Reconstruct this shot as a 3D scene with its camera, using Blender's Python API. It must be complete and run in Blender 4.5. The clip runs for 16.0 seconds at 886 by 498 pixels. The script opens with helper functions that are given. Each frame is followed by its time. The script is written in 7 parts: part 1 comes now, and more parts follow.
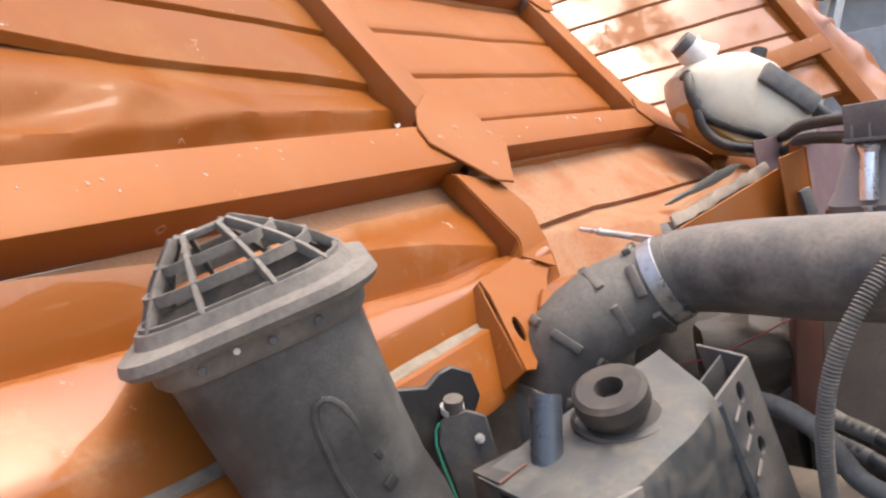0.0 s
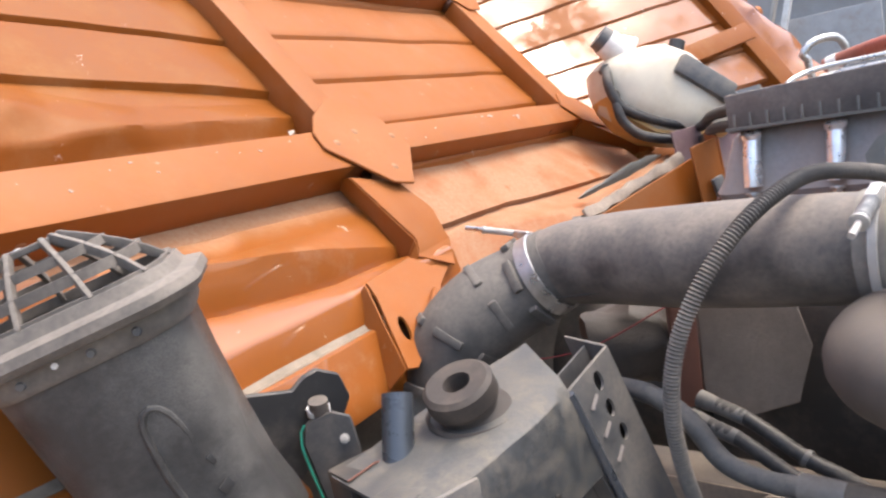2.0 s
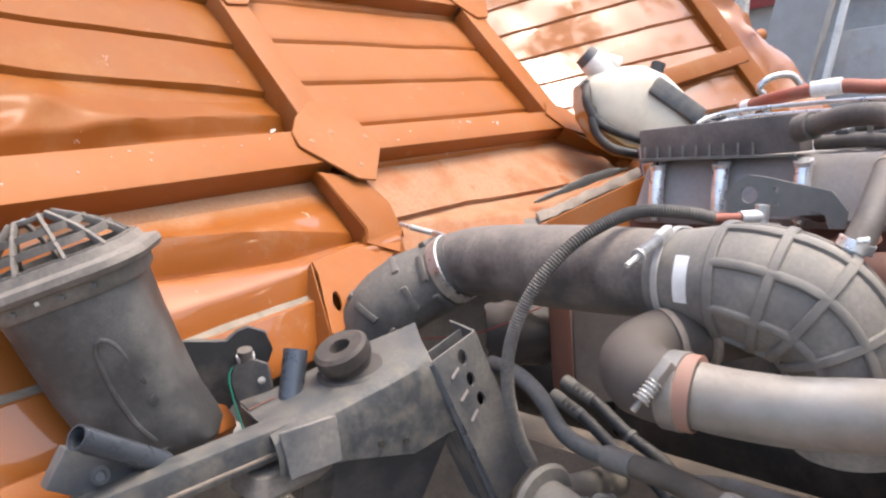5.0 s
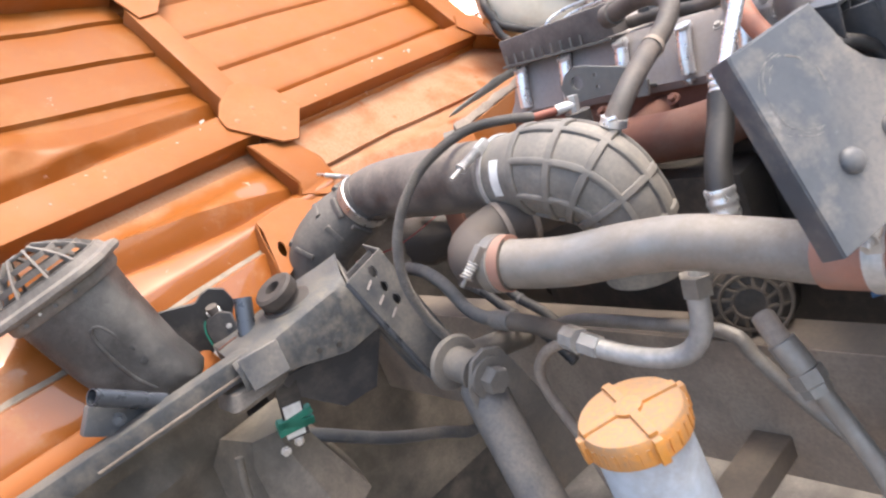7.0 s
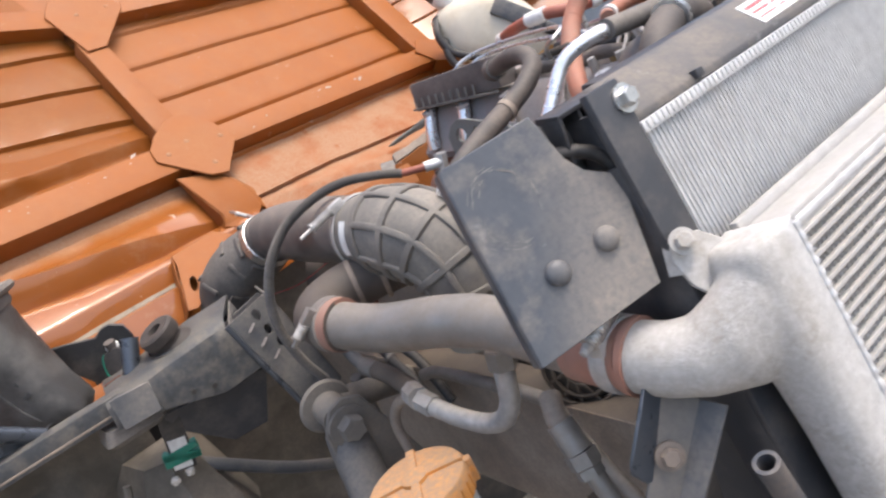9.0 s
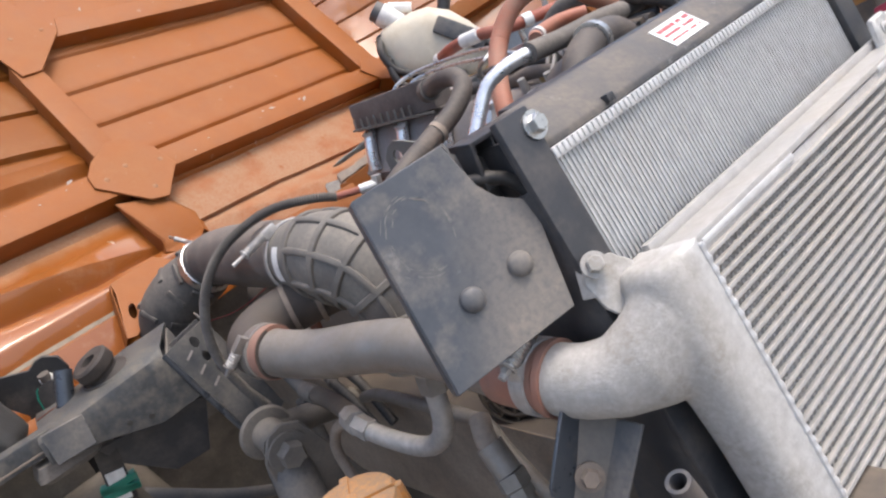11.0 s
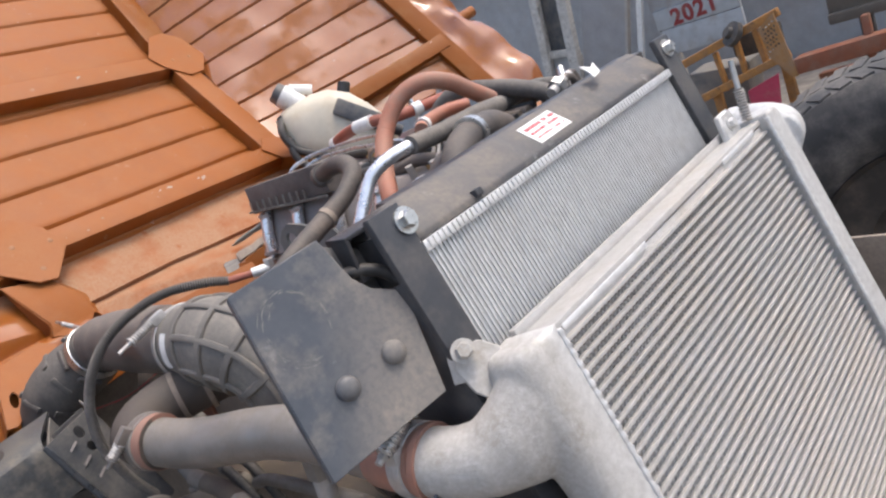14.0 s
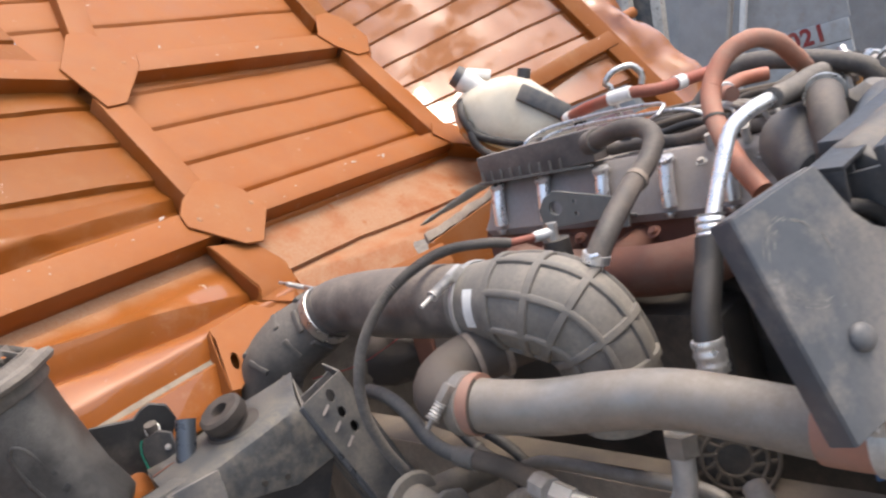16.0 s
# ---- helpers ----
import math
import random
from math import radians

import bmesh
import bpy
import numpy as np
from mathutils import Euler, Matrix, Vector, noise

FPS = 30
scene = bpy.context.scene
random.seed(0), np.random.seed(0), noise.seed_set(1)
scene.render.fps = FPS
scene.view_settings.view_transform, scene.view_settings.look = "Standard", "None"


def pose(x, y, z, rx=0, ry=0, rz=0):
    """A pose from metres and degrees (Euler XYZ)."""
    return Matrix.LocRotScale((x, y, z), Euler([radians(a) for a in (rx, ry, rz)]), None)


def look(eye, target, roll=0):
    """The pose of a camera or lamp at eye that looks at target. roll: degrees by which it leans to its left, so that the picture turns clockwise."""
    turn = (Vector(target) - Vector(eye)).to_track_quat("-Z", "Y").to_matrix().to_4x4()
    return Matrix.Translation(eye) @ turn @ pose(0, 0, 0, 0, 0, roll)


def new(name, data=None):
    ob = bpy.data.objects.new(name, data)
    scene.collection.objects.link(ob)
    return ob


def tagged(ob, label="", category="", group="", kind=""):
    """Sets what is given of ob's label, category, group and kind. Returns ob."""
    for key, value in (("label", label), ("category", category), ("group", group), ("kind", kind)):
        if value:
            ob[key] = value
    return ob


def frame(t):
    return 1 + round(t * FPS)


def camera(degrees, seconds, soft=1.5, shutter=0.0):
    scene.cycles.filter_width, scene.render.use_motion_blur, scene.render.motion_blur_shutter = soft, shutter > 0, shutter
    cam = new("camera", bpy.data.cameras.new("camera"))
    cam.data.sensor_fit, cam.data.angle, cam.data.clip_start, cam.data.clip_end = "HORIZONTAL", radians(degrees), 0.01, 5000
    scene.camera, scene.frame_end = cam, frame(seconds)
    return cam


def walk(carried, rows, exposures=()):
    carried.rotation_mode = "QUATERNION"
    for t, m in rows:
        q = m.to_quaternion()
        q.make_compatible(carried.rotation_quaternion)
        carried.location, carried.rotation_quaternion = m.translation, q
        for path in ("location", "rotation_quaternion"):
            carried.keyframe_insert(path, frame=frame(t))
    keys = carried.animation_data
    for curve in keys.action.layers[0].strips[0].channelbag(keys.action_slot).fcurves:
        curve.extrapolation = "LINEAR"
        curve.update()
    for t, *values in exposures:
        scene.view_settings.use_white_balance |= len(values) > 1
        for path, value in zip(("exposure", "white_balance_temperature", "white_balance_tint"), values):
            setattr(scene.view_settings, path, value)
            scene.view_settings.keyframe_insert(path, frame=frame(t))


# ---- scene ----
cam = camera(60.2, 16.0, soft=2.3, shutter=0.4)
METRES, EYE, TILT, LEAN, TURN = 1.8, 1.45, -10.0, 10.0, -46.0
ROWS = [
    (0.0, 0.0, 0.0, 0.0, -0.0, 0.0, -0.0),
    (0.5, 0.0254, -0.0056, 0.0016, 0.31, -0.22, 0.16),
    (1.0, 0.0481, -0.013, 0.0011, 0.24, -0.18, 0.57),
    (1.5, 0.0601, -0.012, -0.0014, -0.23, -0.09, 1.43),
    (2.0, 0.0719, -0.0109, 0.0012, -1.36, -0.18, 2.44),
    (2.5, 0.0908, -0.0191, 0.0023, -4.26, -0.43, 3.61),
    (3.0, 0.0993, -0.0354, 0.0021, -5.45, -0.45, 4.41),
    (5.5, 0.2191, -0.177, 0.0233, 4.93, -3.59, -2.99),
    (6.0, 0.2936, -0.1936, 0.0359, 6.47, -5.98, -0.6),
    (6.5, 0.3251, -0.237, 0.0499, 5.55, -8.21, 5.21),
    (7.0, 0.3225, -0.2807, 0.0466, 4.24, -9.6, 11.75),
    (7.5, 0.3814, -0.2956, 0.0526, 4.95, -10.32, 10.45),
    (8.0, 0.464, -0.29, 0.0677, 8.98, -9.92, 9.31),
    (8.5, 0.4837, -0.2799, 0.0714, 9.66, -9.76, 9.3),
    (9.0, 0.506, -0.2735, 0.0743, 8.53, -9.66, 11.02),
    (9.5, 0.5299, -0.2731, 0.0774, 6.04, -9.43, 11.36),
    (12.0, 0.5346, -0.2706, 0.0777, 5.65, -9.19, 12.27),
    (12.5, 0.537, -0.2733, 0.0806, 5.39, -8.61, 12.31),
    (13.0, 0.5469, -0.2747, 0.0851, 4.13, -7.02, 12.3),
    (13.5, 0.5614, -0.2844, 0.0817, 0.4, -6.4, 12.06),
    (14.0, 0.56, -0.2898, 0.0884, -0.95, -5.64, 12.11),
    (14.5, 0.5076, -0.2812, 0.0964, -1.63, -4.63, 12.84),
    (15.0, 0.4317, -0.2699, 0.0873, -1.71, -4.32, 11.25),
    (15.5, 0.3621, -0.2559, 0.0799, 0.09, -3.61, 9.14),
    (16.0, 0.3192, -0.2369, 0.0727, 1.86, -3.25, 8.19),
]
EXPOSURES = [(t, s, k, 10) for t, s, k in ((0.0, 1.62, 6850), (2.0, 1.76, 6650), (3.0, 1.74, 6650), (5.5, 1.75, 6650), (7.0, 1.95, 6700), (8.0, 1.72, 6650), (9.0, 1.37, 6550), (9.5, 1.2, 6550), (12.0, 1.09, 6500), (14.5, 1.05, 6550), (15.2, 1.12, 6700), (16.0, 1.34, 6800))]
walk(cam, [(t, pose(0, 0, EYE, TILT, LEAN, TURN) @ pose(METRES * x, METRES * y, METRES * z, 90 + pitch, roll, yaw)) for t, x, y, z, yaw, pitch, roll in ROWS], EXPOSURES)

# ---- sky and sun: a bright hazy day in an open yard ----
world = bpy.data.worlds.new("yard_sky")
scene.world = world
world.use_nodes = True
wn = world.node_tree.nodes
sky = wn.new("ShaderNodeTexSky")
sky.sky_type, sky.sun_disc = "NISHITA", False
sky.sun_elevation, sky.sun_rotation = radians(68), radians(130)
sky.air_density, sky.dust_density, sky.ozone_density = 1.0, 5.0, 1.0
world.node_tree.links.new(sky.outputs[0], wn["Background"].inputs[0])
wn["Background"].inputs[1].default_value = 0.15
sun_data = bpy.data.lights.new("sun", "SUN")
sun_data.energy, sun_data.angle, sun_data.color = 0.56, radians(16), (1.0, 0.96, 0.9)
sun = new("sun", sun_data)
sun.matrix_world = look((2.87, -2.41, 9.27), (0.0, 0.0, 0.0))


# ---- materials ----
def surface(name, base, rough=0.5, metal=0.0, dust=0.0, dust_colour=(0.30, 0.235, 0.175), grain=60.0, vary=0.12, bump=0.15,
            coat=0.0, wear=0.0, wear_colour=(0.4, 0.4, 0.4), dust_scale=4.0, spread=0.0, up=0.0, mute=0.08, spec=0.5, coat_rough=0.12, drift=None, grit=False, film=False, coat_ior=1.55, wipe=0.0):
    """A painted, moulded or cast surface with tone variation, settled dust and rubbed spots."""
    grey = sum(dust_colour) / 3
    dust_colour = tuple(c + (grey - c) * mute for c in dust_colour)
    m = bpy.data.materials.new(name)
    m.use_nodes = True
    nt = m.node_tree
    n, link = nt.nodes, nt.links.new
    b = n["Principled BSDF"]
    b.inputs["Metallic"].default_value = metal
    geo = n.new("ShaderNodeNewGeometry")

    def noise_tex(scale, detail=5.0, rough_=0.6):
        x = n.new("ShaderNodeTexNoise")
        x.inputs["Scale"].default_value, x.inputs["Detail"].default_value, x.inputs["Roughness"].default_value = scale, detail, rough_
        link(geo.outputs["Position"], x.inputs["Vector"])
        return x

    def ramp(src, lo, hi, a=0.0, c=1.0):
        r = n.new("ShaderNodeMapRange")
        r.inputs["From Min"].default_value, r.inputs["From Max"].default_value = lo, hi
        r.inputs["To Min"].default_value, r.inputs["To Max"].default_value = a, c
        link(src, r.inputs["Value"])
        return r.outputs[0]

    def mix(fac, a, c, blend="MIX"):
        x = n.new("ShaderNodeMix")
        x.data_type, x.blend_type = "RGBA", blend
        for sock, val in ((x.inputs[0], fac), (x.inputs[6], a), (x.inputs[7], c)):
            if isinstance(val, (tuple, float, int)):
                sock.default_value = (*val, 1) if isinstance(val, tuple) else val
            else:
                link(val, sock)
        return x.outputs[2]

    fine, broad = noise_tex(grain), noise_tex(dust_scale * 2.2, 6.0, 0.65)
    tone = mix(ramp(fine.outputs["Fac"], 0.3, 0.7), tuple(c * (1 - vary) for c in base), tuple(min(1.0, c * (1 + vary)) for c in base))
    if spread:
        info = n.new("ShaderNodeObjectInfo")
        tone = mix(ramp(info.outputs["Random"], 0, 1, 0, spread), tone, tuple(c * 0.6 for c in base))
    rough_out = ramp(fine.outputs["Fac"], 0.3, 0.7, max(0.02, rough - 0.07), min(1.0, rough + 0.07))
    if wear:
        spots = noise_tex(23.0, 8.0, 0.75)
        tone = mix(ramp(spots.outputs["Fac"], 0.66 - 0.16 * wear, 0.72 - 0.12 * wear), tone, wear_colour)
    if dust:
        mask = ramp(broad.outputs["Fac"], 0.62 - 0.42 * dust, 0.92 - 0.35 * dust)
        if up:
            sep = n.new("ShaderNodeSeparateXYZ")
            link(geo.outputs["Normal"], sep.inputs[0])
            lift = ramp(sep.outputs["Z"], 0.0, 0.9, 0.0, up)
            add = n.new("ShaderNodeMath")
            add.operation, add.use_clamp = "ADD", True
            link(mask, add.inputs[0])
            link(lift, add.inputs[1])
            mask = add.outputs[0]
        if drift:
            way, lo, hi, amount = drift
            dot = n.new("ShaderNodeVectorMath")
            dot.operation = "DOT_PRODUCT"
            dot.inputs[1].default_value = way
            link(geo.outputs["Position"], dot.inputs[0])
            wobble = n.new("ShaderNodeMath")
            wobble.operation = "MULTIPLY_ADD"
            link(noise_tex(11.0, 5.0).outputs["Fac"], wobble.inputs[0])
            wobble.inputs[1].default_value = (hi - lo) * 1.2
            link(dot.outputs["Value"], wobble.inputs[2])
            more = n.new("ShaderNodeMath")
            more.operation, more.use_clamp = "ADD", True
            link(mask, more.inputs[0])
            link(ramp(wobble.outputs[0], lo + (hi - lo) * 0.6, hi + (hi - lo) * 0.6, 0.0, amount), more.inputs[1])
            mask = more.outputs[0]
        speck = noise_tex(900.0 if grit else 160.0, 3.0)
        keep = n.new("ShaderNodeMath")
        keep.operation = "MULTIPLY"
        link(mask, keep.inputs[0])
        link(ramp(speck.outputs["Fac"], 0.38 if grit else 0.3, 0.62 if grit else 0.6, 0.35 if grit else 0.55, 0.95), keep.inputs[1])
        if wipe:
            bare = n.new("ShaderNodeMath")
            bare.operation = "MULTIPLY"
            link(keep.outputs[0], bare.inputs[0])
            link(ramp(noise_tex(7.5, 7.0, 0.6).outputs["Fac"], 0.70 - 0.2 * wipe, 0.735 - 0.2 * wipe, 1.0, 0.25), bare.inputs[1])
            keep = bare
        tone = mix(keep.outputs[0], tone, dust_colour)
        if film:
            link(ramp(keep.outputs[0], 0.10, 0.45, coat, 0.0), b.inputs["Coat Weight"])
        r2 = n.new("ShaderNodeMix")
        link(keep.outputs[0], r2.inputs[0])
        link(rough_out, r2.inputs[2])
        r2.inputs[3].default_value = 0.9
        rough_out = r2.outputs[0]
        if metal:
            mm = n.new("ShaderNodeMath")
            mm.operation = "MULTIPLY_ADD"
            link(keep.outputs[0], mm.inputs[0])
            mm.inputs[1].default_value, mm.inputs[2].default_value = -metal, metal
            link(mm.outputs[0], b.inputs["Metallic"])
    link(tone, b.inputs["Base Color"])
    link(rough_out, b.inputs["Roughness"])
    b.inputs["Coat Weight"].default_value = coat
    b.inputs["Coat Roughness"].default_value = coat_rough
    b.inputs["Coat IOR"].default_value = coat_ior
    b.inputs["Specular IOR Level"].default_value = spec
    if bump:
        bp = n.new("ShaderNodeBump")
        bp.inputs["Strength"].default_value, bp.inputs["Distance"].default_value = bump, 0.002
        link(noise_tex(grain * 3.0, 6.0, 0.7).outputs["Fac"], bp.inputs["Height"])
        link(bp.outputs[0], b.inputs["Normal"])
    return m


ORANGE = surface("orange_paint", (0.268, 0.080, 0.011), 0.5, mute=0.0, dust=0.40, dust_colour=(0.31, 0.14, 0.064), spec=0.3, grain=14, vary=0.06, bump=0.03, wear=0.05, wear_colour=(0.5, 0.42, 0.36), dust_scale=2.2)
ORANGE_BAY = surface("patchily_glossy_orange_paint", (0.27, 0.080, 0.015), 0.5, mute=0.0, dust=0.48, dust_colour=(0.30, 0.15, 0.08), spec=0.15, coat=1.0, coat_rough=0.03, coat_ior=1.75, grain=9, vary=0.05, bump=0.0, wear=0.06, wear_colour=(0.6, 0.5, 0.42), dust_scale=2.4, film=True)
ORANGE_CLEAN = surface("glossy_orange_paint", (0.212, 0.064, 0.009), 0.5, mute=0.0, dust=0.36, dust_colour=(0.26, 0.122, 0.048), spec=0.12, coat=0.12, coat_rough=0.04, grain=9, vary=0.05, bump=0.0, wear=0.06, wear_colour=(0.75, 0.62, 0.55))
ORANGE_SKIRT = surface("rolled_orange_paint", (0.275, 0.084, 0.013), 0.45, mute=0.0, dust=0.12, dust_colour=(0.39, 0.235, 0.14), spec=0.3, coat=0.75, coat_rough=0.03, coat_ior=1.6, grain=9, vary=0.05, bump=0.0, wear=0.05, wear_colour=(0.6, 0.5, 0.42), film=True, drift=((-0.059, 0.645, 0.766), 1.470, 1.515, 0.85))
LEDGE_DUST = surface("grey_ledge_dust", (0.20, 0.165, 0.125), 0.9, dust=0.5, dust_colour=(0.26, 0.21, 0.16), grain=60, vary=0.25, bump=0.3)
ORANGE_DUSTY = surface("dust_caked_orange_paint", (0.28, 0.08, 0.018), 0.5, mute=0.0, dust=0.95, dust_colour=(0.34, 0.205, 0.125), spec=0.2, grain=14, vary=0.08, bump=0.05, dust_scale=4.5, wipe=0.55)
CHIP = surface("bare_primer", (0.34, 0.27, 0.22), 0.6, grain=60, bump=0.0)
PLASTIC = surface("gritty_black_plastic", (0.038, 0.036, 0.034), 0.38, dust=0.40, dust_colour=(0.185, 0.172, 0.155), grain=220, bump=0.4, wear=0.34, wear_colour=(0.028, 0.028, 0.03), dust_scale=5.5, up=0.15, grit=True)
PLASTIC_DUSTY = surface("dusty_black_plastic", (0.06, 0.055, 0.05), 0.6, dust=0.75, dust_colour=(0.225, 0.195, 0.165), grain=120, bump=0.2, wear=0.12, wear_colour=(0.05, 0.05, 0.05), up=0.35)
RUBBER = surface("dusty_rubber", (0.055, 0.052, 0.049), 0.6, dust=0.6, dust_colour=(0.20, 0.175, 0.148), grain=90, bump=0.15, up=0.35)
RUBBER_ELBOW = surface("dust_greyed_rubber", (0.10, 0.095, 0.088), 0.6, dust=0.68, dust_colour=(0.27, 0.24, 0.20), grain=90, bump=0.15, up=0.35)
RUBBER_BLACK = surface("black_rubber", (0.022, 0.022, 0.023), 0.45, dust=0.3, dust_colour=(0.16, 0.135, 0.11), grain=90, bump=0.12, up=0.2)
STEEL = surface("black_painted_steel", (0.06, 0.066, 0.074), 0.42, dust=0.5, dust_colour=(0.235, 0.205, 0.17), grain=40, bump=0.12, wear=0.28, wear_colour=(0.028, 0.028, 0.03), up=0.35)
STEEL_BLUE = surface("blue_black_tube_steel", (0.07, 0.08, 0.095), 0.3, metal=0.4, dust=0.25, grain=40)
ZINC = surface("zinc_plated_steel", (0.54, 0.54, 0.53), 0.3, metal=0.9, dust=0.25, dust_colour=(0.42, 0.39, 0.34), grain=80, vary=0.2)
ZINC_DUSTY = surface("dusty_plated_steel", (0.46, 0.45, 0.43), 0.45, metal=0.5, dust=0.5, dust_colour=(0.31, 0.26, 0.21), grain=80, vary=0.2)
INTAKE = surface("dust_coated_black_plastic", (0.055, 0.052, 0.050), 0.40, dust=0.66, dust_colour=(0.225, 0.188, 0.158), grain=160, bump=0.2, wear=0.2, wear_colour=(0.05, 0.05, 0.054), dust_scale=7.0, up=0.4)
PIPE = surface("dull_aluminised_pipe", (0.25, 0.235, 0.215), 0.36, metal=0.5, dust=0.62, dust_colour=(0.18, 0.145, 0.115), grain=30, vary=0.18, dust_scale=5.0)
BLACK_PLATE = surface("satin_black_plate", (0.035, 0.037, 0.042), 0.42, dust=0.35, dust_colour=(0.16, 0.14, 0.12), grain=90, bump=0.1)
CAST = surface("sand_cast_aluminium", (0.57, 0.565, 0.545), 0.42, metal=0.25, dust=0.26, dust_colour=(0.35, 0.32, 0.275), grain=90, vary=0.14, bump=0.5, wear=0.25, wear_colour=(0.64, 0.64, 0.62), dust_scale=8.0, drift=((-1.0, 0.0, 0.0), -0.895, -0.855, 0.75))
ALU = surface("bare_aluminium", (0.66, 0.66, 0.65), 0.45, metal=0.4, dust=0.25, dust_colour=(0.5, 0.47, 0.42), grain=60)
FIN = surface("radiator_fins", (0.60, 0.60, 0.58), 0.5, metal=0.1, dust=0.35, dust_colour=(0.42, 0.40, 0.37), grain=200)
FIN_DARK = surface("cooler_fins", (0.56, 0.545, 0.52), 0.6, metal=0.1, dust=0.55, dust_colour=(0.42, 0.38, 0.33), grain=300, bump=0.5)
ENGINE = surface("grey_engine_casting", (0.27, 0.25, 0.245), 0.5, metal=0.1, dust=0.55, dust_colour=(0.34, 0.285, 0.245), grain=120, bump=0.25, up=0.2)
DARK = surface("oily_dark_iron", (0.036, 0.033, 0.03), 0.55, dust=0.42, dust_colour=(0.17, 0.135, 0.105), grain=30, bump=0.2)
LINER = surface("olive_brown_liner", (0.09, 0.08, 0.065), 0.75, dust=0.55, dust_colour=(0.235, 0.195, 0.155), grain=25, bump=0.2)
DECK = surface("dust_covered_steel", (0.042, 0.046, 0.050), 0.40, dust=0.5, dust_colour=(0.155, 0.135, 0.108), grain=110, vary=0.2, bump=0.3, wear=0.42, wear_colour=(0.035, 0.036, 0.04), dust_scale=15.0, up=0.2, wipe=0.25)
HOSE_BROWN = surface("brown_dusted_hose", (0.05, 0.045, 0.042), 0.55, dust=0.62, dust_colour=(0.20, 0.16, 0.13), grain=80, bump=0.15)
BRIGHT = surface("bright_aluminium", (0.84, 0.84, 0.84), 0.3, metal=0.8, dust=0.12, dust_colour=(0.5, 0.47, 0.42), grain=60)
RAIL = surface("dusty_chassis_rail", (0.14, 0.11, 0.09), 0.65, dust=0.9, dust_colour=(0.31, 0.25, 0.195), grain=25, bump=0.12)
RUST = surface("rusty_red_iron", (0.15, 0.062, 0.042), 0.75, dust=0.4, dust_colour=(0.22, 0.15, 0.11), grain=60, bump=0.25)
SHIELD = surface("satin_grey_plate", (0.066, 0.074, 0.086), 0.38, dust=0.26, dust_colour=(0.27, 0.235, 0.195), grain=40, bump=0.06, dust_scale=7.0, up=0.1, wear=0.22, wear_colour=(0.17, 0.175, 0.18), drift=((0.85, -0.1, -0.5), 0.045, 0.12, 0.75))
SILICONE = surface("orange_brown_silicone", (0.32, 0.145, 0.10), 0.5, dust=0.7, dust_colour=(0.24, 0.17, 0.135), grain=50)
ORANGE_HOSE = surface("orange_ribbed_sleeve", (0.38, 0.13, 0.075), 0.5, dust=0.75, dust_colour=(0.32, 0.20, 0.145), grain=70)
RED_SLEEVE = surface("red_cable_sleeve", (0.30, 0.075, 0.045), 0.55, dust=0.45, dust_colour=(0.25, 0.14, 0.10), grain=70)
WHITE = surface("white_label", (0.70, 0.69, 0.66), 0.5, dust=0.1, grain=50, bump=0.0)
TANK_TOP = surface("dusty_tank_plastic", (0.04, 0.043, 0.048), 0.45, dust=0.42, dust_colour=(0.24, 0.2, 0.16), grain=50, bump=0.15, wear=0.25, wear_colour=(0.22, 0.22, 0.22), up=0.3)
BAR = surface("weathered_aluminium", (0.45, 0.44, 0.42), 0.5, metal=0.25, dust=0.4, dust_colour=(0.40, 0.36, 0.31), grain=60)
GREEN = surface("green_tape", (0.01, 0.17, 0.115), 0.45, dust=0.1, grain=60)
YELLOW_CAP = surface("amber_plastic_cap", (0.66, 0.26, 0.03), 0.42, dust=0.45, dust_colour=(0.30, 0.20, 0.125), grain=70, up=1.3)
TANK = surface("milky_blue_plastic", (0.42, 0.47, 0.52), 0.4, dust=0.3, grain=60)
BOTTLE = surface("aged_milky_plastic", (0.55, 0.50, 0.40), 0.38, dust=0.34, dust_colour=(0.40, 0.31, 0.19), grain=20, vary=0.08, bump=0.02)
GROUND = surface("oily_yard_soil", (0.15, 0.13, 0.11), 0.9, dust=0.5, dust_colour=(0.30, 0.265, 0.22), grain=12, bump=0.6)
GREY_BOARD = surface("weathered_grey_sheet", (0.36, 0.365, 0.365), 0.6, dust=0.35, dust_colour=(0.36, 0.33, 0.3), grain=8)
OLD_WOOD = surface("weathered_timber", (0.40, 0.37, 0.33), 0.8, dust=0.3, grain=20, bump=0.3)
TYRE = surface("dusty_tyre", (0.04, 0.04, 0.04), 0.7, dust=0.5, dust_colour=(0.2, 0.18, 0.16), grain=60)
YELLOW = surface("worn_yellow_paint", (0.36, 0.165, 0.04), 0.5, dust=0.4, dust_colour=(0.20, 0.14, 0.09), grain=20, vary=0.25, wear=0.55, wear_colour=(0.09, 0.06, 0.045))
RED = surface("dull_red_paint", (0.25, 0.03, 0.03), 0.5, dust=0.2, grain=30)
BROWN_DARK = surface("dark_brown_dust", (0.085, 0.07, 0.056), 0.6, dust=0.55, dust_colour=(0.20, 0.155, 0.115), grain=25, bump=0.15)
INK_RED = surface("red_ink", (0.52, 0.10, 0.12), 0.6, grain=30, bump=0.0)


# ---- building helpers ----
def V(*a):
    return Vector(a[0] if len(a) == 1 else a)


def thicken(bm, thick):
    """Gives a sheet its thickness."""
    bm.normal_update()
    bmesh.ops.solidify(bm, geom=bm.faces[:], thickness=thick)


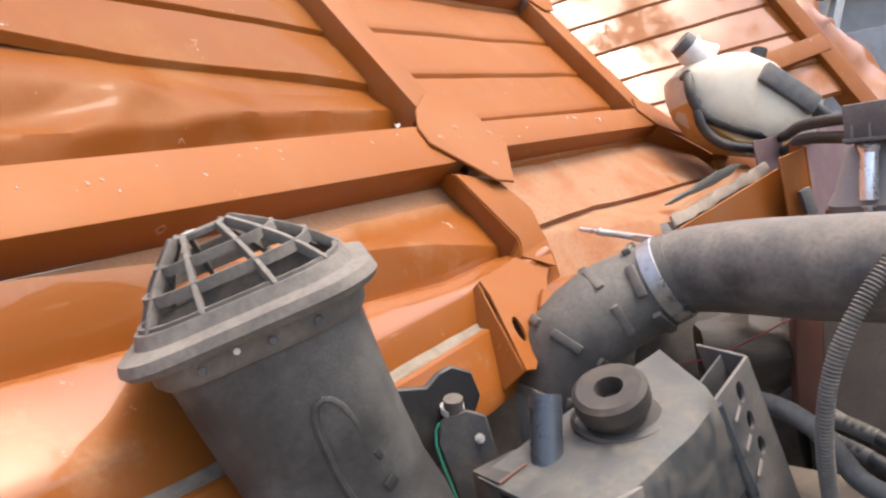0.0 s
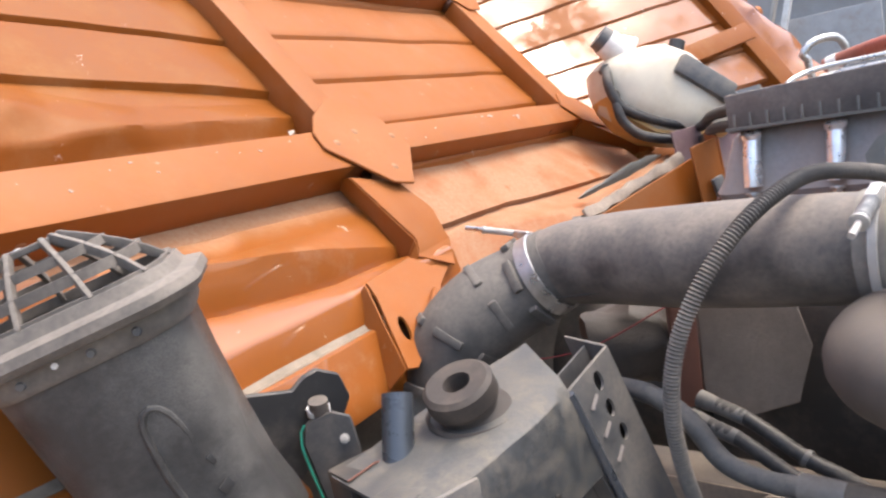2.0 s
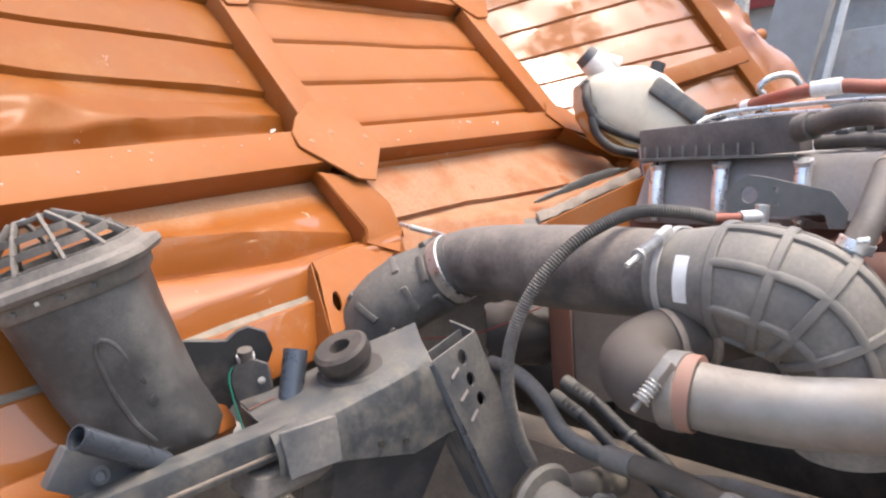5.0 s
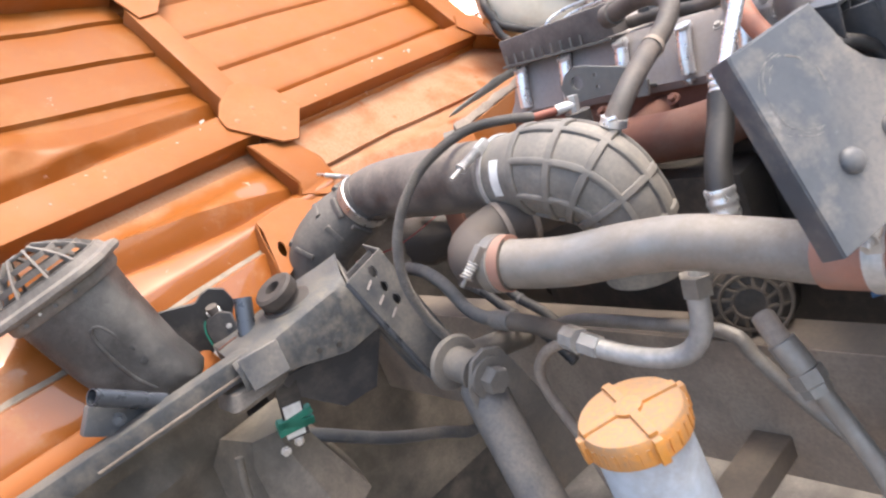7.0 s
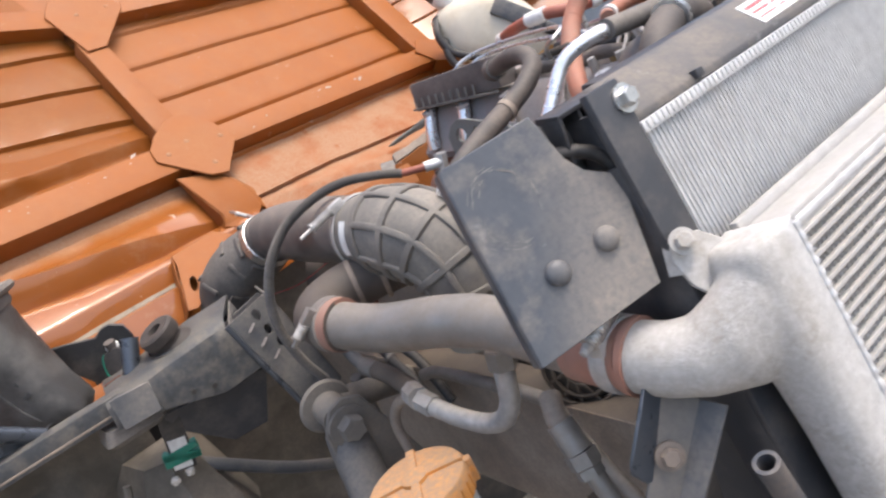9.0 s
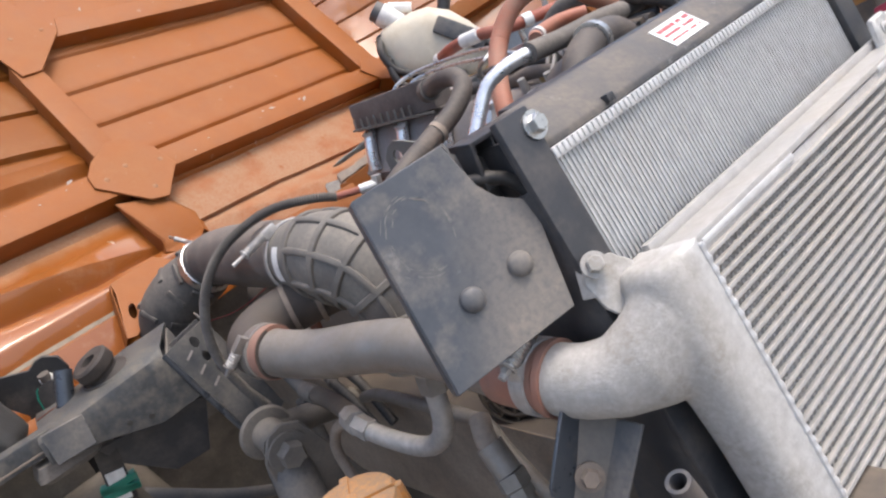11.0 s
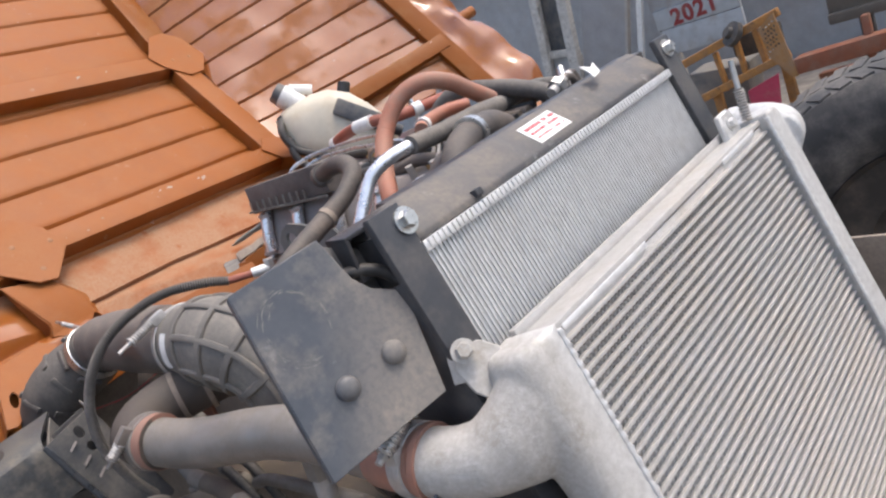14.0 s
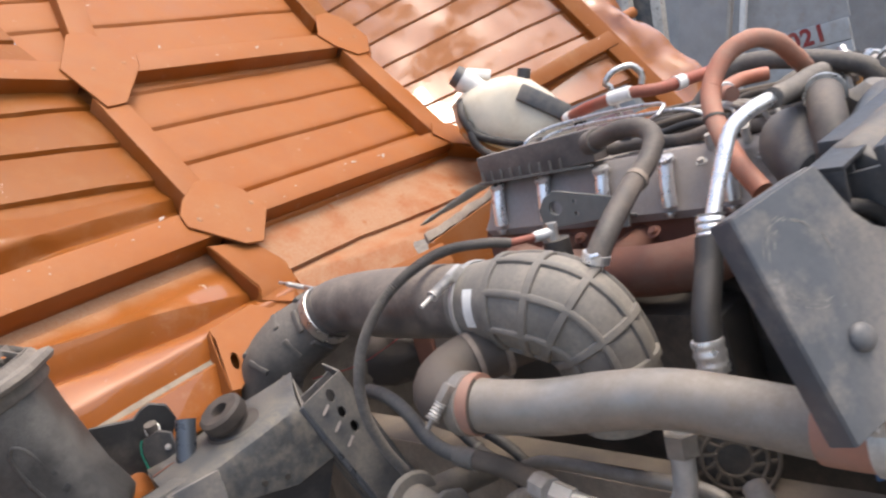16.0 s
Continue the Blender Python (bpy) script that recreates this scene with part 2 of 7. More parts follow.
def thing(name, at, label, category, group="", kind=""):
    ob = new(name)
    ob.empty_display_size = 0.02
    ob.location = at
    return tagged(ob, label, category, group, kind)


def part(name, bm, material, parent=None, label="", smooth=True, group=""):
    """Links a bmesh, given in world places, as one mesh under a thing or a part."""
    if smooth:
        bmesh.ops.recalc_face_normals(bm, faces=bm.faces)
    me = bpy.data.meshes.new(name)
    bm.to_mesh(me)
    bm.free()
    me.materials.append(material)
    if smooth:
        me.shade_smooth()
        me.set_sharp_from_angle(angle=radians(38))
    ob = new(name, me)
    if parent:
        ob.parent = parent
        if parent.type == "EMPTY":
            ob.matrix_parent_inverse = Matrix.Translation(parent.location).inverted()
    if label:
        ob["label"] = label
    return ob


def solo(name, bm, material, label, category, group="", kind=""):
    return tagged(part(name, bm, material), label, category, group, kind)


def curve_points(pts, step=0.012):
    """A smooth line through the given places."""
    pts = [V(p) for p in pts]
    if len(pts) == 2:
        k = max(1, int((pts[1] - pts[0]).length / step))
        return [pts[0].lerp(pts[1], i / k) for i in range(k + 1)]
    ext = [2 * pts[0] - pts[1]] + pts + [2 * pts[-1] - pts[-2]]
    out = []
    for i in range(1, len(ext) - 2):
        a, b, c, d = ext[i - 1:i + 3]
        k = max(2, int((c - b).length / step))
        for j in range(k):
            s = j / k
            out.append(0.5 * (2 * b + (c - a) * s + (2 * a - 5 * b + 4 * c - d) * s * s + (3 * b - a - 3 * c + d) * s ** 3))
    return out + [pts[-1]]


def frames_along(line):
    """A turn-free pair of cross directions for each place of a line."""
    out, up = [], None
    for i, p in enumerate(line):
        t = (line[min(i + 1, len(line) - 1)] - line[max(i - 1, 0)]).normalized()
        if up is None:
            up = Vector((0, 0, 1)) if abs(t.z) < 0.9 else Vector((1, 0, 0))
        a = (up - t * up.dot(t)).normalized()
        up = a
        out.append((p, t, a, t.cross(a)))
    return out


def tube(pts, radius, seg=20, bm=None, step=0.012, wall=0.0, cap=True, flat=1.0):
    """A swept round pipe; radius is a number or a function of the share of its length; wall > 0 leaves open mouths."""
    bm = bm or bmesh.new()
    line = curve_points(pts, step)
    fr = frames_along(line)
    n = len(fr)

    def skin(shrink):
        rings = []
        for i, (p, t, a, b) in enumerate(fr):
            r = (radius(i / (n - 1)) if callable(radius) else radius) - shrink
            rings.append([bm.verts.new(p + (a * math.cos(q) * flat + b * math.sin(q)) * r) for q in [2 * math.pi * j / seg for j in range(seg)]])
        for r0, r1 in zip(rings, rings[1:]):
            for j in range(seg):
                bm.faces.new((r0[j], r0[(j + 1) % seg], r1[(j + 1) % seg], r1[j]))
        return rings

    rings = skin(0.0)
    if wall:
        inner = skin(wall)
        for o, q in ((rings[0], inner[0]), (rings[-1], inner[-1])):
            for j in range(seg):
                bm.faces.new((o[j], o[(j + 1) % seg], q[(j + 1) % seg], q[j]))
    elif cap:
        bm.faces.new(rings[0][::-1])
        bm.faces.new(rings[-1])
    return bm


def frame_of(at, axis, near=(0, 0, 1)):
    """The matrix at a place whose z runs along axis, and whose x lies nearest to near."""
    z = V(axis).normalized()
    x = V(near) - z * V(near).dot(z)
    if x.length < 1e-4:
        x = Vector((1, 0, 0)) - z * z.x
    x.normalize()
    y = z.cross(x)
    return Matrix(((x.x, y.x, z.x, at[0]), (x.y, y.y, z.y, at[1]), (x.z, y.z, z.z, at[2]), (0, 0, 0, 1)))


def lathe(profile, m, seg=28, bm=None, squash=None):
    """Turns (radius, height) pairs about the z of matrix m."""
    bm = bm or bmesh.new()
    rings = []
    for r, h in profile:
        rings.append([bm.verts.new(m @ Vector((r * math.cos(2 * math.pi * j / seg), r * math.sin(2 * math.pi * j / seg), h))) for j in range(seg)])
    for r0, r1 in zip(rings, rings[1:]):
        for j in range(seg):
            bm.faces.new((r0[j], r0[(j + 1) % seg], r1[(j + 1) % seg], r1[j]))
    if profile[0][0] > 1e-5:
        bm.faces.new(rings[0][::-1])
    if profile[-1][0] > 1e-5:
        bm.faces.new(rings[-1])
    bmesh.ops.remove_doubles(bm, verts=bm.verts, dist=1e-6)
    return bm


def box(size, m, bevel=0.0, bm=None, seg=2):
    """A box of the given size centred on matrix m, with rounded edges."""
    own = bmesh.new()
    bmesh.ops.create_cube(own, size=1.0, matrix=Matrix.Diagonal((*size, 1)))
    if bevel:
        bmesh.ops.bevel(own, geom=own.edges[:], offset=bevel, segments=seg, affect="EDGES", profile=0.6)
    bmesh.ops.transform(own, matrix=m, verts=own.verts)
    return merge(own, bm)


def merge(own, bm):
    if bm is None:
        return own
    me = bpy.data.meshes.new("tmp")
    own.to_mesh(me)
    own.free()
    bm.from_mesh(me)
    bpy.data.meshes.remove(me)
    return bm


def plate(outline, m, thick, bevel=0.001, bm=None, holes=()):
    """A flat plate from an outline in the x, y of matrix m, from z 0 to thick, with round or slotted holes cut through."""
    own = bmesh.new()
    if not holes:
        f = own.faces.new([own.verts.new((x, y, 0)) for x, y in outline])
        faces = [f]
    else:
        edges = []
        for ring in [list(outline)] + [list(h) for h in holes]:
            vs = [own.verts.new((x, y, 0)) for x, y in ring]
            edges += [own.edges.new((vs[i], vs[(i + 1) % len(vs)])) for i in range(len(vs))]
        faces = [g for g in bmesh.ops.triangle_fill(own, edges=edges, use_beauty=True)["geom"] if isinstance(g, bmesh.types.BMFace)]
    ex = bmesh.ops.extrude_face_region(own, geom=faces)
    bmesh.ops.translate(own, vec=(0, 0, thick), verts=[g for g in ex["geom"] if isinstance(g, bmesh.types.BMVert)])
    bmesh.ops.recalc_face_normals(own, faces=own.faces)
    if bevel and not holes:
        sharp = [e for e in own.edges if len(e.link_faces) == 2 and e.calc_face_angle(0) > 0.6]
        bmesh.ops.bevel(own, geom=sharp, offset=bevel, segments=1, affect="EDGES")
    bmesh.ops.transform(own, matrix=m, verts=own.verts)
    return merge(own, bm)


def ring(x, y, r, n=14, sx=1.0, sy=1.0):
    return [(x + sx * r * math.cos(2 * math.pi * i / n), y + sy * r * math.sin(2 * math.pi * i / n)) for i in range(n)]


def slab(a, b, width, depth, side, bevel=0.003, bm=None):
    """A bar from a to b; side is the way in which its depth goes."""
    a, b = V(a), V(b)
    m = frame_of((a + b) / 2, b - a, side)
    return box((depth, width, (b - a).length), m, bevel, bm)


def bolt(at, axis, size, bm=None, washer=True):
    """A hexagon head on a washer; size is the width of the hexagon."""
    m = frame_of(at, axis)
    bm = bm or bmesh.new()
    if washer:
        lathe([(0.0, -0.001), (size * 0.85, -0.001), (size * 0.85, size * 0.13), (0.0, size * 0.13)], m, 20, bm)
    lathe([(0.0, 0), (size * 0.56, 0), (size * 0.56, size * 0.55), (size * 0.48, size * 0.65), (0.0, size * 0.65)], m, 6, bm)
    return bm


def hose_clamp(at, axis, radius, towards, length, parent, screw_axis=None, width=0.014, metal=None, fat=1.0):
    """A worm or spring clamp: the band, the screw housing and the screw that sticks out."""
    metal = metal or ZINC
    m = frame_of(at, axis, towards)
    prof = [(radius, -width / 2), (radius + 0.0022, -width / 2 + 0.001), (radius + 0.0022, width / 2 - 0.001), (radius, width / 2), (radius - 0.002, 0), (radius, -width / 2)]
    band = part("band", lathe(prof, m, 40), metal, parent, "bright zinc-plated band")
    out = m.to_3x3() @ Vector((1, 0, 0))
    side = V(screw_axis).normalized() if screw_axis else m.to_3x3() @ Vector((0, 1, 0))
    c = V(at) + out * (radius + 0.006)
    part("screw_housing", box((0.016 * fat, 0.011 * fat, 0.026), frame_of(c - out * 0.001, side, out), 0.002), metal, parent)
    a, b = c + side * 0.012, c + side * (0.013 + length * 0.62)
    part("coil_spring", tube([a, b], lambda q: (0.0066 + 0.0012 * math.sin(q * 2 * math.pi * length * 0.6 / 0.0042)) * fat, 14, step=0.0007), ZINC_DUSTY, parent, "dusty coil spring")
    part("end_washer", lathe([(0.0, -0.0012), (0.0088 * fat, -0.0012), (0.0088 * fat, 0.0012), (0.0, 0.0012)], frame_of(b, side), 18), metal, parent)
    part("screw", tube([b, c + side * (0.013 + length)], 0.0034, 10), metal, parent)
    return band


def plate3(points, thick, out, holes=(), bevel=0.001):
    """A plate over places that lie about in one plane; it grows by thick along the side of out. Holes: (place, radius)."""
    pts = [V(p) for p in points]
    c = sum(pts, Vector()) / len(pts)
    nrm = Vector()
    for a, b in zip(pts, pts[1:] + pts[:1]):
        nrm += (a - c).cross(b - c)
    nrm.normalize()
    if nrm.dot(V(out)) < 0:
        nrm = -nrm
    m = frame_of(c, nrm, pts[1] - pts[0])
    mi = m.inverted()
    flat = [tuple((mi @ p).xy) for p in pts]
    cut = [ring(*(mi @ V(p)).xy, r, 14, *((1.0, 1.0) if len(rest) == 0 else rest)) for p, r, *rest in holes]
    return plate(flat, m, thick, bevel, holes=cut)

# ---- ground ----
bm = bmesh.new()
bmesh.ops.create_grid(bm, x_segments=60, y_segments=60, size=60.0)
for v in bm.verts:
    d = math.hypot(v.co.x - 1, v.co.y)
    v.co.z = 0.012 * noise.noise(v.co * 0.9) if d < 20 else 0.0
solo("ground", bm, GROUND, "oil-stained bare soil of a repair yard", "ground", kind="structure")

# ---- orange cab floor, tilted up: a leaning plane, u along it, v up it, w out of it ----
UD = Vector((math.cos(radians(12.75)), math.sin(radians(12.75)), 0))
BACK = Vector((-UD.y, UD.x, 0))
VD = math.cos(radians(40)) * Vector((0, 0, 1)) + math.sin(radians(40)) * BACK
WD = UD.cross(VD)
ORIGIN = Vector((0.957, 0.859, 1.387))


def wall_at(u, v, w=0.0):
    return ORIGIN + UD * u + VD * v + WD * w


WALL = Matrix(((UD.x, VD.x, WD.x, ORIGIN.x), (UD.y, VD.y, WD.y, ORIGIN.y), (UD.z, VD.z, WD.z, ORIGIN.z), (0, 0, 0, 1)))

body = thing("steel_bulkhead", (0.95, 0.9, 0.0), "orange ribbed steel truck bulkhead leaning back behind the engine", "bulkhead")

def ribbed(corners, ribs, depth, nu=40, per=7, dent=None, thick=0.0015, under=0.07, taper=None, slope=0.1, crown=0.1, wave=0.0025, ledge=0.0):
    """A pressed sheet between four corners (low start, low end, high start, high end) with stepped ribs at the given shares of its height."""
    a, b, c, d = [V(p) for p in corners]
    nrm = (b - a).cross(c - a).normalized()
    bm = bmesh.new()
    stops = []
    edges = [0.0] + sorted(ribs) + [1.0]
    for lo, hi in zip(edges, edges[1:]):
        span, fall = hi - lo, 0.05
        stops += [(lo, 0.0), (lo + 0.25 * under * span, 0.12), (lo + 0.75 * under * span, 0.88), (lo + under * span, 1.0)]
        if ledge:
            top = 1.0 - ledge
            stops += [(lo + span * (under + (top - under) * k / 5), 1.0 + 0.04 * math.sin(math.pi * k / 5)) for k in range(1, 6)]
            stops += [(lo + span * (top + 0.03), 0.94)] + [(lo + span * (top + 0.03 + (ledge - 0.06) * k / 4), 0.94 * (1 - k / 4) + 0.02) for k in range(1, 5)]
            continue
        rest = 1.0 - under - fall
        stops += [(lo + span * (under + rest * k / per), 1.0 - slope * k / per + crown * math.sin(math.pi * k / per)) for k in range(1, per + 1)]
    stops.append((1.0, 0.0))
    rows = []
    for s, lift in stops:
        row = []
        for i in range(nu + 1):
            q = i / nu
            p = (a.lerp(b, q)).lerp(c.lerp(d, q), s)
            w = depth * lift * (taper(q) if taper else 1.0) + wave * noise.noise(p * 3.1) + 0.5 * wave * noise.noise(p * 8.3) + (dent(q, s) if dent else 0.0)
            row.append(bm.verts.new(p + nrm * w))
        rows.append(row)
    for r0, r1 in zip(rows, rows[1:]):
        for i in range(nu):
            bm.faces.new((r0[i], r0[i + 1], r1[i + 1], r1[i]))
    thicken(bm, -thick)
    return bm


def wall_corners(low0, low1, high0, high1, w=-0.055):
    """Corners of a sheet on the wall from (u, v) pairs."""
    return [wall_at(*low0, w), wall_at(*low1, w), wall_at(*high0, w), wall_at(*high1, w)]


def track(line, u):
    """The height on a line of (u, v) pairs, sorted from left to right."""
    for (u0, v0), (u1, v1) in zip(line, line[1:]):
        if u <= u1:
            break
    return v0 + (v1 - v0) * (u - u0) / (u1 - u0)


def fold(line, u, v, high, wide, ease=0.007):
    """A pressed crease of tent section along a line of (u, v) pairs."""
    d = abs(v - track(line, u))
    return high * max(0.0, 1.0 - (math.hypot(d, ease) - ease) / wide)


def left_dent(q, s):
    u = -1.15 + 1.15 * q
    v = (0.10 - 0.05 * q) * (1 - s) + (0.505 - 0.28 * q) * s
    join = max(0.0, min(1.0, (-0.44 - u) / 0.08))
    return (fold([(-1.15, 0.37), (-0.75, 0.305), (-0.507, 0.246), (-0.418, 0.198), (-0.318, 0.152), (-0.184, 0.129), (0.0, 0.105)], u, v, 0.016, 0.07)
            + join * fold([(-1.15, 0.13), (-0.90, 0.14), (-0.703, 0.162), (-0.638, 0.17), (-0.545, 0.206), (-0.44, 0.262)], u, v, 0.013, 0.05)
            - 0.010 * math.exp(-((u + 0.60) / 0.12) ** 2 - ((v - 0.215) / 0.03) ** 2)
            - fold([(-1.15, 0.165), (-0.702, 0.160), (-0.474, 0.149), (-0.323, 0.142), (-0.048, 0.112), (0.0, 0.108)], u, v, 0.026, 0.028, 0.004))


def high_dent(q, s):
    u = -1.15 + 1.15 * q
    return 0.016 * math.sin(u * 8.0 + 0.6) * math.exp(-(s / 0.22) ** 2) * max(0.0, -u - 0.15) + 0.008 * math.exp(-((u + 0.8) / 0.2) ** 2 - ((s - 0.2) / 0.1) ** 2)


# left of the first post: a dented bay over the beam, then lapped sheets that fan upward
part("ribbed_sheet", ribbed(wall_corners((-1.15, 0.10), (0.0, 0.05), (-1.15, 0.505), (0.0, 0.225), -0.062), [], 0.008, nu=170, per=44, dent=left_dent, under=0.03, slope=0.3, crown=0.5, wave=0.004), ORANGE_CLEAN, body, "glossy dented orange sheet")
part("ribbed_sheet", ribbed(wall_corners((-1.15, 0.47), (0.0, 0.195), (-1.15, 1.75), (0.0, 1.45)), [k * 0.142 / 1.255 for k in range(1, 9)], 0.013, nu=100, dent=high_dent, under=0.05, slope=0.35, crown=0.2, wave=0.006), ORANGE_CLEAN, body, "glossy lapped orange sheet")
# between the posts
part("ribbed_sheet", ribbed(wall_corners((0.0, -0.02), (1.0, -0.095), (0.0, 1.45), (1.3, 1.33)), [(v + 0.02) / 1.47 for v in (0.104, 0.237, 0.370, 0.505, 0.64, 0.80, 0.935, 1.07, 1.2, 1.33)], 0.010, slope=0.25, crown=0.08, wave=0.004, under=0.065), ORANGE, body)


# rolled skirt under the left beam: a bulge that runs out to the right, a groove, a broad roll and a dusty ledge
SKIRT = (((-1.15, 0.055), (0.0, -0.02), -0.058, -0.058), ((-1.15, 0.040), (0.0, -0.060), -0.056, -0.056), ((-1.15, 0.036), (0.0, -0.065), -0.049, -0.052),
         ((-1.15, 0.012), (0.0, -0.104), -0.040, -0.048), ((-1.15, 0.010), (0.0, -0.107), -0.037, -0.046))
GROOVE = [(-1.15, -0.035), (-0.83, -0.060), (-0.72, -0.075), (-0.45, -0.132), (-0.26, -0.162), (0.0, -0.172)]
RIDGE = [(-1.15, 0.0), (-0.80, -0.006), (-0.67, -0.026), (-0.478, -0.076), (-0.37, -0.098), (-0.226, -0.130), (-0.09, -0.158), (0.0, -0.166)]
bm = bmesh.new()
rows = []
for i in range(111):
    u = -1.15 + 1.13 * i / 110
    q = (u + 1.15) / 1.15
    pr = [(a_[1] + (b_[1] - a_[1]) * q, wa + (wb - wa) * q) for a_, b_, wa, wb in SKIRT]
    gv, rv = track(GROOVE, u), track(RIDGE, u)
    h = 0.034 * min(1.0, max(0.12, (rv - gv) / 0.045))
    low = pr[-1][0]
    base = pr[-1][1]
    pr += [(low + (rv - low) * k, base + (h - 0.012) * k) for k in (0.3, 0.6, 0.85, 0.94)]
    top = base + h - 0.012
    pr += [(rv + (gv - rv) * k, top + (-0.060 - top) * (k + 0.25 * k * (k - 1))) for k in (0.0, 0.05, 0.12, 0.3, 0.55, 0.8, 1.0)]
    shoulder = -0.175 - 0.033 * min(1.0, max(0.0, (u + 1.0) / 0.9)) + 0.05 * max(0.0, -u - 0.55)
    pr += [(gv - 0.004, -0.058), (gv - 0.010, -0.046), (gv - 0.018, -0.042)]
    pr += [(gv - 0.018 + (shoulder - gv + 0.018) * k, -0.042 + 0.014 * math.sin(k * math.pi * 0.5)) for k in (0.3, 0.6, 0.85, 1.0)]
    ledge = shoulder - 0.042
    pr += [(shoulder + (ledge - shoulder) * k, -0.028 - 0.024 * k ** 1.15) for k in (0.06, 0.14, 0.4, 0.7, 1.0)]
    pr += [(ledge - 0.003, -0.051), (ledge - 0.013, -0.036), (ledge - 0.016, -0.034), (ledge - 0.04, -0.043), (ledge - 0.07, -0.054), (ledge - 0.088, -0.061), (ledge - 0.095, -0.068)]
    rows.append([bm.verts.new(wall_at(u, v, w + 0.0022 * noise.noise(Vector((u * 5, v * 9, 0.4))) + 0.0012 * noise.noise(Vector((u * 16, v * 22, 3.0))))) for v, w in pr])
for r0, r1 in zip(rows, rows[1:]):
    for j in range(len(r0) - 1):
        bm.faces.new((r0[j], r1[j], r1[j + 1], r0[j + 1]))
thicken(bm, 0.0015)
part("lower_sheet", bm, ORANGE_SKIRT, body, "glossy rolled lower sheet")
bm = bmesh.new()
rows = []
for i in range(81):
    u = -1.15 + 0.62 * i / 80
    ledge = -0.217 - 0.033 * min(1.0, max(0.0, (u + 1.0) / 0.9)) + 0.05 * max(0.0, -u - 0.55)
    rows.append([bm.verts.new(wall_at(u, ledge + dv, dw + 0.002 * noise.noise(Vector((u * 6, dv * 9, 1.0))))) for dv, dw in ((-0.090, -0.074), (-0.098, -0.060), (-0.125, -0.059), (-0.135, -0.066), (-0.137, -0.085))])
for r0, r1 in zip(rows, rows[1:]):
    for j in range(4):
        bm.faces.new((r0[j], r1[j], r1[j + 1], r0[j + 1]))
thicken(bm, 0.001)
part("lower_sheet", bm, ORANGE, body, "lowest orange sheet")
bm = bmesh.new()
rows = []
for i in range(81):
    u = -1.15 + 0.93 * i / 80
    ledge = -0.217 - 0.033 * min(1.0, max(0.0, (u + 1.0) / 0.9)) + 0.05 * max(0.0, -u - 0.55)
    wide = 0.006 + 0.004 * noise.noise(Vector((u * 14, 0.3, 0)))
    rows.append([bm.verts.new(wall_at(u, ledge + dv, dw)) for dv, dw in ((wide, -0.0475), (wide * 0.3, -0.0465), (-0.004, -0.046), (-0.009, -0.040))])
for r0, r1 in zip(rows, rows[1:]):
    for j in range(3):
        bm.faces.new((r0[j], r1[j], r1[j + 1], r0[j + 1]))
thicken(bm, 0.001)
part("ledge_dirt", bm, LEDGE_DUST, body, "grey dirt settled along the ledge")
# right of the post the skirt turns out into a dust-caked shelf
bm = bmesh.new()
rows = []
for i in range(61):
    q = i / 60
    top = wall_at(-0.03 + 1.06 * q, 0.022 - 0.095 * q, -0.0605)
    us = -0.04 + 1.0 * q
    vs_ = track([(-0.05, -0.150), (0.063, -0.155), (0.282, -0.173), (0.547, -0.215), (1.0, -0.275)], us)
    edge = wall_at(us, vs_, -0.046 + 0.05 * max(0.0, q - 0.3))
    tuck = wall_at(us - 0.002, vs_ - 0.002, -0.060 + 0.05 * max(0.0, q - 0.3))
    lip = Vector((1.0, 0.795, 1.218)).lerp(Vector((1.37, 0.768, 1.176)), q * 2) if q < 0.5 else Vector((1.37, 0.768, 1.176)).lerp(Vector((1.86, 0.80, 1.20)), q * 2 - 1)
    lip = tuck + (lip - tuck) * max(0.3, min(1.0, q * 4)) if q < 0.25 else lip
    foot = lip + Vector((-0.012, -0.055, -0.085)) * (1.0 if q < 0.45 else 0.12)
    row = [top.lerp(edge, k / 6) + WD * 0.004 * math.sin(k / 6 * math.pi) for k in range(7)]
    row += [edge.lerp(tuck, 0.35), tuck] + [tuck.lerp(lip, k / 5) for k in range(1, 6)]
    row += [lip + Vector((0, -0.006, -0.006)), lip.lerp(foot, 0.4), foot]
    rows.append([bm.verts.new(p_ + WD * (0.004 * noise.noise(p_ * 9.0) + 0.0012 * noise.noise(p_ * 31.0))) for p_ in row])
for r0, r1 in zip(rows, rows[1:]):
    for j in range(len(r0) - 1):
        bm.faces.new((r0[j], r1[j], r1[j + 1], r0[j + 1]))
thicken(bm, 0.0015)
part("lower_sheet", bm, ORANGE_DUSTY, body, "dust-caked lower sheet")


def rail_in_wall(a, b, width, depth=0.06, w=0.0, up=True):
    """A box member on the wall: a and b give its lower (or middle) line in u, v."""
    off = VD * (width / 2) if up else Vector((0, 0, 0))
    p, q = wall_at(*a, w - depth / 2) + off, wall_at(*b, w - depth / 2) + off
    return slab(p, q, width, depth, WD, 0.004)


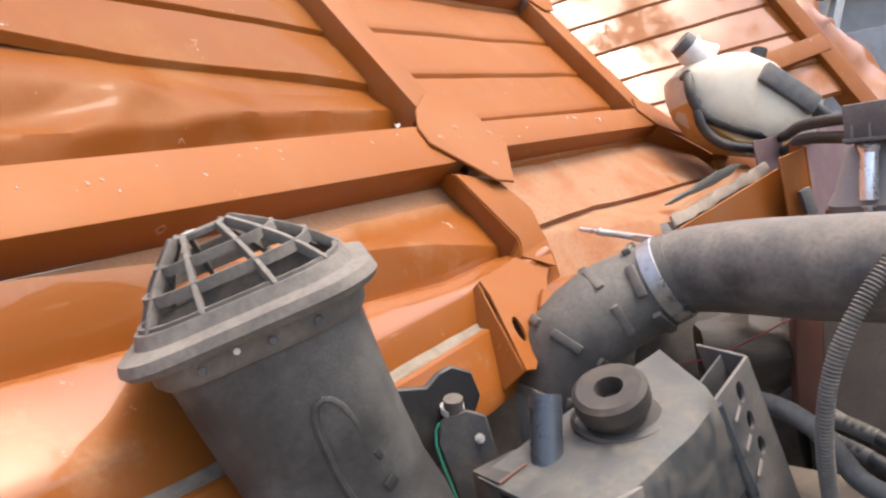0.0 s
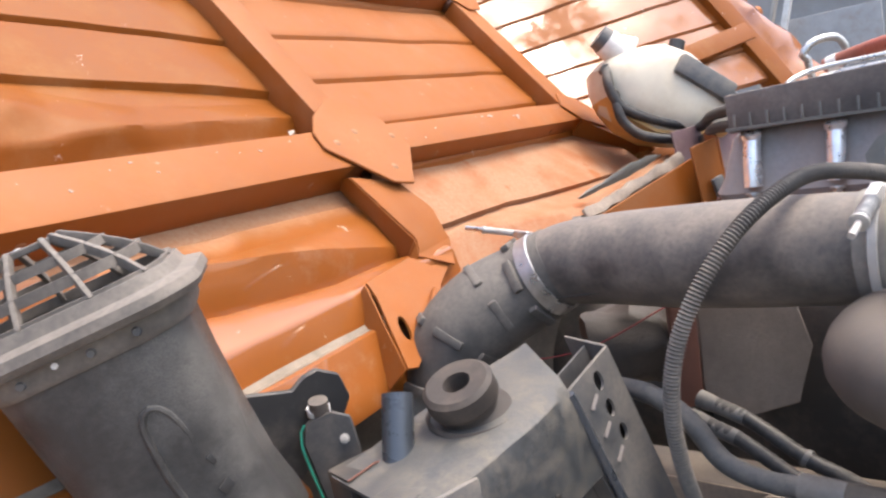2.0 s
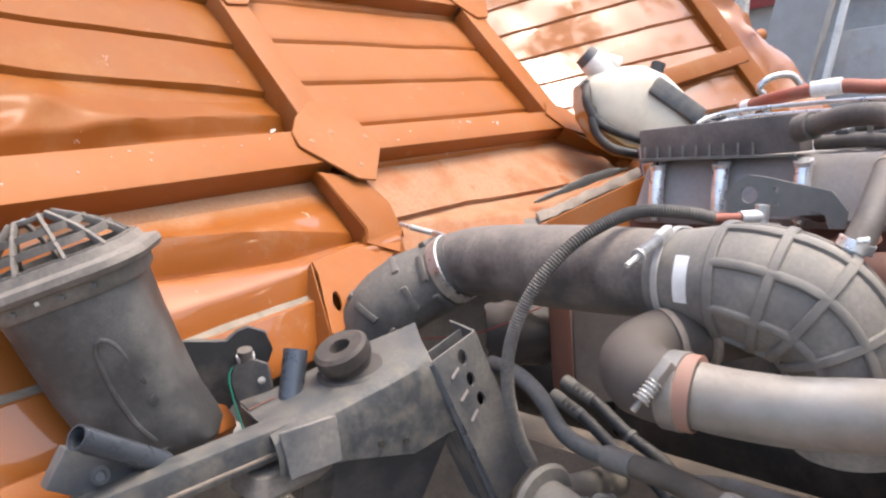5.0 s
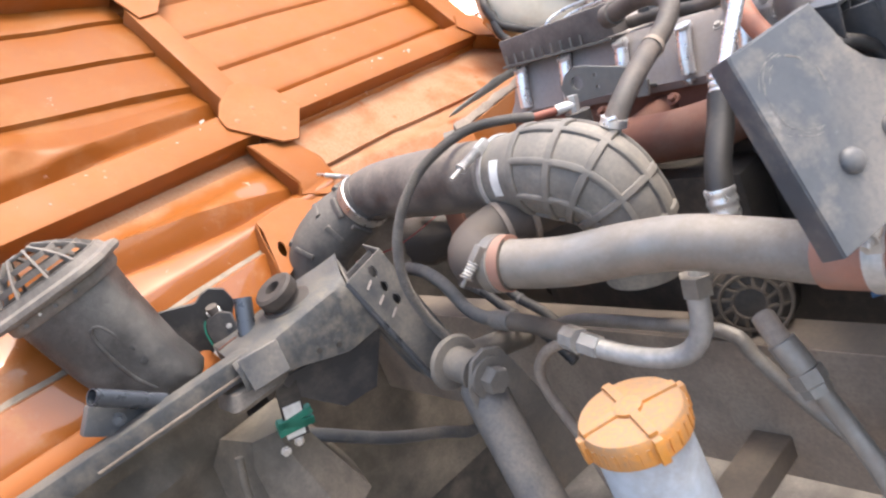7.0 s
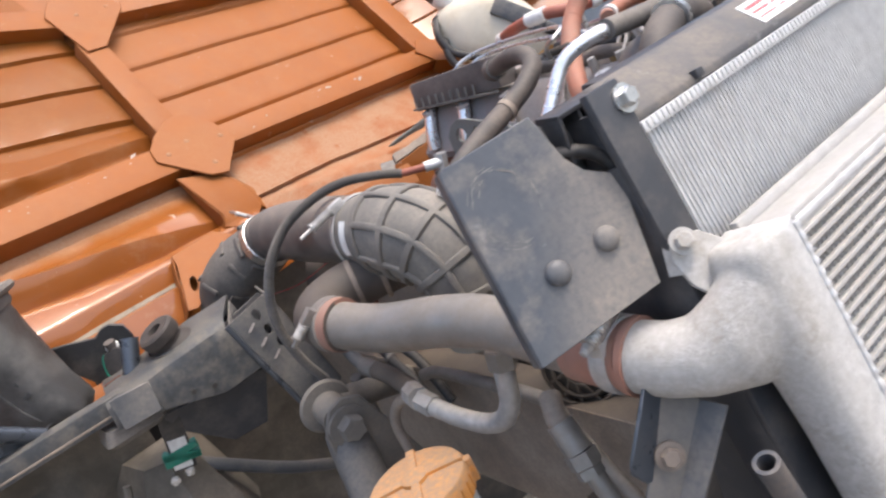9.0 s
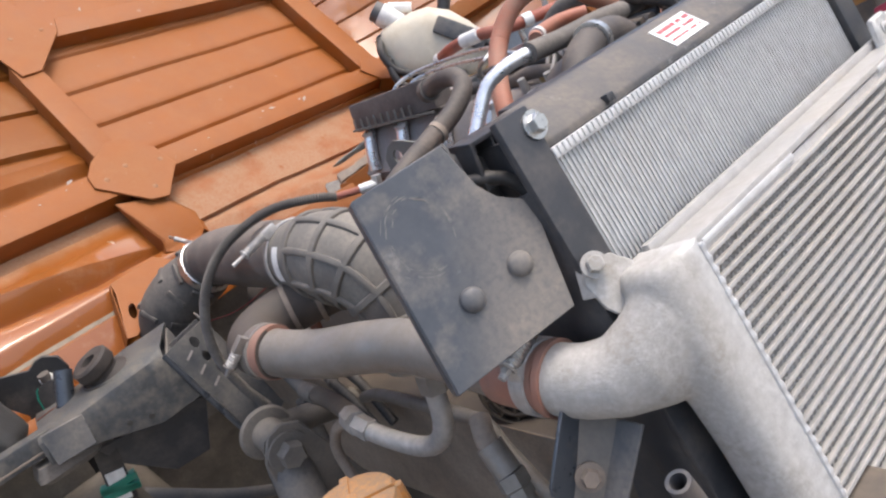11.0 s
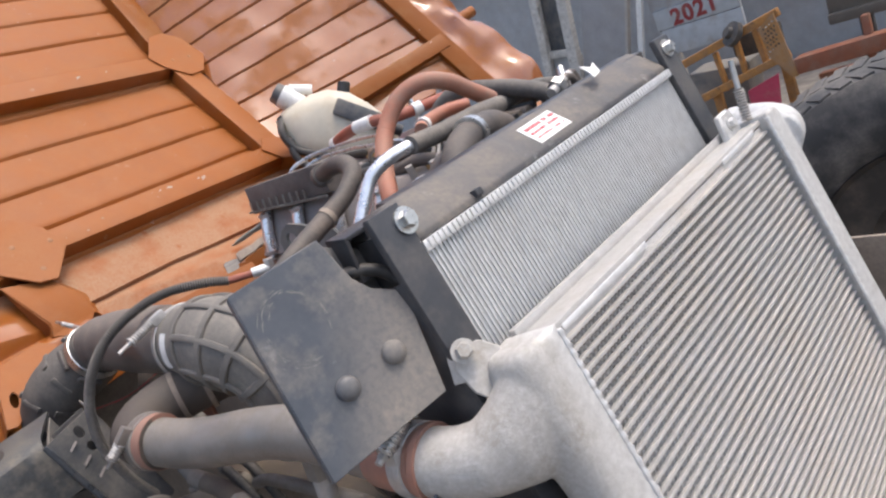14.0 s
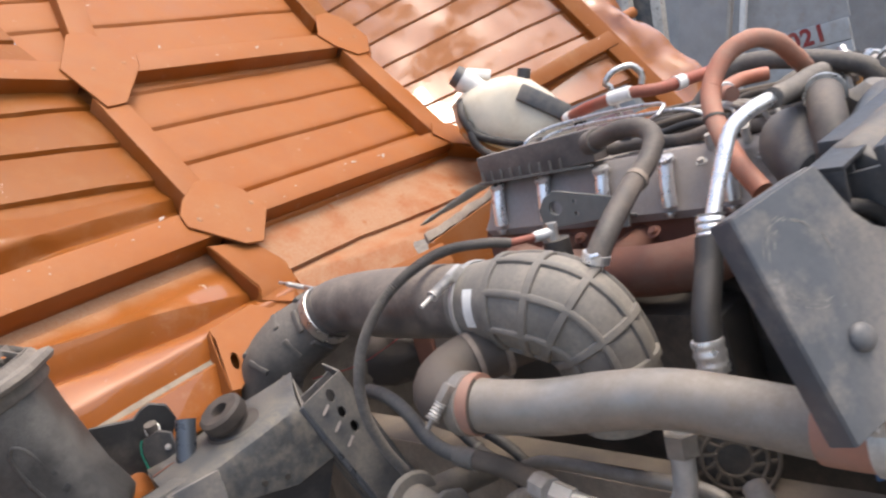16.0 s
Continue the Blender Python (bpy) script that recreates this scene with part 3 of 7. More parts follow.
part("cross_beam", rail_in_wall((-1.15, 0.060), (-0.05, -0.020), 0.085), ORANGE, body)
part("cross_beam", rail_in_wall((0.02, -0.008), (0.90, -0.080), 0.066), ORANGE, body)
part("cross_beam", rail_in_wall((-1.15, 0.96), (0.02, 0.535), 0.075), ORANGE, body)
part("cross_beam", rail_in_wall((0.10, 0.535), (0.92, 0.440), 0.075), ORANGE, body)
part("post", rail_in_wall((-0.022, 0.09), (0.024, 0.47), 0.068, up=False), ORANGE, body)
part("post", rail_in_wall((0.115, 0.65), (0.50, 1.45), 0.068, up=False), ORANGE, body)
part("post", rail_in_wall((0.888, -0.05), (0.955, 0.42), 0.088, up=False), ORANGE, body)
part("post", rail_in_wall((0.998, 0.57), (1.27, 1.40), 0.088, up=False), ORANGE_CLEAN, body)
bm = bmesh.new()
FOOT = {k: bm.verts.new(wall_at(*q)) for k, q in dict(a=(-0.113, -0.030, -0.008), b=(-0.015, -0.070, -0.008), c=(0.003, -0.136, -0.010), d=(-0.101, -0.174, -0.012), a2=(-0.085, 0.0, -0.055), d2=(-0.105, -0.186, -0.055),
        b2=(0.035, -0.070, -0.056), e=(0.026, -0.130, -0.030), e2=(0.055, -0.130, -0.056), f=(0.010, -0.186, -0.034), f2=(0.035, -0.195, -0.062), g=(-0.054, -0.236, -0.024), h=(-0.110, -0.194, -0.022), h2=(-0.125, -0.200, -0.058)).items()}
for loop in ("a b c d", "a d d2 a2", "b b2 e c", "b2 e2 e", "c e f", "d c f h", "h f g", "d h h2 d2", "e e2 f2 f"):
    bm.faces.new([FOOT[k] for k in loop.split()])
bmesh.ops.bevel(bm, geom=[e for e in bm.edges if not e.is_boundary], offset=0.003, segments=2, affect="EDGES")
thicken(bm, -0.003)
part("post_foot", bm, ORANGE, body, "pressed flaring foot of the post")
part("foot_web", plate([(-0.119, -0.190), (-0.056, -0.230), (-0.116, -0.252), (-0.204, -0.278), (-0.252, -0.266)], WALL @ Matrix.Translation((0, 0, -0.034)), 0.004, 0.001), ORANGE, body)
part("joint_plate", plate([(-0.16, 0.03), (-0.05, 0.09), (0.07, 0.08), (0.075, -0.10), (-0.02, -0.12), (-0.12, -0.10)], WALL @ Matrix.Translation((0, 0, -0.066)), 0.004, 0.001), ORANGE, body, "plate behind the joint")
part("post_foot", rail_in_wall((0.90, -0.05), (1.13, -0.25), 0.085, up=False), ORANGE, body)
part("corner_sheet", plate([(0.84, -0.03), (1.30, -0.06), (1.34, -0.36), (1.02, -0.34), (0.86, -0.26)], WALL @ Matrix.Translation((0, 0, -0.074)), 0.003, 0.0), ORANGE, body, "orange sheet behind the post foot")

for shape in ([(-0.112, 0.062), (-0.075, 0.097), (-0.010, 0.130), (0.03, 0.128), (0.080, 0.060), (0.084, -0.012), (-0.004, -0.088), (-0.046, -0.074), (-0.122, 0.026)],
              [(0.018, 0.622), (-0.015, 0.584), (-0.007, 0.424), (0.048, 0.422), (0.182, 0.538), (0.212, 0.589), (0.146, 0.702), (0.089, 0.703)],
              [(0.975, 0.605), (0.880, 0.510), (0.893, 0.448), (0.945, 0.380), (1.010, 0.382), (1.086, 0.452), (1.088, 0.560), (1.045, 0.612)],
              [(0.83, -0.02), (0.88, 0.02), (0.95, -0.01), (1.02, -0.10), (1.03, -0.14), (0.99, -0.15), (0.86, -0.085)]):
    part("gusset_plate", plate(shape, WALL @ Matrix.Translation((0, 0, 0.001)), 0.005, 0.0015), ORANGE, body)
for u, v in ((-0.172, 0.0), (0.20, -0.012), (0.72, -0.055), (0.79, 0.465), (0.25, 0.528), (-0.62, 0.032)):
    part("rivet", lathe([(0.0060, -0.002), (0.0070, 0.0012), (0.0058, 0.0020), (0.0035, 0.0014), (0.0035, -0.002)], frame_of(wall_at(u, v - 0.0095, -0.028), -VD), 12), ORANGE_DUSTY, body, "scuffed rivet hole rim")
for u, v, s, q in ((0.566, -0.014, 0.014, 0.5), (0.552, -0.008, 0.007, 0.1), (0.452, 0.008, 0.012, -0.3), (0.42, 0.012, 0.006, 0.2), (0.30, 0.60, 0.01, 1.0), (0.60, 0.52, 0.012, 0.4), (0.70, 0.51, 0.006, 0.9), (-0.15, 0.075, 0.012, 0.3)):
    part("paint_chip", plate([(s * r_ * math.cos(k * 0.9), 0.45 * s * r_ * math.sin(k * 0.9)) for k, r_ in enumerate((1.0, 0.6, 0.9, 0.5, 1.0, 0.7, 0.8))], WALL @ Matrix.Translation((u, v, 0.0006)) @ Matrix.Rotation(q, 4, "Z"), 0.0008, 0.0), CHIP, body, "bare pale paint chip")
rng = random.Random(11)
for k in range(34):
    u = rng.uniform(-0.9, 0.85)
    v = (0.055 + 0.073 * (0.02 - u) / 1.07 * 0.9 - 0.02 if u < -0.1 else 0.03 - 0.082 * u) + rng.uniform(-0.02, 0.02)
    s_ = rng.uniform(0.0012, 0.0042)
    part("paint_chip", plate([(s_ * rng.uniform(0.5, 1.0) * math.cos(j * 1.05), s_ * 0.6 * rng.uniform(0.5, 1.0) * math.sin(j * 1.05)) for j in range(6)], WALL @ Matrix.Translation((u, v, 0.0004)) @ Matrix.Rotation(rng.uniform(0, 6), 4, "Z"), 0.0006, 0.0), CHIP, body, "bare pale paint chip")
for u, v in ((-0.084, 0.031), (0.062, 0.018), (-0.02, 0.045), (-0.01, -0.045), (0.06, 0.56), (0.15, 0.56), (0.95, 0.47), (1.024, 0.465)):
    part("weld_spot", lathe([(0.0, 0.0), (0.007, 0.0), (0.0055, 0.0012), (0.0, 0.0018)], WALL @ Matrix.Translation((u, v, 0.006)), 10), ORANGE_DUSTY, body, "scuffed weld spot")

# the bay past the second post turns forward
bay_low, bay_high = wall_at(0.93, -0.10, -0.045), wall_at(1.30, 1.40, -0.045)
far_low, far_high = Vector((2.565, 0.76, 1.30)), Vector((2.42, 1.60, 2.70))
part("ribbed_sheet", ribbed([bay_low, far_low, bay_high, far_high], [k / 14 for k in range(1, 14)], 0.012, nu=80, per=6, under=0.05, slope=0.25, crown=0.06, wave=0.008), ORANGE_BAY, body, "glossy orange sheet that mirrors the sky")
part("post", slab((2.585, 0.60, 1.03), (2.42, 1.62, 2.75), 0.075, 0.06, (-0.3, -0.8, 0.5), 0.004), ORANGE_CLEAN, body)
part("cross_beam", slab((2.56, 0.83, 1.455), (2.14, 0.97, 1.40), 0.06, 0.04, (-0.3, -0.8, 0.5), 0.004), ORANGE_CLEAN, body)
part("cross_beam", slab((2.585, 0.66, 1.16), (1.95, 0.93, 1.16), 0.08, 0.04, (-0.3, -0.8, 0.5), 0.004), ORANGE_CLEAN, body)
# crumpled outer flange beyond the last post
bm = bmesh.new()
grid = []
e0, e1 = Vector((2.60, 0.61, 1.03)), Vector((2.44, 1.63, 2.75))
for i in range(121):
    row = []
    for j in range(9):
        s, k = i / 120, j / 8
        p = e0.lerp(e1, s) + Vector((0.19, -0.06, 0.0)) * k * (1.0 + 0.25 * math.sin(s * 9))
        crush = max(0.0, 1 - abs(s - 0.42) / 0.3)
        fold = abs((s * 17 + 2.2 * k + 0.6 * noise.noise(p * 4.0)) % 2.0 - 1.0) - 0.5
        p += Vector((-0.2, -0.85, 0.5)) * (0.045 * noise.noise(p * 7.0) * k + 0.060 * crush * fold * k + 0.03 * crush * noise.noise(p * 15.0) * k + 0.02 * math.cos(k * 9) * 0.5)
        row.append(bm.verts.new(p))
    grid.append(row)
for r0, r1 in zip(grid, grid[1:]):
    for j in range(8):
        bm.faces.new((r0[j], r0[j + 1], r1[j + 1], r1[j]))
thicken(bm, 0.003)
part("edge_flange", bm, ORANGE_BAY, body, "crumpled glossy outer flange")
part("pipe_stub", tube([(2.72, 0.93, 1.50), (2.86, 0.90, 1.52)], 0.022, 14), ORANGE, body)
# slotted bracket at the wall's foot
part("slotted_bracket", plate([(-0.270, -0.200), (-0.154, -0.196), (-0.116, -0.238), (-0.180, -0.280), (-0.317, -0.335), (-0.334, -0.328), (-0.276, -0.225)], WALL @ Matrix.Translation((0, 0, -0.014)), 0.004, 0.0, holes=[[(-0.281 + 0.020 * math.cos(q) * 0.55 - 0.007 * math.sin(q), -0.282 + 0.020 * math.cos(q) * 0.85 + 0.005 * math.sin(q)) for q in [2 * math.pi * k / 14 for k in range(14)]]]), ORANGE, body)
part("bracket_side", plate3([wall_at(-0.270, -0.200, -0.014), wall_at(-0.276, -0.225, -0.014), wall_at(-0.334, -0.328, -0.014), wall_at(-0.334, -0.328, -0.056), wall_at(-0.276, -0.225, -0.056), wall_at(-0.270, -0.200, -0.056)], 0.003, -UD), ORANGE, body)
part("bracket_gusset", plate([(-0.222, -0.278), (-0.172, -0.284), (-0.180, -0.258)], WALL @ Matrix.Translation((0, 0, -0.008)), 0.012, 0.002), ORANGE, body)

# ---- snorkel air intake ----
snorkel = thing("air_intake_snorkel", (0.36, 0.57, 1.0), "dusty black plastic air intake duct with a slotted rain cap", "air intake")
SN = frame_of((0.316, 0.552, 1.31), (-0.17, 0.11, 0.98), (0.81, -0.55, 0.2)) @ Matrix.Diagonal((0.955, 0.955, 1.0, 1.0))


def rounded(hx, hy, r, n=6):
    out = []
    for cx, cy, q in ((hx - r, hy - r, 0), (-hx + r, hy - r, 90), (-hx + r, -hy + r, 180), (hx - r, -hy + r, 270)):
        out += [(cx + r * math.cos(radians(q + 90 * i / n)), cy + r * math.sin(radians(q + 90 * i / n))) for i in range(n + 1)]
    return out


def loft(sections, m, bm=None, cap=True):
    """Joins outlines (outline, z, x shift, y shift) into one skin."""
    bm = bm or bmesh.new()
    rings = [[bm.verts.new(m @ Vector((x + dx, y + dy, z))) for x, y in o] for o, z, dx, dy in sections]
    n = len(rings[0])
    for r0, r1 in zip(rings, rings[1:]):
        for j in range(n):
            bm.faces.new((r0[j], r0[(j + 1) % n], r1[(j + 1) % n], r1[j]))
    if cap:
        bm.faces.new(rings[0][::-1])
        bm.faces.new(rings[-1])
    return bm


secs = []
for z, hx, hy, r, dx in ((0.0, 0.086, 0.07, 0.045, 0), (-0.06, 0.082, 0.067, 0.045, 0.002), (-0.12, 0.078, 0.064, 0.042, 0.006), (-0.17, 0.074, 0.06, 0.04, 0.012), (-0.21, 0.068, 0.056, 0.035, 0.025), (-0.225, 0.058, 0.05, 0.03, 0.036), (-0.235, 0.045, 0.04, 0.03, 0.042)):
    secs.append((rounded(hx, hy, r), z, dx, 0.0))
duct = part("duct", loft(secs[::-1], SN), PLASTIC, snorkel)
# moulded ridges on the duct's face
for line, r in (([(0.012, -0.064, -0.125), (0.014, -0.066, -0.075), (0.026, -0.0665, -0.062), (0.038, -0.065, -0.072), (0.044, -0.0615, -0.10), (0.052, -0.056, -0.15), (0.058, -0.050, -0.19)], 0.0032),
                ([(0.014, -0.0625, -0.075), (0.012, -0.061, -0.12), (0.018, -0.058, -0.17), (0.03, -0.054, -0.20)], 0.0045),
                ([(0.080, -0.03, -0.10), (0.074, -0.042, -0.16), (0.055, -0.050, -0.205), (0.03, -0.054, -0.215)], 0.0035)):
    part("moulded_ridge", tube([SN @ V(*q) for q in line], r, 8), PLASTIC, snorkel)
# two black inlays give the shade of moulded recesses by colour alone
for z, an in ((-0.120, 58), (-0.148, 62)):
    c_, s_ = math.cos(radians(an)), math.sin(radians(an))
    at = SN @ V(0.036 + 0.0425 * c_, -(0.023 + 0.0425 * s_) - 0.002 * z, z)
    n3_ = SN.to_3x3() @ V(c_, -s_, 0)
    part("moulded_recess", box((0.026, 0.010, 0.0022), frame_of(at - n3_ * 0.0016, n3_, SN.to_3x3() @ V(0.87 * s_, 0.87 * c_, 0.30)), 0.0012), RUBBER_BLACK, snorkel, "black inlay coloured as a shaded recess")
# side ear that carries the duct
part("mounting_ear", plate3([(0.415, 0.600, 1.20), (0.455, 0.589, 1.192), (0.497, 0.576, 1.180), (0.512, 0.571, 1.190), (0.528, 0.566, 1.193), (0.550, 0.559, 1.179), (0.556, 0.557, 1.15), (0.536, 0.564, 1.117), (0.488, 0.579, 1.085), (0.467, 0.585, 1.063), (0.415, 0.602, 1.06)], 0.008, (-0.3, -0.95, 0), bevel=0.002), RUBBER_BLACK, snorkel, "black plastic ear")
# cap: flared rim, then a slotted hip-roofed cage
rim = [(rounded(0.088, 0.072, 0.045), -0.012, 0, 0), (rounded(0.092, 0.076, 0.045), -0.006, 0, 0), (rounded(0.093, 0.077, 0.045), 0.006, 0, 0), (rounded(0.106, 0.088, 0.05), 0.008, 0, 0), (rounded(0.110, 0.092, 0.05), 0.014, 0, 0), (rounded(0.108, 0.090, 0.05), 0.022, 0, 0), (rounded(0.094, 0.077, 0.045), 0.026, 0, 0), (rounded(0.090, 0.073, 0.045), 0.036, 0, 0), (rounded(0.084, 0.067, 0.042), 0.036, 0, 0), (rounded(0.082, 0.065, 0.042), -0.01, 0, 0)]
cap_rim = part("cap_rim", loft(rim, SN, cap=False), PLASTIC_DUSTY, snorkel, "dust-covered flared rim")
TOPX, TOPZ = -0.012, 0.088
base, mid, top = rounded(0.086, 0.069, 0.045, 4), rounded(0.058, 0.045, 0.035, 4), rounded(0.026, 0.013, 0.012, 4)


def hip(p, q, k):
    """A place between the rim and the ridge plate, bowed outward a little."""
    bow = 0.10 * math.sin(k * math.pi)
    return SN @ V(p[0] + (q[0] + TOPX - p[0]) * (k - bow), p[1] + (q[1] - p[1]) * (k - bow), 0.034 + (TOPZ - 0.034) * k)


UPS = SN.to_3x3() @ V(0, 0, 1)
ribs_ = [(base[i], top[i]) for i in range(len(base)) if i % 5 == 2]
ribs_ += [((-0.086, 0.0), (-0.026, 0.0)), ((0.086, 0.0), (0.026, 0.0))] + [((x, s * 0.069), (x * 0.5, s * 0.013)) for x in (-0.028, 0.03) for s in (-1, 1)]
for b_, t_ in ribs_:
    cage = bmesh.new()
    for k in range(4):
        slab(hip(b_, t_, k / 4), hip(b_, t_, (k + 1.04) / 4), 0.0042, 0.0085, UPS, 0.0008, cage)
    part("cage_rib", cage, PLASTIC_DUSTY, snorkel)
for k, h in ((0.02, 0.008), (0.36, 0.009), (0.68, 0.008)):
    cage = bmesh.new()
    loop = [hip(b_, t_, k) for b_, t_ in zip(base, top)]
    mid_ = sum(loop, Vector()) / len(loop)
    rims = []
    for p in loop:
        away = (p - mid_) - UPS * (p - mid_).dot(UPS)
        away = away.normalized() * 0.0021
        rims.append([cage.verts.new(p + away * e + UPS * h * f) for e, f in ((-1, -0.5), (1, -0.5), (1, 0.5), (-1, 0.5))])
    for r0, r1 in zip(rims, rims[1:] + rims[:1]):
        for j in range(4):
            cage.faces.new((r0[j], r0[(j + 1) % 4], r1[(j + 1) % 4], r1[j]))
    part("cage_ring", cage, PLASTIC_DUSTY, snorkel)
cage = bmesh.new()
plate([(x + TOPX, y) for x, y in top], SN @ Matrix.Translation((0, 0, TOPZ - 0.004)), 0.006, 0.001, cage)
part("cage_top", cage, PLASTIC_DUSTY, snorkel)
part("cap_sticker", plate(ring(0, 0, 0.006, 12), SN @ Matrix.Translation((-0.022, -0.003, 0.0905)), 0.0006, 0.0), WHITE, snorkel)
for x in (-0.045, 0.012, 0.05):
    part("screw", lathe([(0.0, 0), (0.004, 0), (0.003, 0.003), (0.0, 0.003)], frame_of(SN @ V(x, -0.0765, -0.001), SN.to_3x3() @ V(0, -1, 0)), 12), STEEL, snorkel)
lathe_spot = lathe([(0.0, 0), (0.0026, 0), (0.0026, 0.0006), (0.0, 0.0006)], frame_of(SN @ V(-0.016, -0.0775, 0.002), SN.to_3x3() @ V(0, -1, 0)), 12)
part("paint_dot", lathe_spot, WHITE, snorkel)

# ---- air path: lower hose, black pipe, ribbed elbow ----
UP = Vector((0, 0, 1))
intake_hose = thing("intake_hose", (0.745, 0.6, 0.9), "dusty black rubber intake elbow with moulded pads", "hose")
path1 = [(0.866, 0.466, 1.206), (0.846, 0.520, 1.179), (0.812, 0.556, 1.162), (0.774, 0.586, 1.130), (0.752, 0.60, 1.08), (0.745, 0.605, 1.03), (0.745, 0.605, 0.9)]
part("hose_body", tube(path1, lambda s: 0.053 + 0.009 * math.sin(min(1, s * 1.6) * math.pi), 32), RUBBER, intake_hose)
fr1 = frames_along(curve_points(path1, 0.006))
for k, i in enumerate(range(7, len(fr1) - 20, 10)):
    p, t, a, b = fr1[i]
    for j in range(3):
        q = radians(-62 + 66 * j + (33 if k % 2 else 0))
        d = Vector((-0.6, -0.6, 0.5))
        d = (d - t * d.dot(t)).normalized()
        d = Matrix.Rotation(q, 3, t) @ d
        part("hose_pad", slab(p + d * 0.0585 - t.cross(d) * 0.022, p + d * 0.0585 + t.cross(d) * 0.022, 0.012, 0.008, d, 0.003), RUBBER, intake_hose)
clamp1 = thing("hose_clamp", (0.857, 0.49, 1.18), "bright zinc hose clamp on the intake elbow", "clamp")
hose_clamp((0.858, 0.486, 1.196), (0.30, -0.85, 0.43), 0.0550, (0.0, 0.45, 0.89), 0.082, clamp1, (0.0, 0.99, 0.14), 0.021, ZINC, 0.62)

intake_pipe = thing("intake_pipe", (0.87, 0.3, 1.15), "scuffed black plastic intake pipe dulled by dust", "pipe")
path2 = [(0.852, 0.503, 1.188), (0.866, 0.463, 1.205), (0.878, 0.40, 1.208), (0.880, 0.31, 1.208), (0.88, 0.22, 1.21), (0.872, 0.12, 1.214), (0.868, 0.075, 1.214)]
part("pipe_body", tube(path2, lambda s: 0.050 + 0.008 * math.sin(s * math.pi) + 0.004 * s, 36), INTAKE, intake_pipe)
part("mould_seam", tube([(p[0] - 0.046, p[1] - 0.012, p[2] - 0.03) for p in path2[1:5]], 0.0012, 6), PLASTIC, intake_pipe)

elbow = thing("intake_elbow", (0.875, 0.0, 1.05), "large dusty rubber intake elbow with a raised rib grid", "hose")
path3 = [(0.868, 0.105, 1.214), (0.868, 0.05, 1.215), (0.874, -0.005, 1.21), (0.886, -0.06, 1.186), (0.893, -0.088, 1.14), (0.893, -0.095, 1.08), (0.893, -0.095, 1.03)]


def elbow_r(s):
    return 0.0585 if s < 0.10 else 0.0585 + 0.012 * math.sin(min(1.0, (s - 0.10) / 0.55) * math.pi * 0.85) * 1.0


part("elbow_body", tube(path3, elbow_r, 40, step=0.006), RUBBER_ELBOW, elbow)
fr3 = frames_along(curve_points(path3, 0.006))
n3 = len(fr3)


def raised(line, wide, high, closed=False, bm=None):
    """A flat-topped rib along (place, outward, sideways) triples."""
    bm = bm or bmesh.new()
    rows = [[bm.verts.new(p + d * h + e * x) for x, h in ((-wide / 2, -0.002), (-wide / 2 + 0.0006, high * 0.75), (-wide / 2 + 0.0022, high), (wide / 2 - 0.0022, high), (wide / 2 - 0.0006, high * 0.75), (wide / 2, -0.002))] for p, d, e in line]
    for r0, r1 in zip(rows, rows[1:] + (rows[:1] if closed else [])):
        for j in range(5):
            bm.faces.new((r0[j], r0[j + 1], r1[j + 1], r1[j]))
    return bm


bm = bmesh.new()
for i in [int(n3 * k) for k in (0.235, 0.375, 0.51, 0.635, 0.75)]:
    p, t, a, b = fr3[i]
    r = elbow_r(i / (n3 - 1))
    raised([(p + (a * math.cos(q) + b * math.sin(q)) * r, a * math.cos(q) + b * math.sin(q), t) for q in [2 * math.pi * k / 36 for k in range(36)]], 0.0125, 0.0052, True, bm)
for j in range(8):
    q = 2 * math.pi * j / 8 + 0.2
    raised([(p + (a * math.cos(q) + b * math.sin(q)) * elbow_r(i / (n3 - 1)), a * math.cos(q) + b * math.sin(q), t.cross(a * math.cos(q) + b * math.sin(q))) for i, (p, t, a, b) in enumerate(fr3) if 0.23 * n3 < i < 0.77 * n3], 0.0115, 0.0050, False, bm)
part("rib_grid", bm, surface("rubbed_rubber", (0.12, 0.112, 0.10), 0.55, dust=0.6, dust_colour=(0.25, 0.22, 0.185), grain=90), elbow, "rubbed dark ribs")
clamp2 = thing("hose_clamp", (0.868, 0.09, 1.2), "spring-loaded hose clamp with a long screw", "clamp")
hose_clamp((0.868, 0.088, 1.214), (0.0, -1.0, 0.0), 0.0605, (-0.45, 0, 0.9), 0.066, clamp2, (-0.83, 0.02, -0.20), 0.009, ZINC_DUSTY)
# paper sticker wrapped on the elbow
bm = bmesh.new()
p, t, a, b = fr3[int(n3 * 0.155)]
cols = []
for k in range(9):
    q = radians(50 + 6.5 * k)
    d = (a * math.cos(q) - b * math.sin(q)) if (a * math.cos(q) - b * math.sin(q)).x < 0 else (a * math.cos(q) + b * math.sin(q))
    cols.append((bm.verts.new(p + d * 0.0622 - t * 0.0085), bm.verts.new(p + d * 0.0622 + t * 0.0085)))
for c0, c1 in zip(cols, cols[1:]):
    bm.faces.new((c0[0], c1[0], c1[1], c0[1]))
thicken(bm, 0.0005)
part("paper_sticker", bm, WHITE, elbow, "pale paper sticker")
nip = thing("vent_nipple", (0.926, -0.085, 1.2), "metal vent nipple with a clipped hose", "fitting")
part("nipple", tube([(0.918, -0.075, 1.205), (0.93, -0.09, 1.245)], 0.012, 16), ALU, nip)
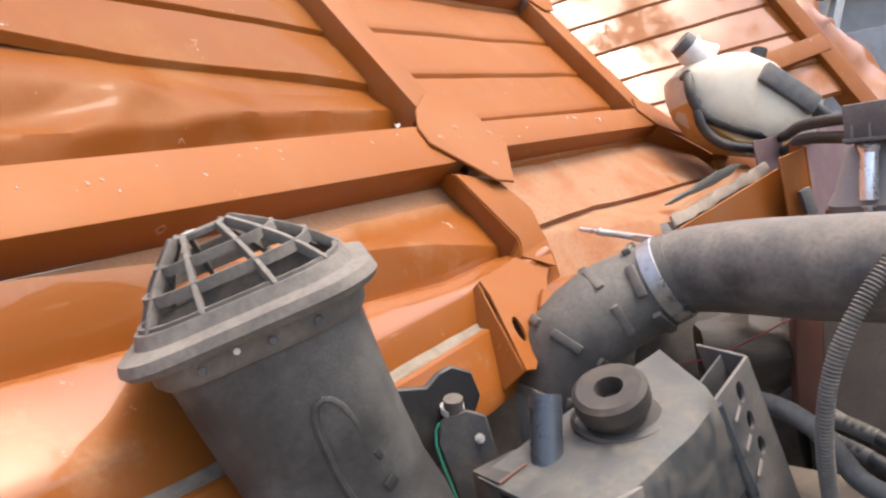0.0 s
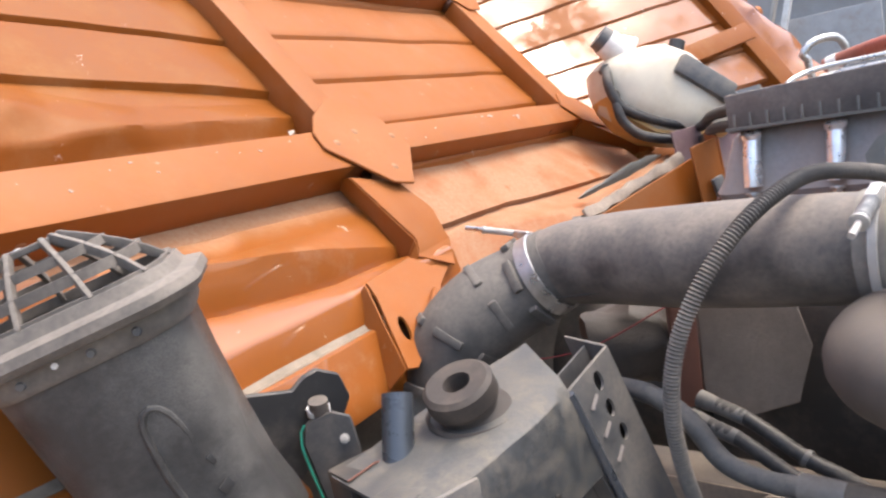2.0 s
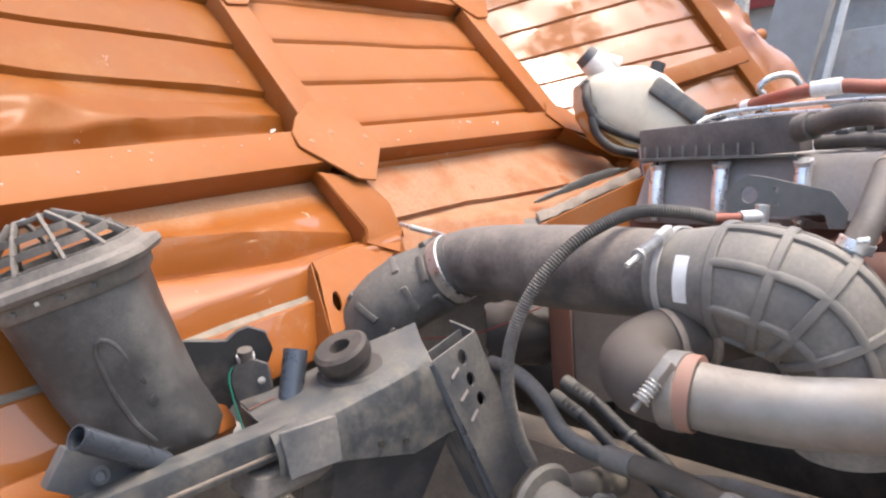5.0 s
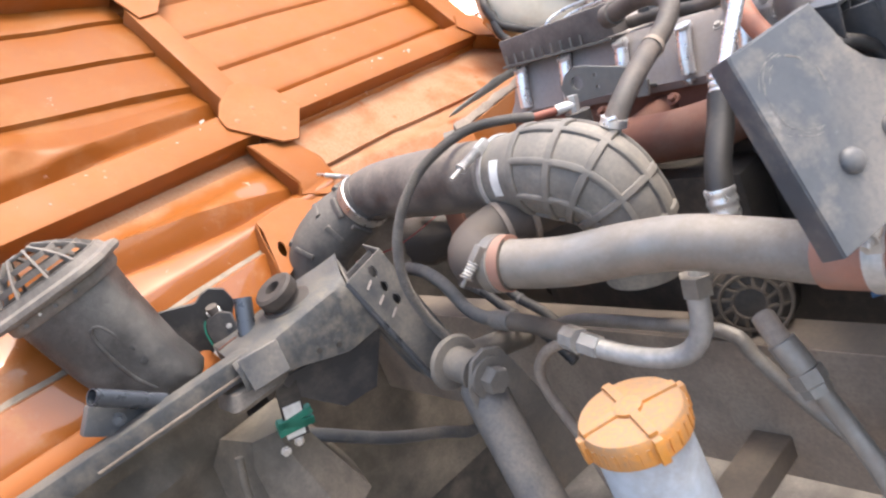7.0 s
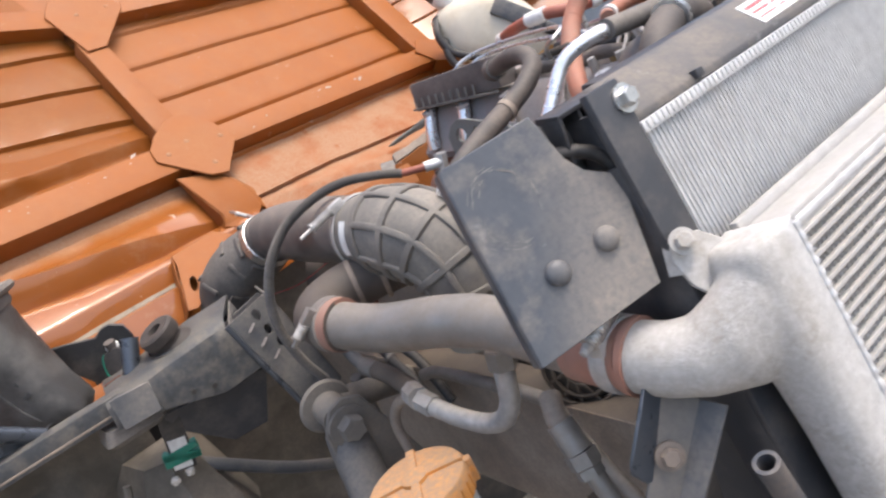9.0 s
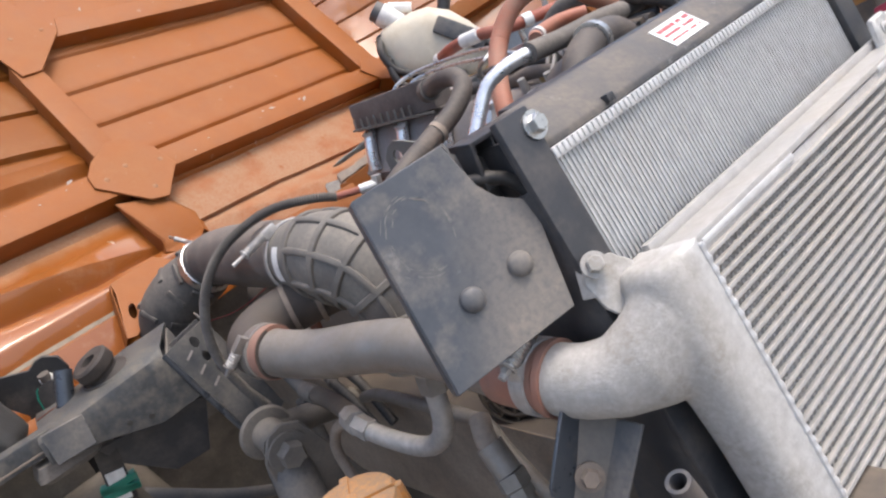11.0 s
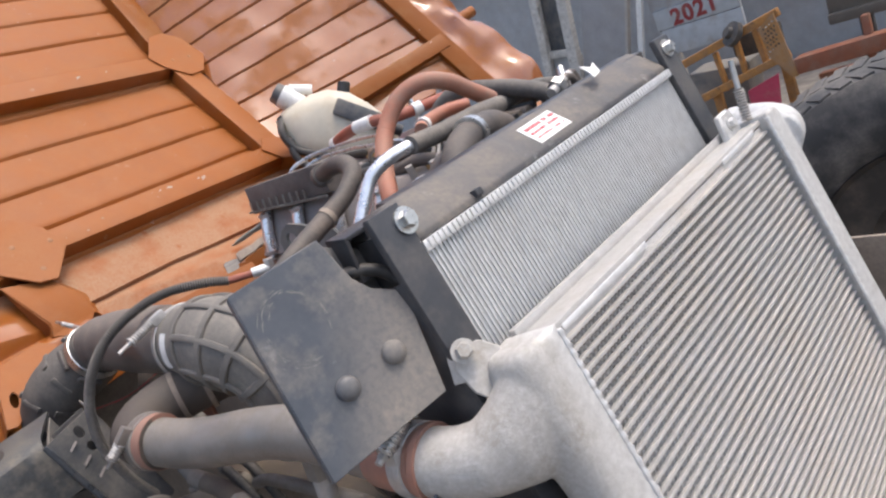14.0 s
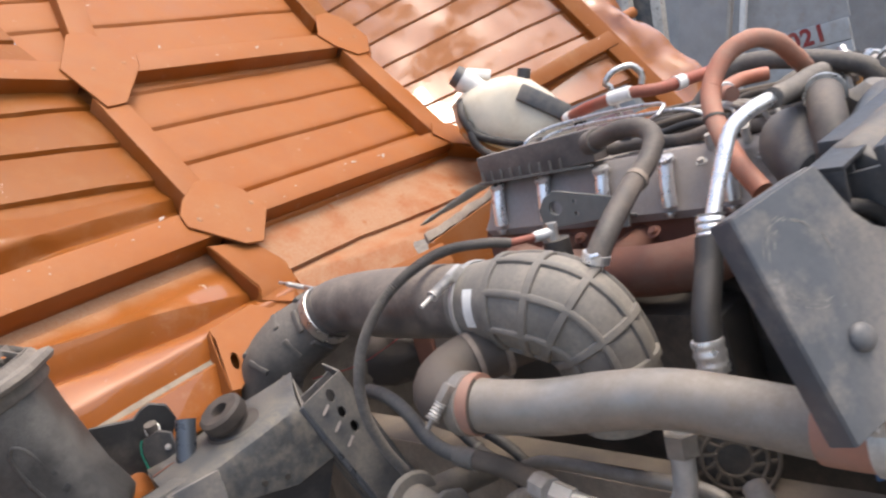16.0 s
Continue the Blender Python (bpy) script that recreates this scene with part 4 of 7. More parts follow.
part("spring_clip", lathe([(0.0165, -0.006), (0.0195, -0.006), (0.0195, 0.006), (0.0165, 0.006)], frame_of((0.930, -0.091, 1.249), (0.3, -0.4, 1)), 20), BRIGHT, nip)
part("clip_ear", slab((0.914, -0.103, 1.256), (0.905, -0.108, 1.262), 0.012, 0.005, (0, 0, 1), 0.001), BRIGHT, nip)
vent = [(0.930, -0.091, 1.247), (0.955, -0.095, 1.268), (1.02, -0.085, 1.288), (1.09, -0.072, 1.303), (1.15, -0.07, 1.322), (1.195, -0.06, 1.345), (1.215, -0.03, 1.362), (1.225, 0.02, 1.362), (1.24, 0.075, 1.35), (1.25, 0.10, 1.345)]
breather = thing("breather_hose", (1.1, -0.07, 1.25), "dusty rubber breather hose rising from the elbow", "hose")
part("hose_body", tube(vent, 0.0165, 18), HOSE_BROWN, breather)
part("end_sleeve", tube(vent[-2:], 0.021, 16), RUBBER, breather)
part("clip", lathe([(0.0168, -0.005), (0.0185, -0.005), (0.0185, 0.005), (0.0168, 0.005)], frame_of((1.10, -0.072, 1.305), (1, 0.03, 0.25)), 18), RAIL, breather)

# ---- charge-air pipe and its hoses ----
charge = thing("charge_air_pipe", (0.77, -0.2, 1.1), "dull aluminised steel charge air pipe, brown with dust", "pipe")
cpath = [(0.718, 0.0, 1.138), (0.728, -0.04, 1.132), (0.745, -0.10, 1.128), (0.768, -0.18, 1.132), (0.786, -0.25, 1.13), (0.797, -0.32, 1.118), (0.800, -0.385, 1.108), (0.800, -0.42, 1.106)]
part("pipe_body", tube(cpath, 0.0345, 36), PIPE, charge)
part("end_bead", tube([cpath[0], (0.7195, -0.006, 1.137)], 0.0375, 36), SILICONE, charge)
turbo_hose = thing("charge_hose", (0.75, 0.05, 1.1), "grey-brown silicone elbow on the charge pipe", "hose")
hpath = [(0.7205, -0.012, 1.137), (0.714, 0.018, 1.14), (0.717, 0.05, 1.143), (0.745, 0.078, 1.147), (0.79, 0.083, 1.15), (0.85, 0.06, 1.152), (0.92, 0.02, 1.15), (1.0, -0.02, 1.145)]
part("hose_body", tube(hpath, lambda s: 0.0385 + (0.002 if s > 0.12 else 0.0), 34), surface("dull_brown_hose", (0.062, 0.052, 0.045), 0.65, dust=0.6, dust_colour=(0.115, 0.091, 0.073), grain=60, bump=0.15), turbo_hose)
for q in (0.60, 0.72):
    part("band", lathe([(0.0412, -0.004), (0.0425, -0.004), (0.0425, 0.004), (0.0412, 0.004)], frame_of(Vector(hpath[4]).lerp(Vector(hpath[6]), (q - 0.55) * 2.5), Vector(hpath[6]) - Vector(hpath[4])), 30), RAIL, turbo_hose, "dull clamp band")
part("end_cuff", tube([hpath[0], hpath[1]], 0.0402, 34), SILICONE, turbo_hose, "reddish cuff")
cl3 = thing("hose_clamp", (0.716, 0.005, 1.13), "wide worm-drive clamp with a coil spring screw", "clamp")
hose_clamp((0.716, 0.008, 1.139), (-0.1, 1, 0.02), 0.0395, (-0.75, 0.0, 0.75), 0.036, cl3, (-0.68, 0.3, -0.62), 0.020, PIPE, 1.1)
cooler_hose = thing("cooler_hose", (0.797, -0.44, 1.1), "orange-brown silicone hose dusted over", "hose")
part("hose_body", tube([(0.800, -0.405, 1.107), (0.797, -0.44, 1.108), (0.7955, -0.486, 1.110)], 0.0388, 36), SILICONE, cooler_hose)
part("ink_mark", box((0.003, 0.012, 0.014), frame_of((0.783, -0.452, 1.073), (0, 0, 1), (-0.5, -0.5, -0.6)), 0.001), surface("blue_ink", (0.03, 0.09, 0.2), 0.5), cooler_hose)
cl4 = thing("hose_clamp", (0.795, -0.46, 1.1), "heavy worm-drive clamp on the cooler hose", "clamp")
part("band", lathe([(0.0392, -0.011), (0.0418, -0.010), (0.0418, 0.010), (0.0392, 0.011), (0.0388, 0.0), (0.0392, -0.011)], frame_of((0.796, -0.466, 1.109), (-0.02, -1, 0.03), (0, 0, 1)), 40), ZINC_DUSTY, cl4, "dull zinc band")
s0, s1 = V(0.757, -0.467, 1.146), V(0.812, -0.469, 1.168)
part("spring", tube([s0, s1], lambda s: 0.0098 + 0.0011 * math.sin(s * 75), 18, step=0.0009), ZINC, cl4, "pale coil spring")
part("bolt_shank", tube([s0 + (s0 - s1) * 0.22, s1 + (s1 - s0) * 0.12], 0.0045, 12), ZINC_DUSTY, cl4)
part("nut", bolt(s0, s0 - s1, 0.011), ZINC_DUSTY, cl4)
part("trunnion", slab(V(0.765, -0.468, 1.128), s0 + V(0.008, 0, -0.002), 0.018, 0.014, (-1, 0, 1), 0.002), ZINC_DUSTY, cl4)

# ---- radiator, its tank and shroud ----
RX0, RX1 = 0.891, 1.518
RTOP, RBOT = Vector((0, -0.495, 1.306)), Vector((0, -0.66, 0.62))
radiator = thing("radiator", (1.2, -0.55, 0.6), "finned aluminium radiator with a black plastic top tank", "radiator")
rdir = (RBOT - RTOP).normalized()
rn = Vector((1, 0, 0)).cross(rdir).normalized()
if rn.y > 0:
    rn = -rn
RM = Matrix(((1, rn.x, -rdir.x, 0), (0, rn.y, -rdir.y, RTOP.y), (0, rn.z, -rdir.z, RTOP.z), (0, 0, 0, 1)))
part("core", box((RX1 - RX0, 0.03, 0.66), RM @ Matrix.Translation(((RX0 + RX1) / 2, -0.0162, -0.329)), 0.0), FIN, radiator)
bm = bmesh.new()
x = RX0 + 0.004
while x < RX1:
    box((0.0022, 0.008, 0.66), RM @ Matrix.Translation((x, -0.0028, -0.327)), 0.0, bm)
    x += 0.0068
tagged(part("water_tube", bm, ALU, radiator, "rows of flat aluminium tubes"), kind="stuff")
# folded fins between the tubes: thin slanted strips
vs, fs = [], []
for k in range(150):
    d = 0.004 + k * 0.0030
    for x0, x1, s in ((RX0, RX1, 1),):
        i = len(vs)
        vs += [RM @ V(x0, 0.0002, -d), RM @ V(x1, 0.0002, -d), RM @ V(x1, -0.0010, -d - 0.0016), RM @ V(x0, -0.0010, -d - 0.0016)]
        fs.append((i, i + 1, i + 2, i + 3))
me = bpy.data.meshes.new("fin_pack")
me.from_pydata(vs, [], fs)
me.materials.append(FIN)
fins = new("fin_pack", me)
fins.parent, fins.matrix_parent_inverse = radiator, Matrix.Translation(radiator.location).inverted()
tagged(fins, kind="stuff")
bm = bmesh.new()
box((RX1 - RX0 + 0.01, 0.016, 0.013), RM @ Matrix.Translation(((RX0 + RX1) / 2, 0.0, 0.008)), 0.002, bm)
x = RX0
while x < RX1:
    box((0.005, 0.003, 0.010), RM @ Matrix.Translation((x, 0.0088, 0.009)), 0.001, bm)
    x += 0.0085
part("header_crimp", bm, ALU, radiator, "crimped aluminium header seam")
tank_prof = [(-0.075, 0.004), (0.006, 0.004), (0.006, 0.013), (-0.008, 0.031), (-0.026, 0.053), (-0.036, 0.059), (-0.056, 0.058), (-0.072, 0.044), (-0.075, 0.02)]
bm = bmesh.new()
ringsx = []
for x, s in ((RX0 - 0.005, 0.86), (RX0 + 0.01, 1.0), (RX0 + 0.2, 1.0), (RX0 + 0.215, 1.04), (RX0 + 0.23, 1.0), (RX0 + 0.42, 1.0), (RX0 + 0.435, 1.04), (RX0 + 0.45, 1.0), (RX1 - 0.01, 1.0), (RX1 + 0.005, 0.86)):
    ringsx.append([bm.verts.new(RM @ V(x, -0.03 + (y + 0.03) * s, 0.01 + z * s)) for y, z in tank_prof])
for r0, r1 in zip(ringsx, ringsx[1:]):
    for j in range(len(r0)):
        bm.faces.new((r0[j], r0[(j + 1) % len(r0)], r1[(j + 1) % len(r0)], r1[j]))
bm.faces.new(ringsx[0][::-1])
bm.faces.new(ringsx[-1])
bmesh.ops.bevel(bm, geom=[e for e in bm.edges], offset=0.002, segments=1, affect="EDGES")
part("top_tank", bm, TANK_TOP, radiator, "black plastic top tank")
for x0, nm in ((RX0 - 0.026, "side_bracket"), (RX1 + 0.024, "side_bracket")):
    part(nm, box((0.048, 0.012, 0.60), RM @ Matrix.Translation((x0, 0.004, -0.235)), 0.004), BLACK_PLATE, radiator, "black steel side bracket")
    part("mount_bolt", bolt(RM @ V(x0 + (0.019 if x0 < 1 else 0.0), 0.010, 0.043), rn, 0.018), ZINC, radiator, "bright zinc bolt")
part("side_flange", box((0.006, 0.05, 0.5), RM @ Matrix.Translation((RX0 - 0.047, -0.022, -0.26)), 0.002), BLACK_PLATE, radiator)
# sticker on the tank's face, its mark drawn as bars
rm3 = RM.to_3x3()
st = frame_of(RM @ V(1.193, -0.0105, 0.0445), rm3 @ V(0, 0.77, 0.63), (1, 0.02, 0))
sticker = part("sticker", box((0.080, 0.040, 0.0012), st, 0.0), WHITE, radiator, "white sticker with rows of faded red marks")
rng = random.Random(8)
for row in range(3):
    x = -0.033
    while x < 0.032:
        w, h = rng.uniform(0.0022, 0.0052), (0.0062, 0.0042, 0.0030)[row] * rng.uniform(0.8, 1.1)
        if rng.random() < 0.82:
            part("red_mark", box((w, h, 0.0006), st @ Matrix.Translation((x + w / 2, 0.0105 - 0.0105 * row, 0.0010)), 0.0), INK_RED, sticker)
        x += w + 0.0019
part("paper_scrap", plate([(0, 0), (0.03, 0.006), (0.05, 0.03), (0.028, 0.022), (0.012, 0.034), (0.008, 0.015)], frame_of((1.34, -0.478, 1.368), (0.1, -0.6, 0.8), (1, 0, 0)), 0.0015, 0.0), WHITE, radiator, "torn paper scrap")
part("tank_tab", box((0.012, 0.012, 0.010), RM @ Matrix.Translation((1.0, 0.006, 0.024)), 0.002), BLACK_PLATE, radiator)

# ---- intercooler in front of the radiator ----
ITOP, IBOT = Vector((0, -0.607, 1.192)), Vector((0, -0.742, 0.62))
idir = (IBOT - ITOP).normalized()
inn = Vector((1, 0, 0)).cross(idir).normalized()
if inn.y > 0:
    inn = -inn
IM = Matrix(((1, inn.x, -idir.x, 0), (0, inn.y, -idir.y, ITOP.y), (0, inn.z, -idir.z, ITOP.z), (0, 0, 0, 1)))
IX0, IX1 = 0.909, 1.548
cooler = thing("intercooler", (1.2, -0.66, 0.62), "bare aluminium intercooler with cast end tanks", "intercooler")
part("fin_core", box((IX1 - IX0, 0.05, 0.56), IM @ Matrix.Translation(((IX0 + IX1) / 2, -0.0305, -0.28)), 0.0), FIN_DARK, cooler)
for k in range(43):
    bm = box((IX1 - IX0, 0.011, 0.0046), IM @ Matrix.Translation(((IX0 + IX1) / 2, -0.004, -0.012 - 0.0129 * k)), 0.0015)
    part("charge_tube", bm, BAR, cooler)
# wavy fins between the charge tubes
vs, fs = [], []
for k in range(42):
    zc = -0.012 - 0.0129 * (k + 0.5)
    i0 = len(vs)
    nn = 150
    for i in range(nn + 1):
        x = IX0 + (IX1 - IX0) * i / nn
        z = zc + (0.0040 if i % 2 else -0.0040)
        vs += [IM @ V(x, -0.003, z), IM @ V(x, -0.03, z)]
    for i in range(nn):
        fs.append((i0 + 2 * i, i0 + 2 * i + 2, i0 + 2 * i + 3, i0 + 2 * i + 1))
me = bpy.data.meshes.new("fin_pack")
me.from_pydata(vs, [], fs)
me.materials.append(FIN_DARK)
fins2 = new("fin_pack", me)
fins2.parent, fins2.matrix_parent_inverse = cooler, Matrix.Translation(cooler.location).inverted()
tagged(fins2, kind="stuff")
part("top_plate", box((IX1 - IX0 + 0.02, 0.055, 0.008), IM @ Matrix.Translation(((IX0 + IX1) / 2, -0.030, 0.006)), 0.002), BAR, cooler)
part("foam_strip", box((IX1 - IX0 - 0.02, 0.012, 0.012), IM @ Matrix.Translation(((IX0 + IX1) / 2 - 0.01, -0.052, 0.015)), 0.004), BAR, cooler, "pale foil strip along the upper edge")
part("seal_strip", box((0.20, 0.010, 0.009), IM @ Matrix.Translation((IX0 + 0.12, -0.006, 0.0)), 0.003), ALU, cooler)
part("seal_strip", box((0.13, 0.010, 0.009), IM @ Matrix.Translation((IX1 - 0.10, -0.006, 0.002)), 0.003), ALU, cooler)


def blend(ob, voxel=0.0032, rounds=9):
    """Melts the shapes of one casting into a single skin with filleted joints."""
    mod = ob.modifiers.new("blend", "REMESH")
    mod.mode, mod.voxel_size, mod.use_smooth_shade = "VOXEL", voxel, True
    soft = ob.modifiers.new("fillet", "SMOOTH")
    soft.factor, soft.iterations = 0.5, rounds
    return ob


castings = {}
for x0, s in ((IX0, -1), (IX1, 1)):
    secs = []
    if s < 0:
        steps = ((0.016, 0.62), (0.012, 0.82), (0.004, 0.95), (-0.008, 1.0), (-0.06, 1.05), (-0.10, 1.0), (-0.14, 0.9), (-0.19, 0.8), (-0.3, 0.75), (-0.57, 0.75))
    else:
        steps = ((0.016, 0.9), (0.012, 1.1), (0.004, 1.3), (-0.008, 1.4), (-0.06, 1.5), (-0.3, 1.5), (-0.57, 1.5))
    for z, k in steps:
        o = [(0.0, 0.012)]
        for q in range(11):
            an = math.pi / 2 - math.pi * q / 10
            o.append((s * (0.022 + 0.044 * k * max(0.0, math.cos(an)) ** 0.8), -0.026 + 0.038 * min(1.0, 0.6 + 0.4 * k) * math.copysign(abs(math.sin(an)) ** 0.75, math.sin(an))))
        o.append((0.0, -0.064))
        secs.append((o if s > 0 else o[::-1], z, x0, 0.0))
    castings[s] = loft(secs[::-1], IM)
    part("weld_seam", tube([IM @ V(x0, 0.010, 0.008), IM @ V(x0, 0.0105, -0.2), IM @ V(x0, 0.010, -0.57)], lambda q: 0.0040 + 0.0010 * math.sin(q * 260), 8, step=0.004), ALU, cooler)
fan = ((0.7955, -0.480, 1.110, 0.0375, 0.0375), (0.7965, -0.497, 1.109, 0.0375, 0.0375), (0.801, -0.520, 1.108, 0.0375, 0.038), (0.814, -0.548, 1.108, 0.038, 0.041), (0.836, -0.572, 1.114, 0.037, 0.052), (0.862, -0.588, 1.124, 0.034, 0.066), (0.90, -0.597, 1.130, 0.031, 0.074))
rings = []
for k, (x, y, z, rs, ru) in enumerate(fan):
    way = (V(*fan[min(k + 1, 6)][:3]) - V(*fan[max(k - 1, 0)][:3])).normalized()
    side = way.cross(UP).normalized()
    up_ = side.cross(way)
    rings.append([castings[-1].verts.new(V(x, y, z) + side * rs * math.cos(q) + up_ * ru * math.sin(q)) for q in [2 * math.pi * j / 36 for j in range(36)]])
for r0, r1 in zip(rings, rings[1:]):
    for j in range(36):
        castings[-1].faces.new((r0[j], r0[(j + 1) % 36], r1[(j + 1) % 36], r1[j]))
castings[-1].faces.new(rings[0][::-1])
castings[-1].faces.new(rings[-1])
tube([(1.60, -0.600, 1.150), (1.655, -0.585, 1.150), (1.69, -0.545, 1.150), (1.70, -0.49, 1.150)], lambda s: 0.042, 28, castings[1])
lugm = frame_of((0.852, -0.533, 1.205), (-0.45, -0.75, 0.45), (0, 0.4, 1))
part("mounting_lug", plate3([(0.838, -0.526, 1.196), (0.846, -0.522, 1.211), (0.873, -0.537, 1.212), (0.884, -0.550, 1.198), (0.886, -0.566, 1.180), (0.870, -0.572, 1.15), (0.849, -0.558, 1.150), (0.838, -0.542, 1.170)], 0.007, (-0.45, -0.75, 0.45), bevel=0.0012), CAST, cooler, "plain aluminium mounting lug")
part("lug_lip", slab((0.836, -0.530, 1.182), (0.846, -0.524, 1.213), 0.014, 0.005, (-0.9, -0.2, 0.4), 0.001), CAST, cooler)
part("lug_bolt", bolt(lugm @ V(0.004, 0.0, 0.013), lugm.to_3x3() @ V(0, 0, 1), 0.016), CAST, cooler)
blend(part("inlet_tank", castings[-1], CAST, cooler, "sand-cast aluminium inlet tank with its elbow"))
blend(part("outlet_tank", castings[1], CAST, cooler, "sand-cast aluminium end tank"))
part("inlet_bead", tube([(0.7955, -0.482, 1.110), (0.7965, -0.490, 1.1095)], 0.0415, 36), SILICONE, cooler)
lugr = frame_of((1.518, -0.560, 1.206), inn, (0, 0, 1))
part("mounting_lug", plate([(0.025, -0.02), (0.025, 0.02), (-0.02, 0.03), (-0.02, -0.03)], lugr, 0.012, 0.003), CAST, cooler)
part("lug_bolt", bolt(lugr @ V(0.004, 0.0, 0.012), inn, 0.014), CAST, cooler)
part("vent_pipe", tube([(1.548, -0.585, 1.205), (1.560, -0.580, 1.262), (1.566, -0.578, 1.30)], 0.0045, 10), ZINC, cooler)
part("vent_spring", tube([(1.549, -0.585, 1.205), (1.558, -0.581, 1.255)], lambda s: 0.0080 + 0.0016 * math.sin(s * 70), 14, step=0.0011), ZINC_DUSTY, cooler, "coiled spring round the vent pipe")

# ---- heat shield: a folded plate with two round bosses ----
shield = thing("heat_shield", (0.76, -0.45, 1.16), "satin grey folded steel heat shield, dusty, with two rubber bosses", "heat shield")
s_l, s_top, s_bot, s_r = Vector((0.712, -0.404, 1.357)), Vector((0.812, -0.433, 1.366)), Vector((0.688, -0.474, 1.164)), Vector((0.818, -0.528, 1.186))
ex = ((s_top - s_l) + (s_r - s_bot)).normalized()
ey = (s_l - s_bot)
ey = (ey - ex * ey.dot(ex)).normalized()
ez = ex.cross(ey)
if ez.y > 0:
    ez = -ez
c0 = (s_l + s_top + s_bot + s_r) / 4
SH = Matrix(((ex.x, ey.x, ez.x, c0.x), (ex.y, ey.y, ez.y, c0.y), (ex.z, ey.z, ez.z, c0.z), (0, 0, 0, 1)))
SHI = SH.inverted()


def on_shield(p):
    q = SHI @ V(p)
    return (q.x, q.y)


face = [on_shield(p) for p in (s_bot, s_r, (0.852, -0.482, 1.283), (0.825, -0.468, 1.302), (0.817, -0.455, 1.318), s_top, s_l)]
part("face_plate", plate(face, SH, 0.0025, 0.0008), SHIELD, shield)
dn = -ez
a2, b2 = s_l, s_bot
flange = frame_of((a2 + b2) / 2 + dn * 0.014, (a2 - b2), dn)
part("side_flange", box((0.030, 0.003, (a2 - b2).length), flange, 0.001), SHIELD, shield)
part("side_flange", box((0.030, 0.003, (s_top - s_l).length), frame_of((s_top + s_l) / 2 + dn * 0.014, s_top - s_l, dn), 0.001), SHIELD, shield)
for p in ((0.754, -0.457, 1.226), (0.811, -0.471, 1.232)):
    q = on_shield(p)
    part("boss", lathe([(0.0125, 0.0), (0.0128, 0.003), (0.011, 0.006), (0.006, 0.008), (0.0, 0.0085)], SH @ Matrix.Translation((q[0], q[1], 0.002)), 24), SHIELD, shield, "round rubber boss, dusty grey")
SCUFF = surface("dusty_scuff", (0.15, 0.145, 0.14), 0.7, dust=0.5, dust_colour=(0.26, 0.235, 0.20), grain=300, vary=0.3)
sq = on_shield((0.752, -0.43, 1.300))
rng = random.Random(5)
for k in range(46):
    q0 = rng.uniform(75, 265) if k < 34 else rng.uniform(-40, 60)
    r_ = 0.034 + rng.gauss(0, 0.0035) if k < 34 else 0.031 + rng.gauss(0, 0.001)
    span = rng.uniform(6, 26)
    wid = rng.uniform(0.00025, 0.0007)
    bm = bmesh.new()
    arc = []
    for j in range(7):
        q = radians(q0 + span * j / 6)
        w_ = wid * math.sin(math.pi * (j + 0.4) / 6.8)
        arc.append([bm.verts.new(SH @ V(sq[0] + (r_ + e * w_ + 0.0008 * math.sin(q * 9 + k)) * math.cos(q), sq[1] + (r_ + e * w_) * 1.15 * math.sin(q), 0.00275)) for e in (-1, 1)])
    for c0_, c1_ in zip(arc, arc[1:]):
        bm.faces.new((c0_[0], c0_[1], c1_[1], c1_[0]))
    thicken(bm, 0.0002)
    part("scuff_mark", bm, SCUFF, shield, "pale rubbed stroke")
part("fixing_nut", bolt((0.850, -0.50, 1.245), ez, 0.012), RUST, shield)
part("hang_bracket", slab((0.80, -0.43, 1.34), (0.87, -0.44, 1.30), 0.05, 0.004, ez, 0.001), STEEL, shield)

# ---- fan shroud behind the radiator ----
shroud = thing("fan_shroud", (1.2, -0.40, 0.9), "black plastic fan shroud behind the radiator", "shroud")
part("upper_rail", slab((0.930, -0.425, 1.335), (1.53, -0.435, 1.335), 0.05, 0.05, (0, 0, 1), 0.004), BLACK_PLATE, shroud)
part("corner_box", box((0.094, 0.004, 0.048), Matrix.Translation((0.879, -0.424, 1.333)), 0.001), RUBBER_BLACK, shroud, "black back of the ribbed corner pocket")
for at, size in (((0.879, -0.440, 1.3565), (0.098, 0.034, 0.005)), ((0.879, -0.440, 1.3095), (0.098, 0.034, 0.005)), ((0.8325, -0.440, 1.333), (0.005, 0.034, 0.048)), ((0.9255, -0.440, 1.333), (0.005, 0.034, 0.048)),
                 ((0.862, -0.442, 1.333), (0.004, 0.026, 0.044)), ((0.896, -0.442, 1.333), (0.004, 0.026, 0.044)), ((0.879, -0.442, 1.333), (0.034, 0.026, 0.004))):
    part("pocket_rib", box(size, Matrix.Translation(at), 0.0012), BLACK_PLATE, shroud)
part("side_panel", slab((0.862, -0.43, 1.34), (0.862, -0.52, 0.75), 0.008, 0.11, (0, -1, -0.1), 0.002), BLACK_PLATE, shroud)
part("back_panel", box((0.66, 0.02, 0.55), Matrix.Translation((1.2, -0.43, 1.03)), 0.005), BLACK_PLATE, shroud)
solo("cable_conduit", tube([(0.80, -0.425, 1.318), (0.825, -0.445, 1.322), (0.85, -0.462, 1.312), (0.862, -0.475, 1.29), (0.862, -0.482, 1.25)], 0.0075, 14), RUBBER_BLACK, "black cable conduit looped over the heat shield", "cable")

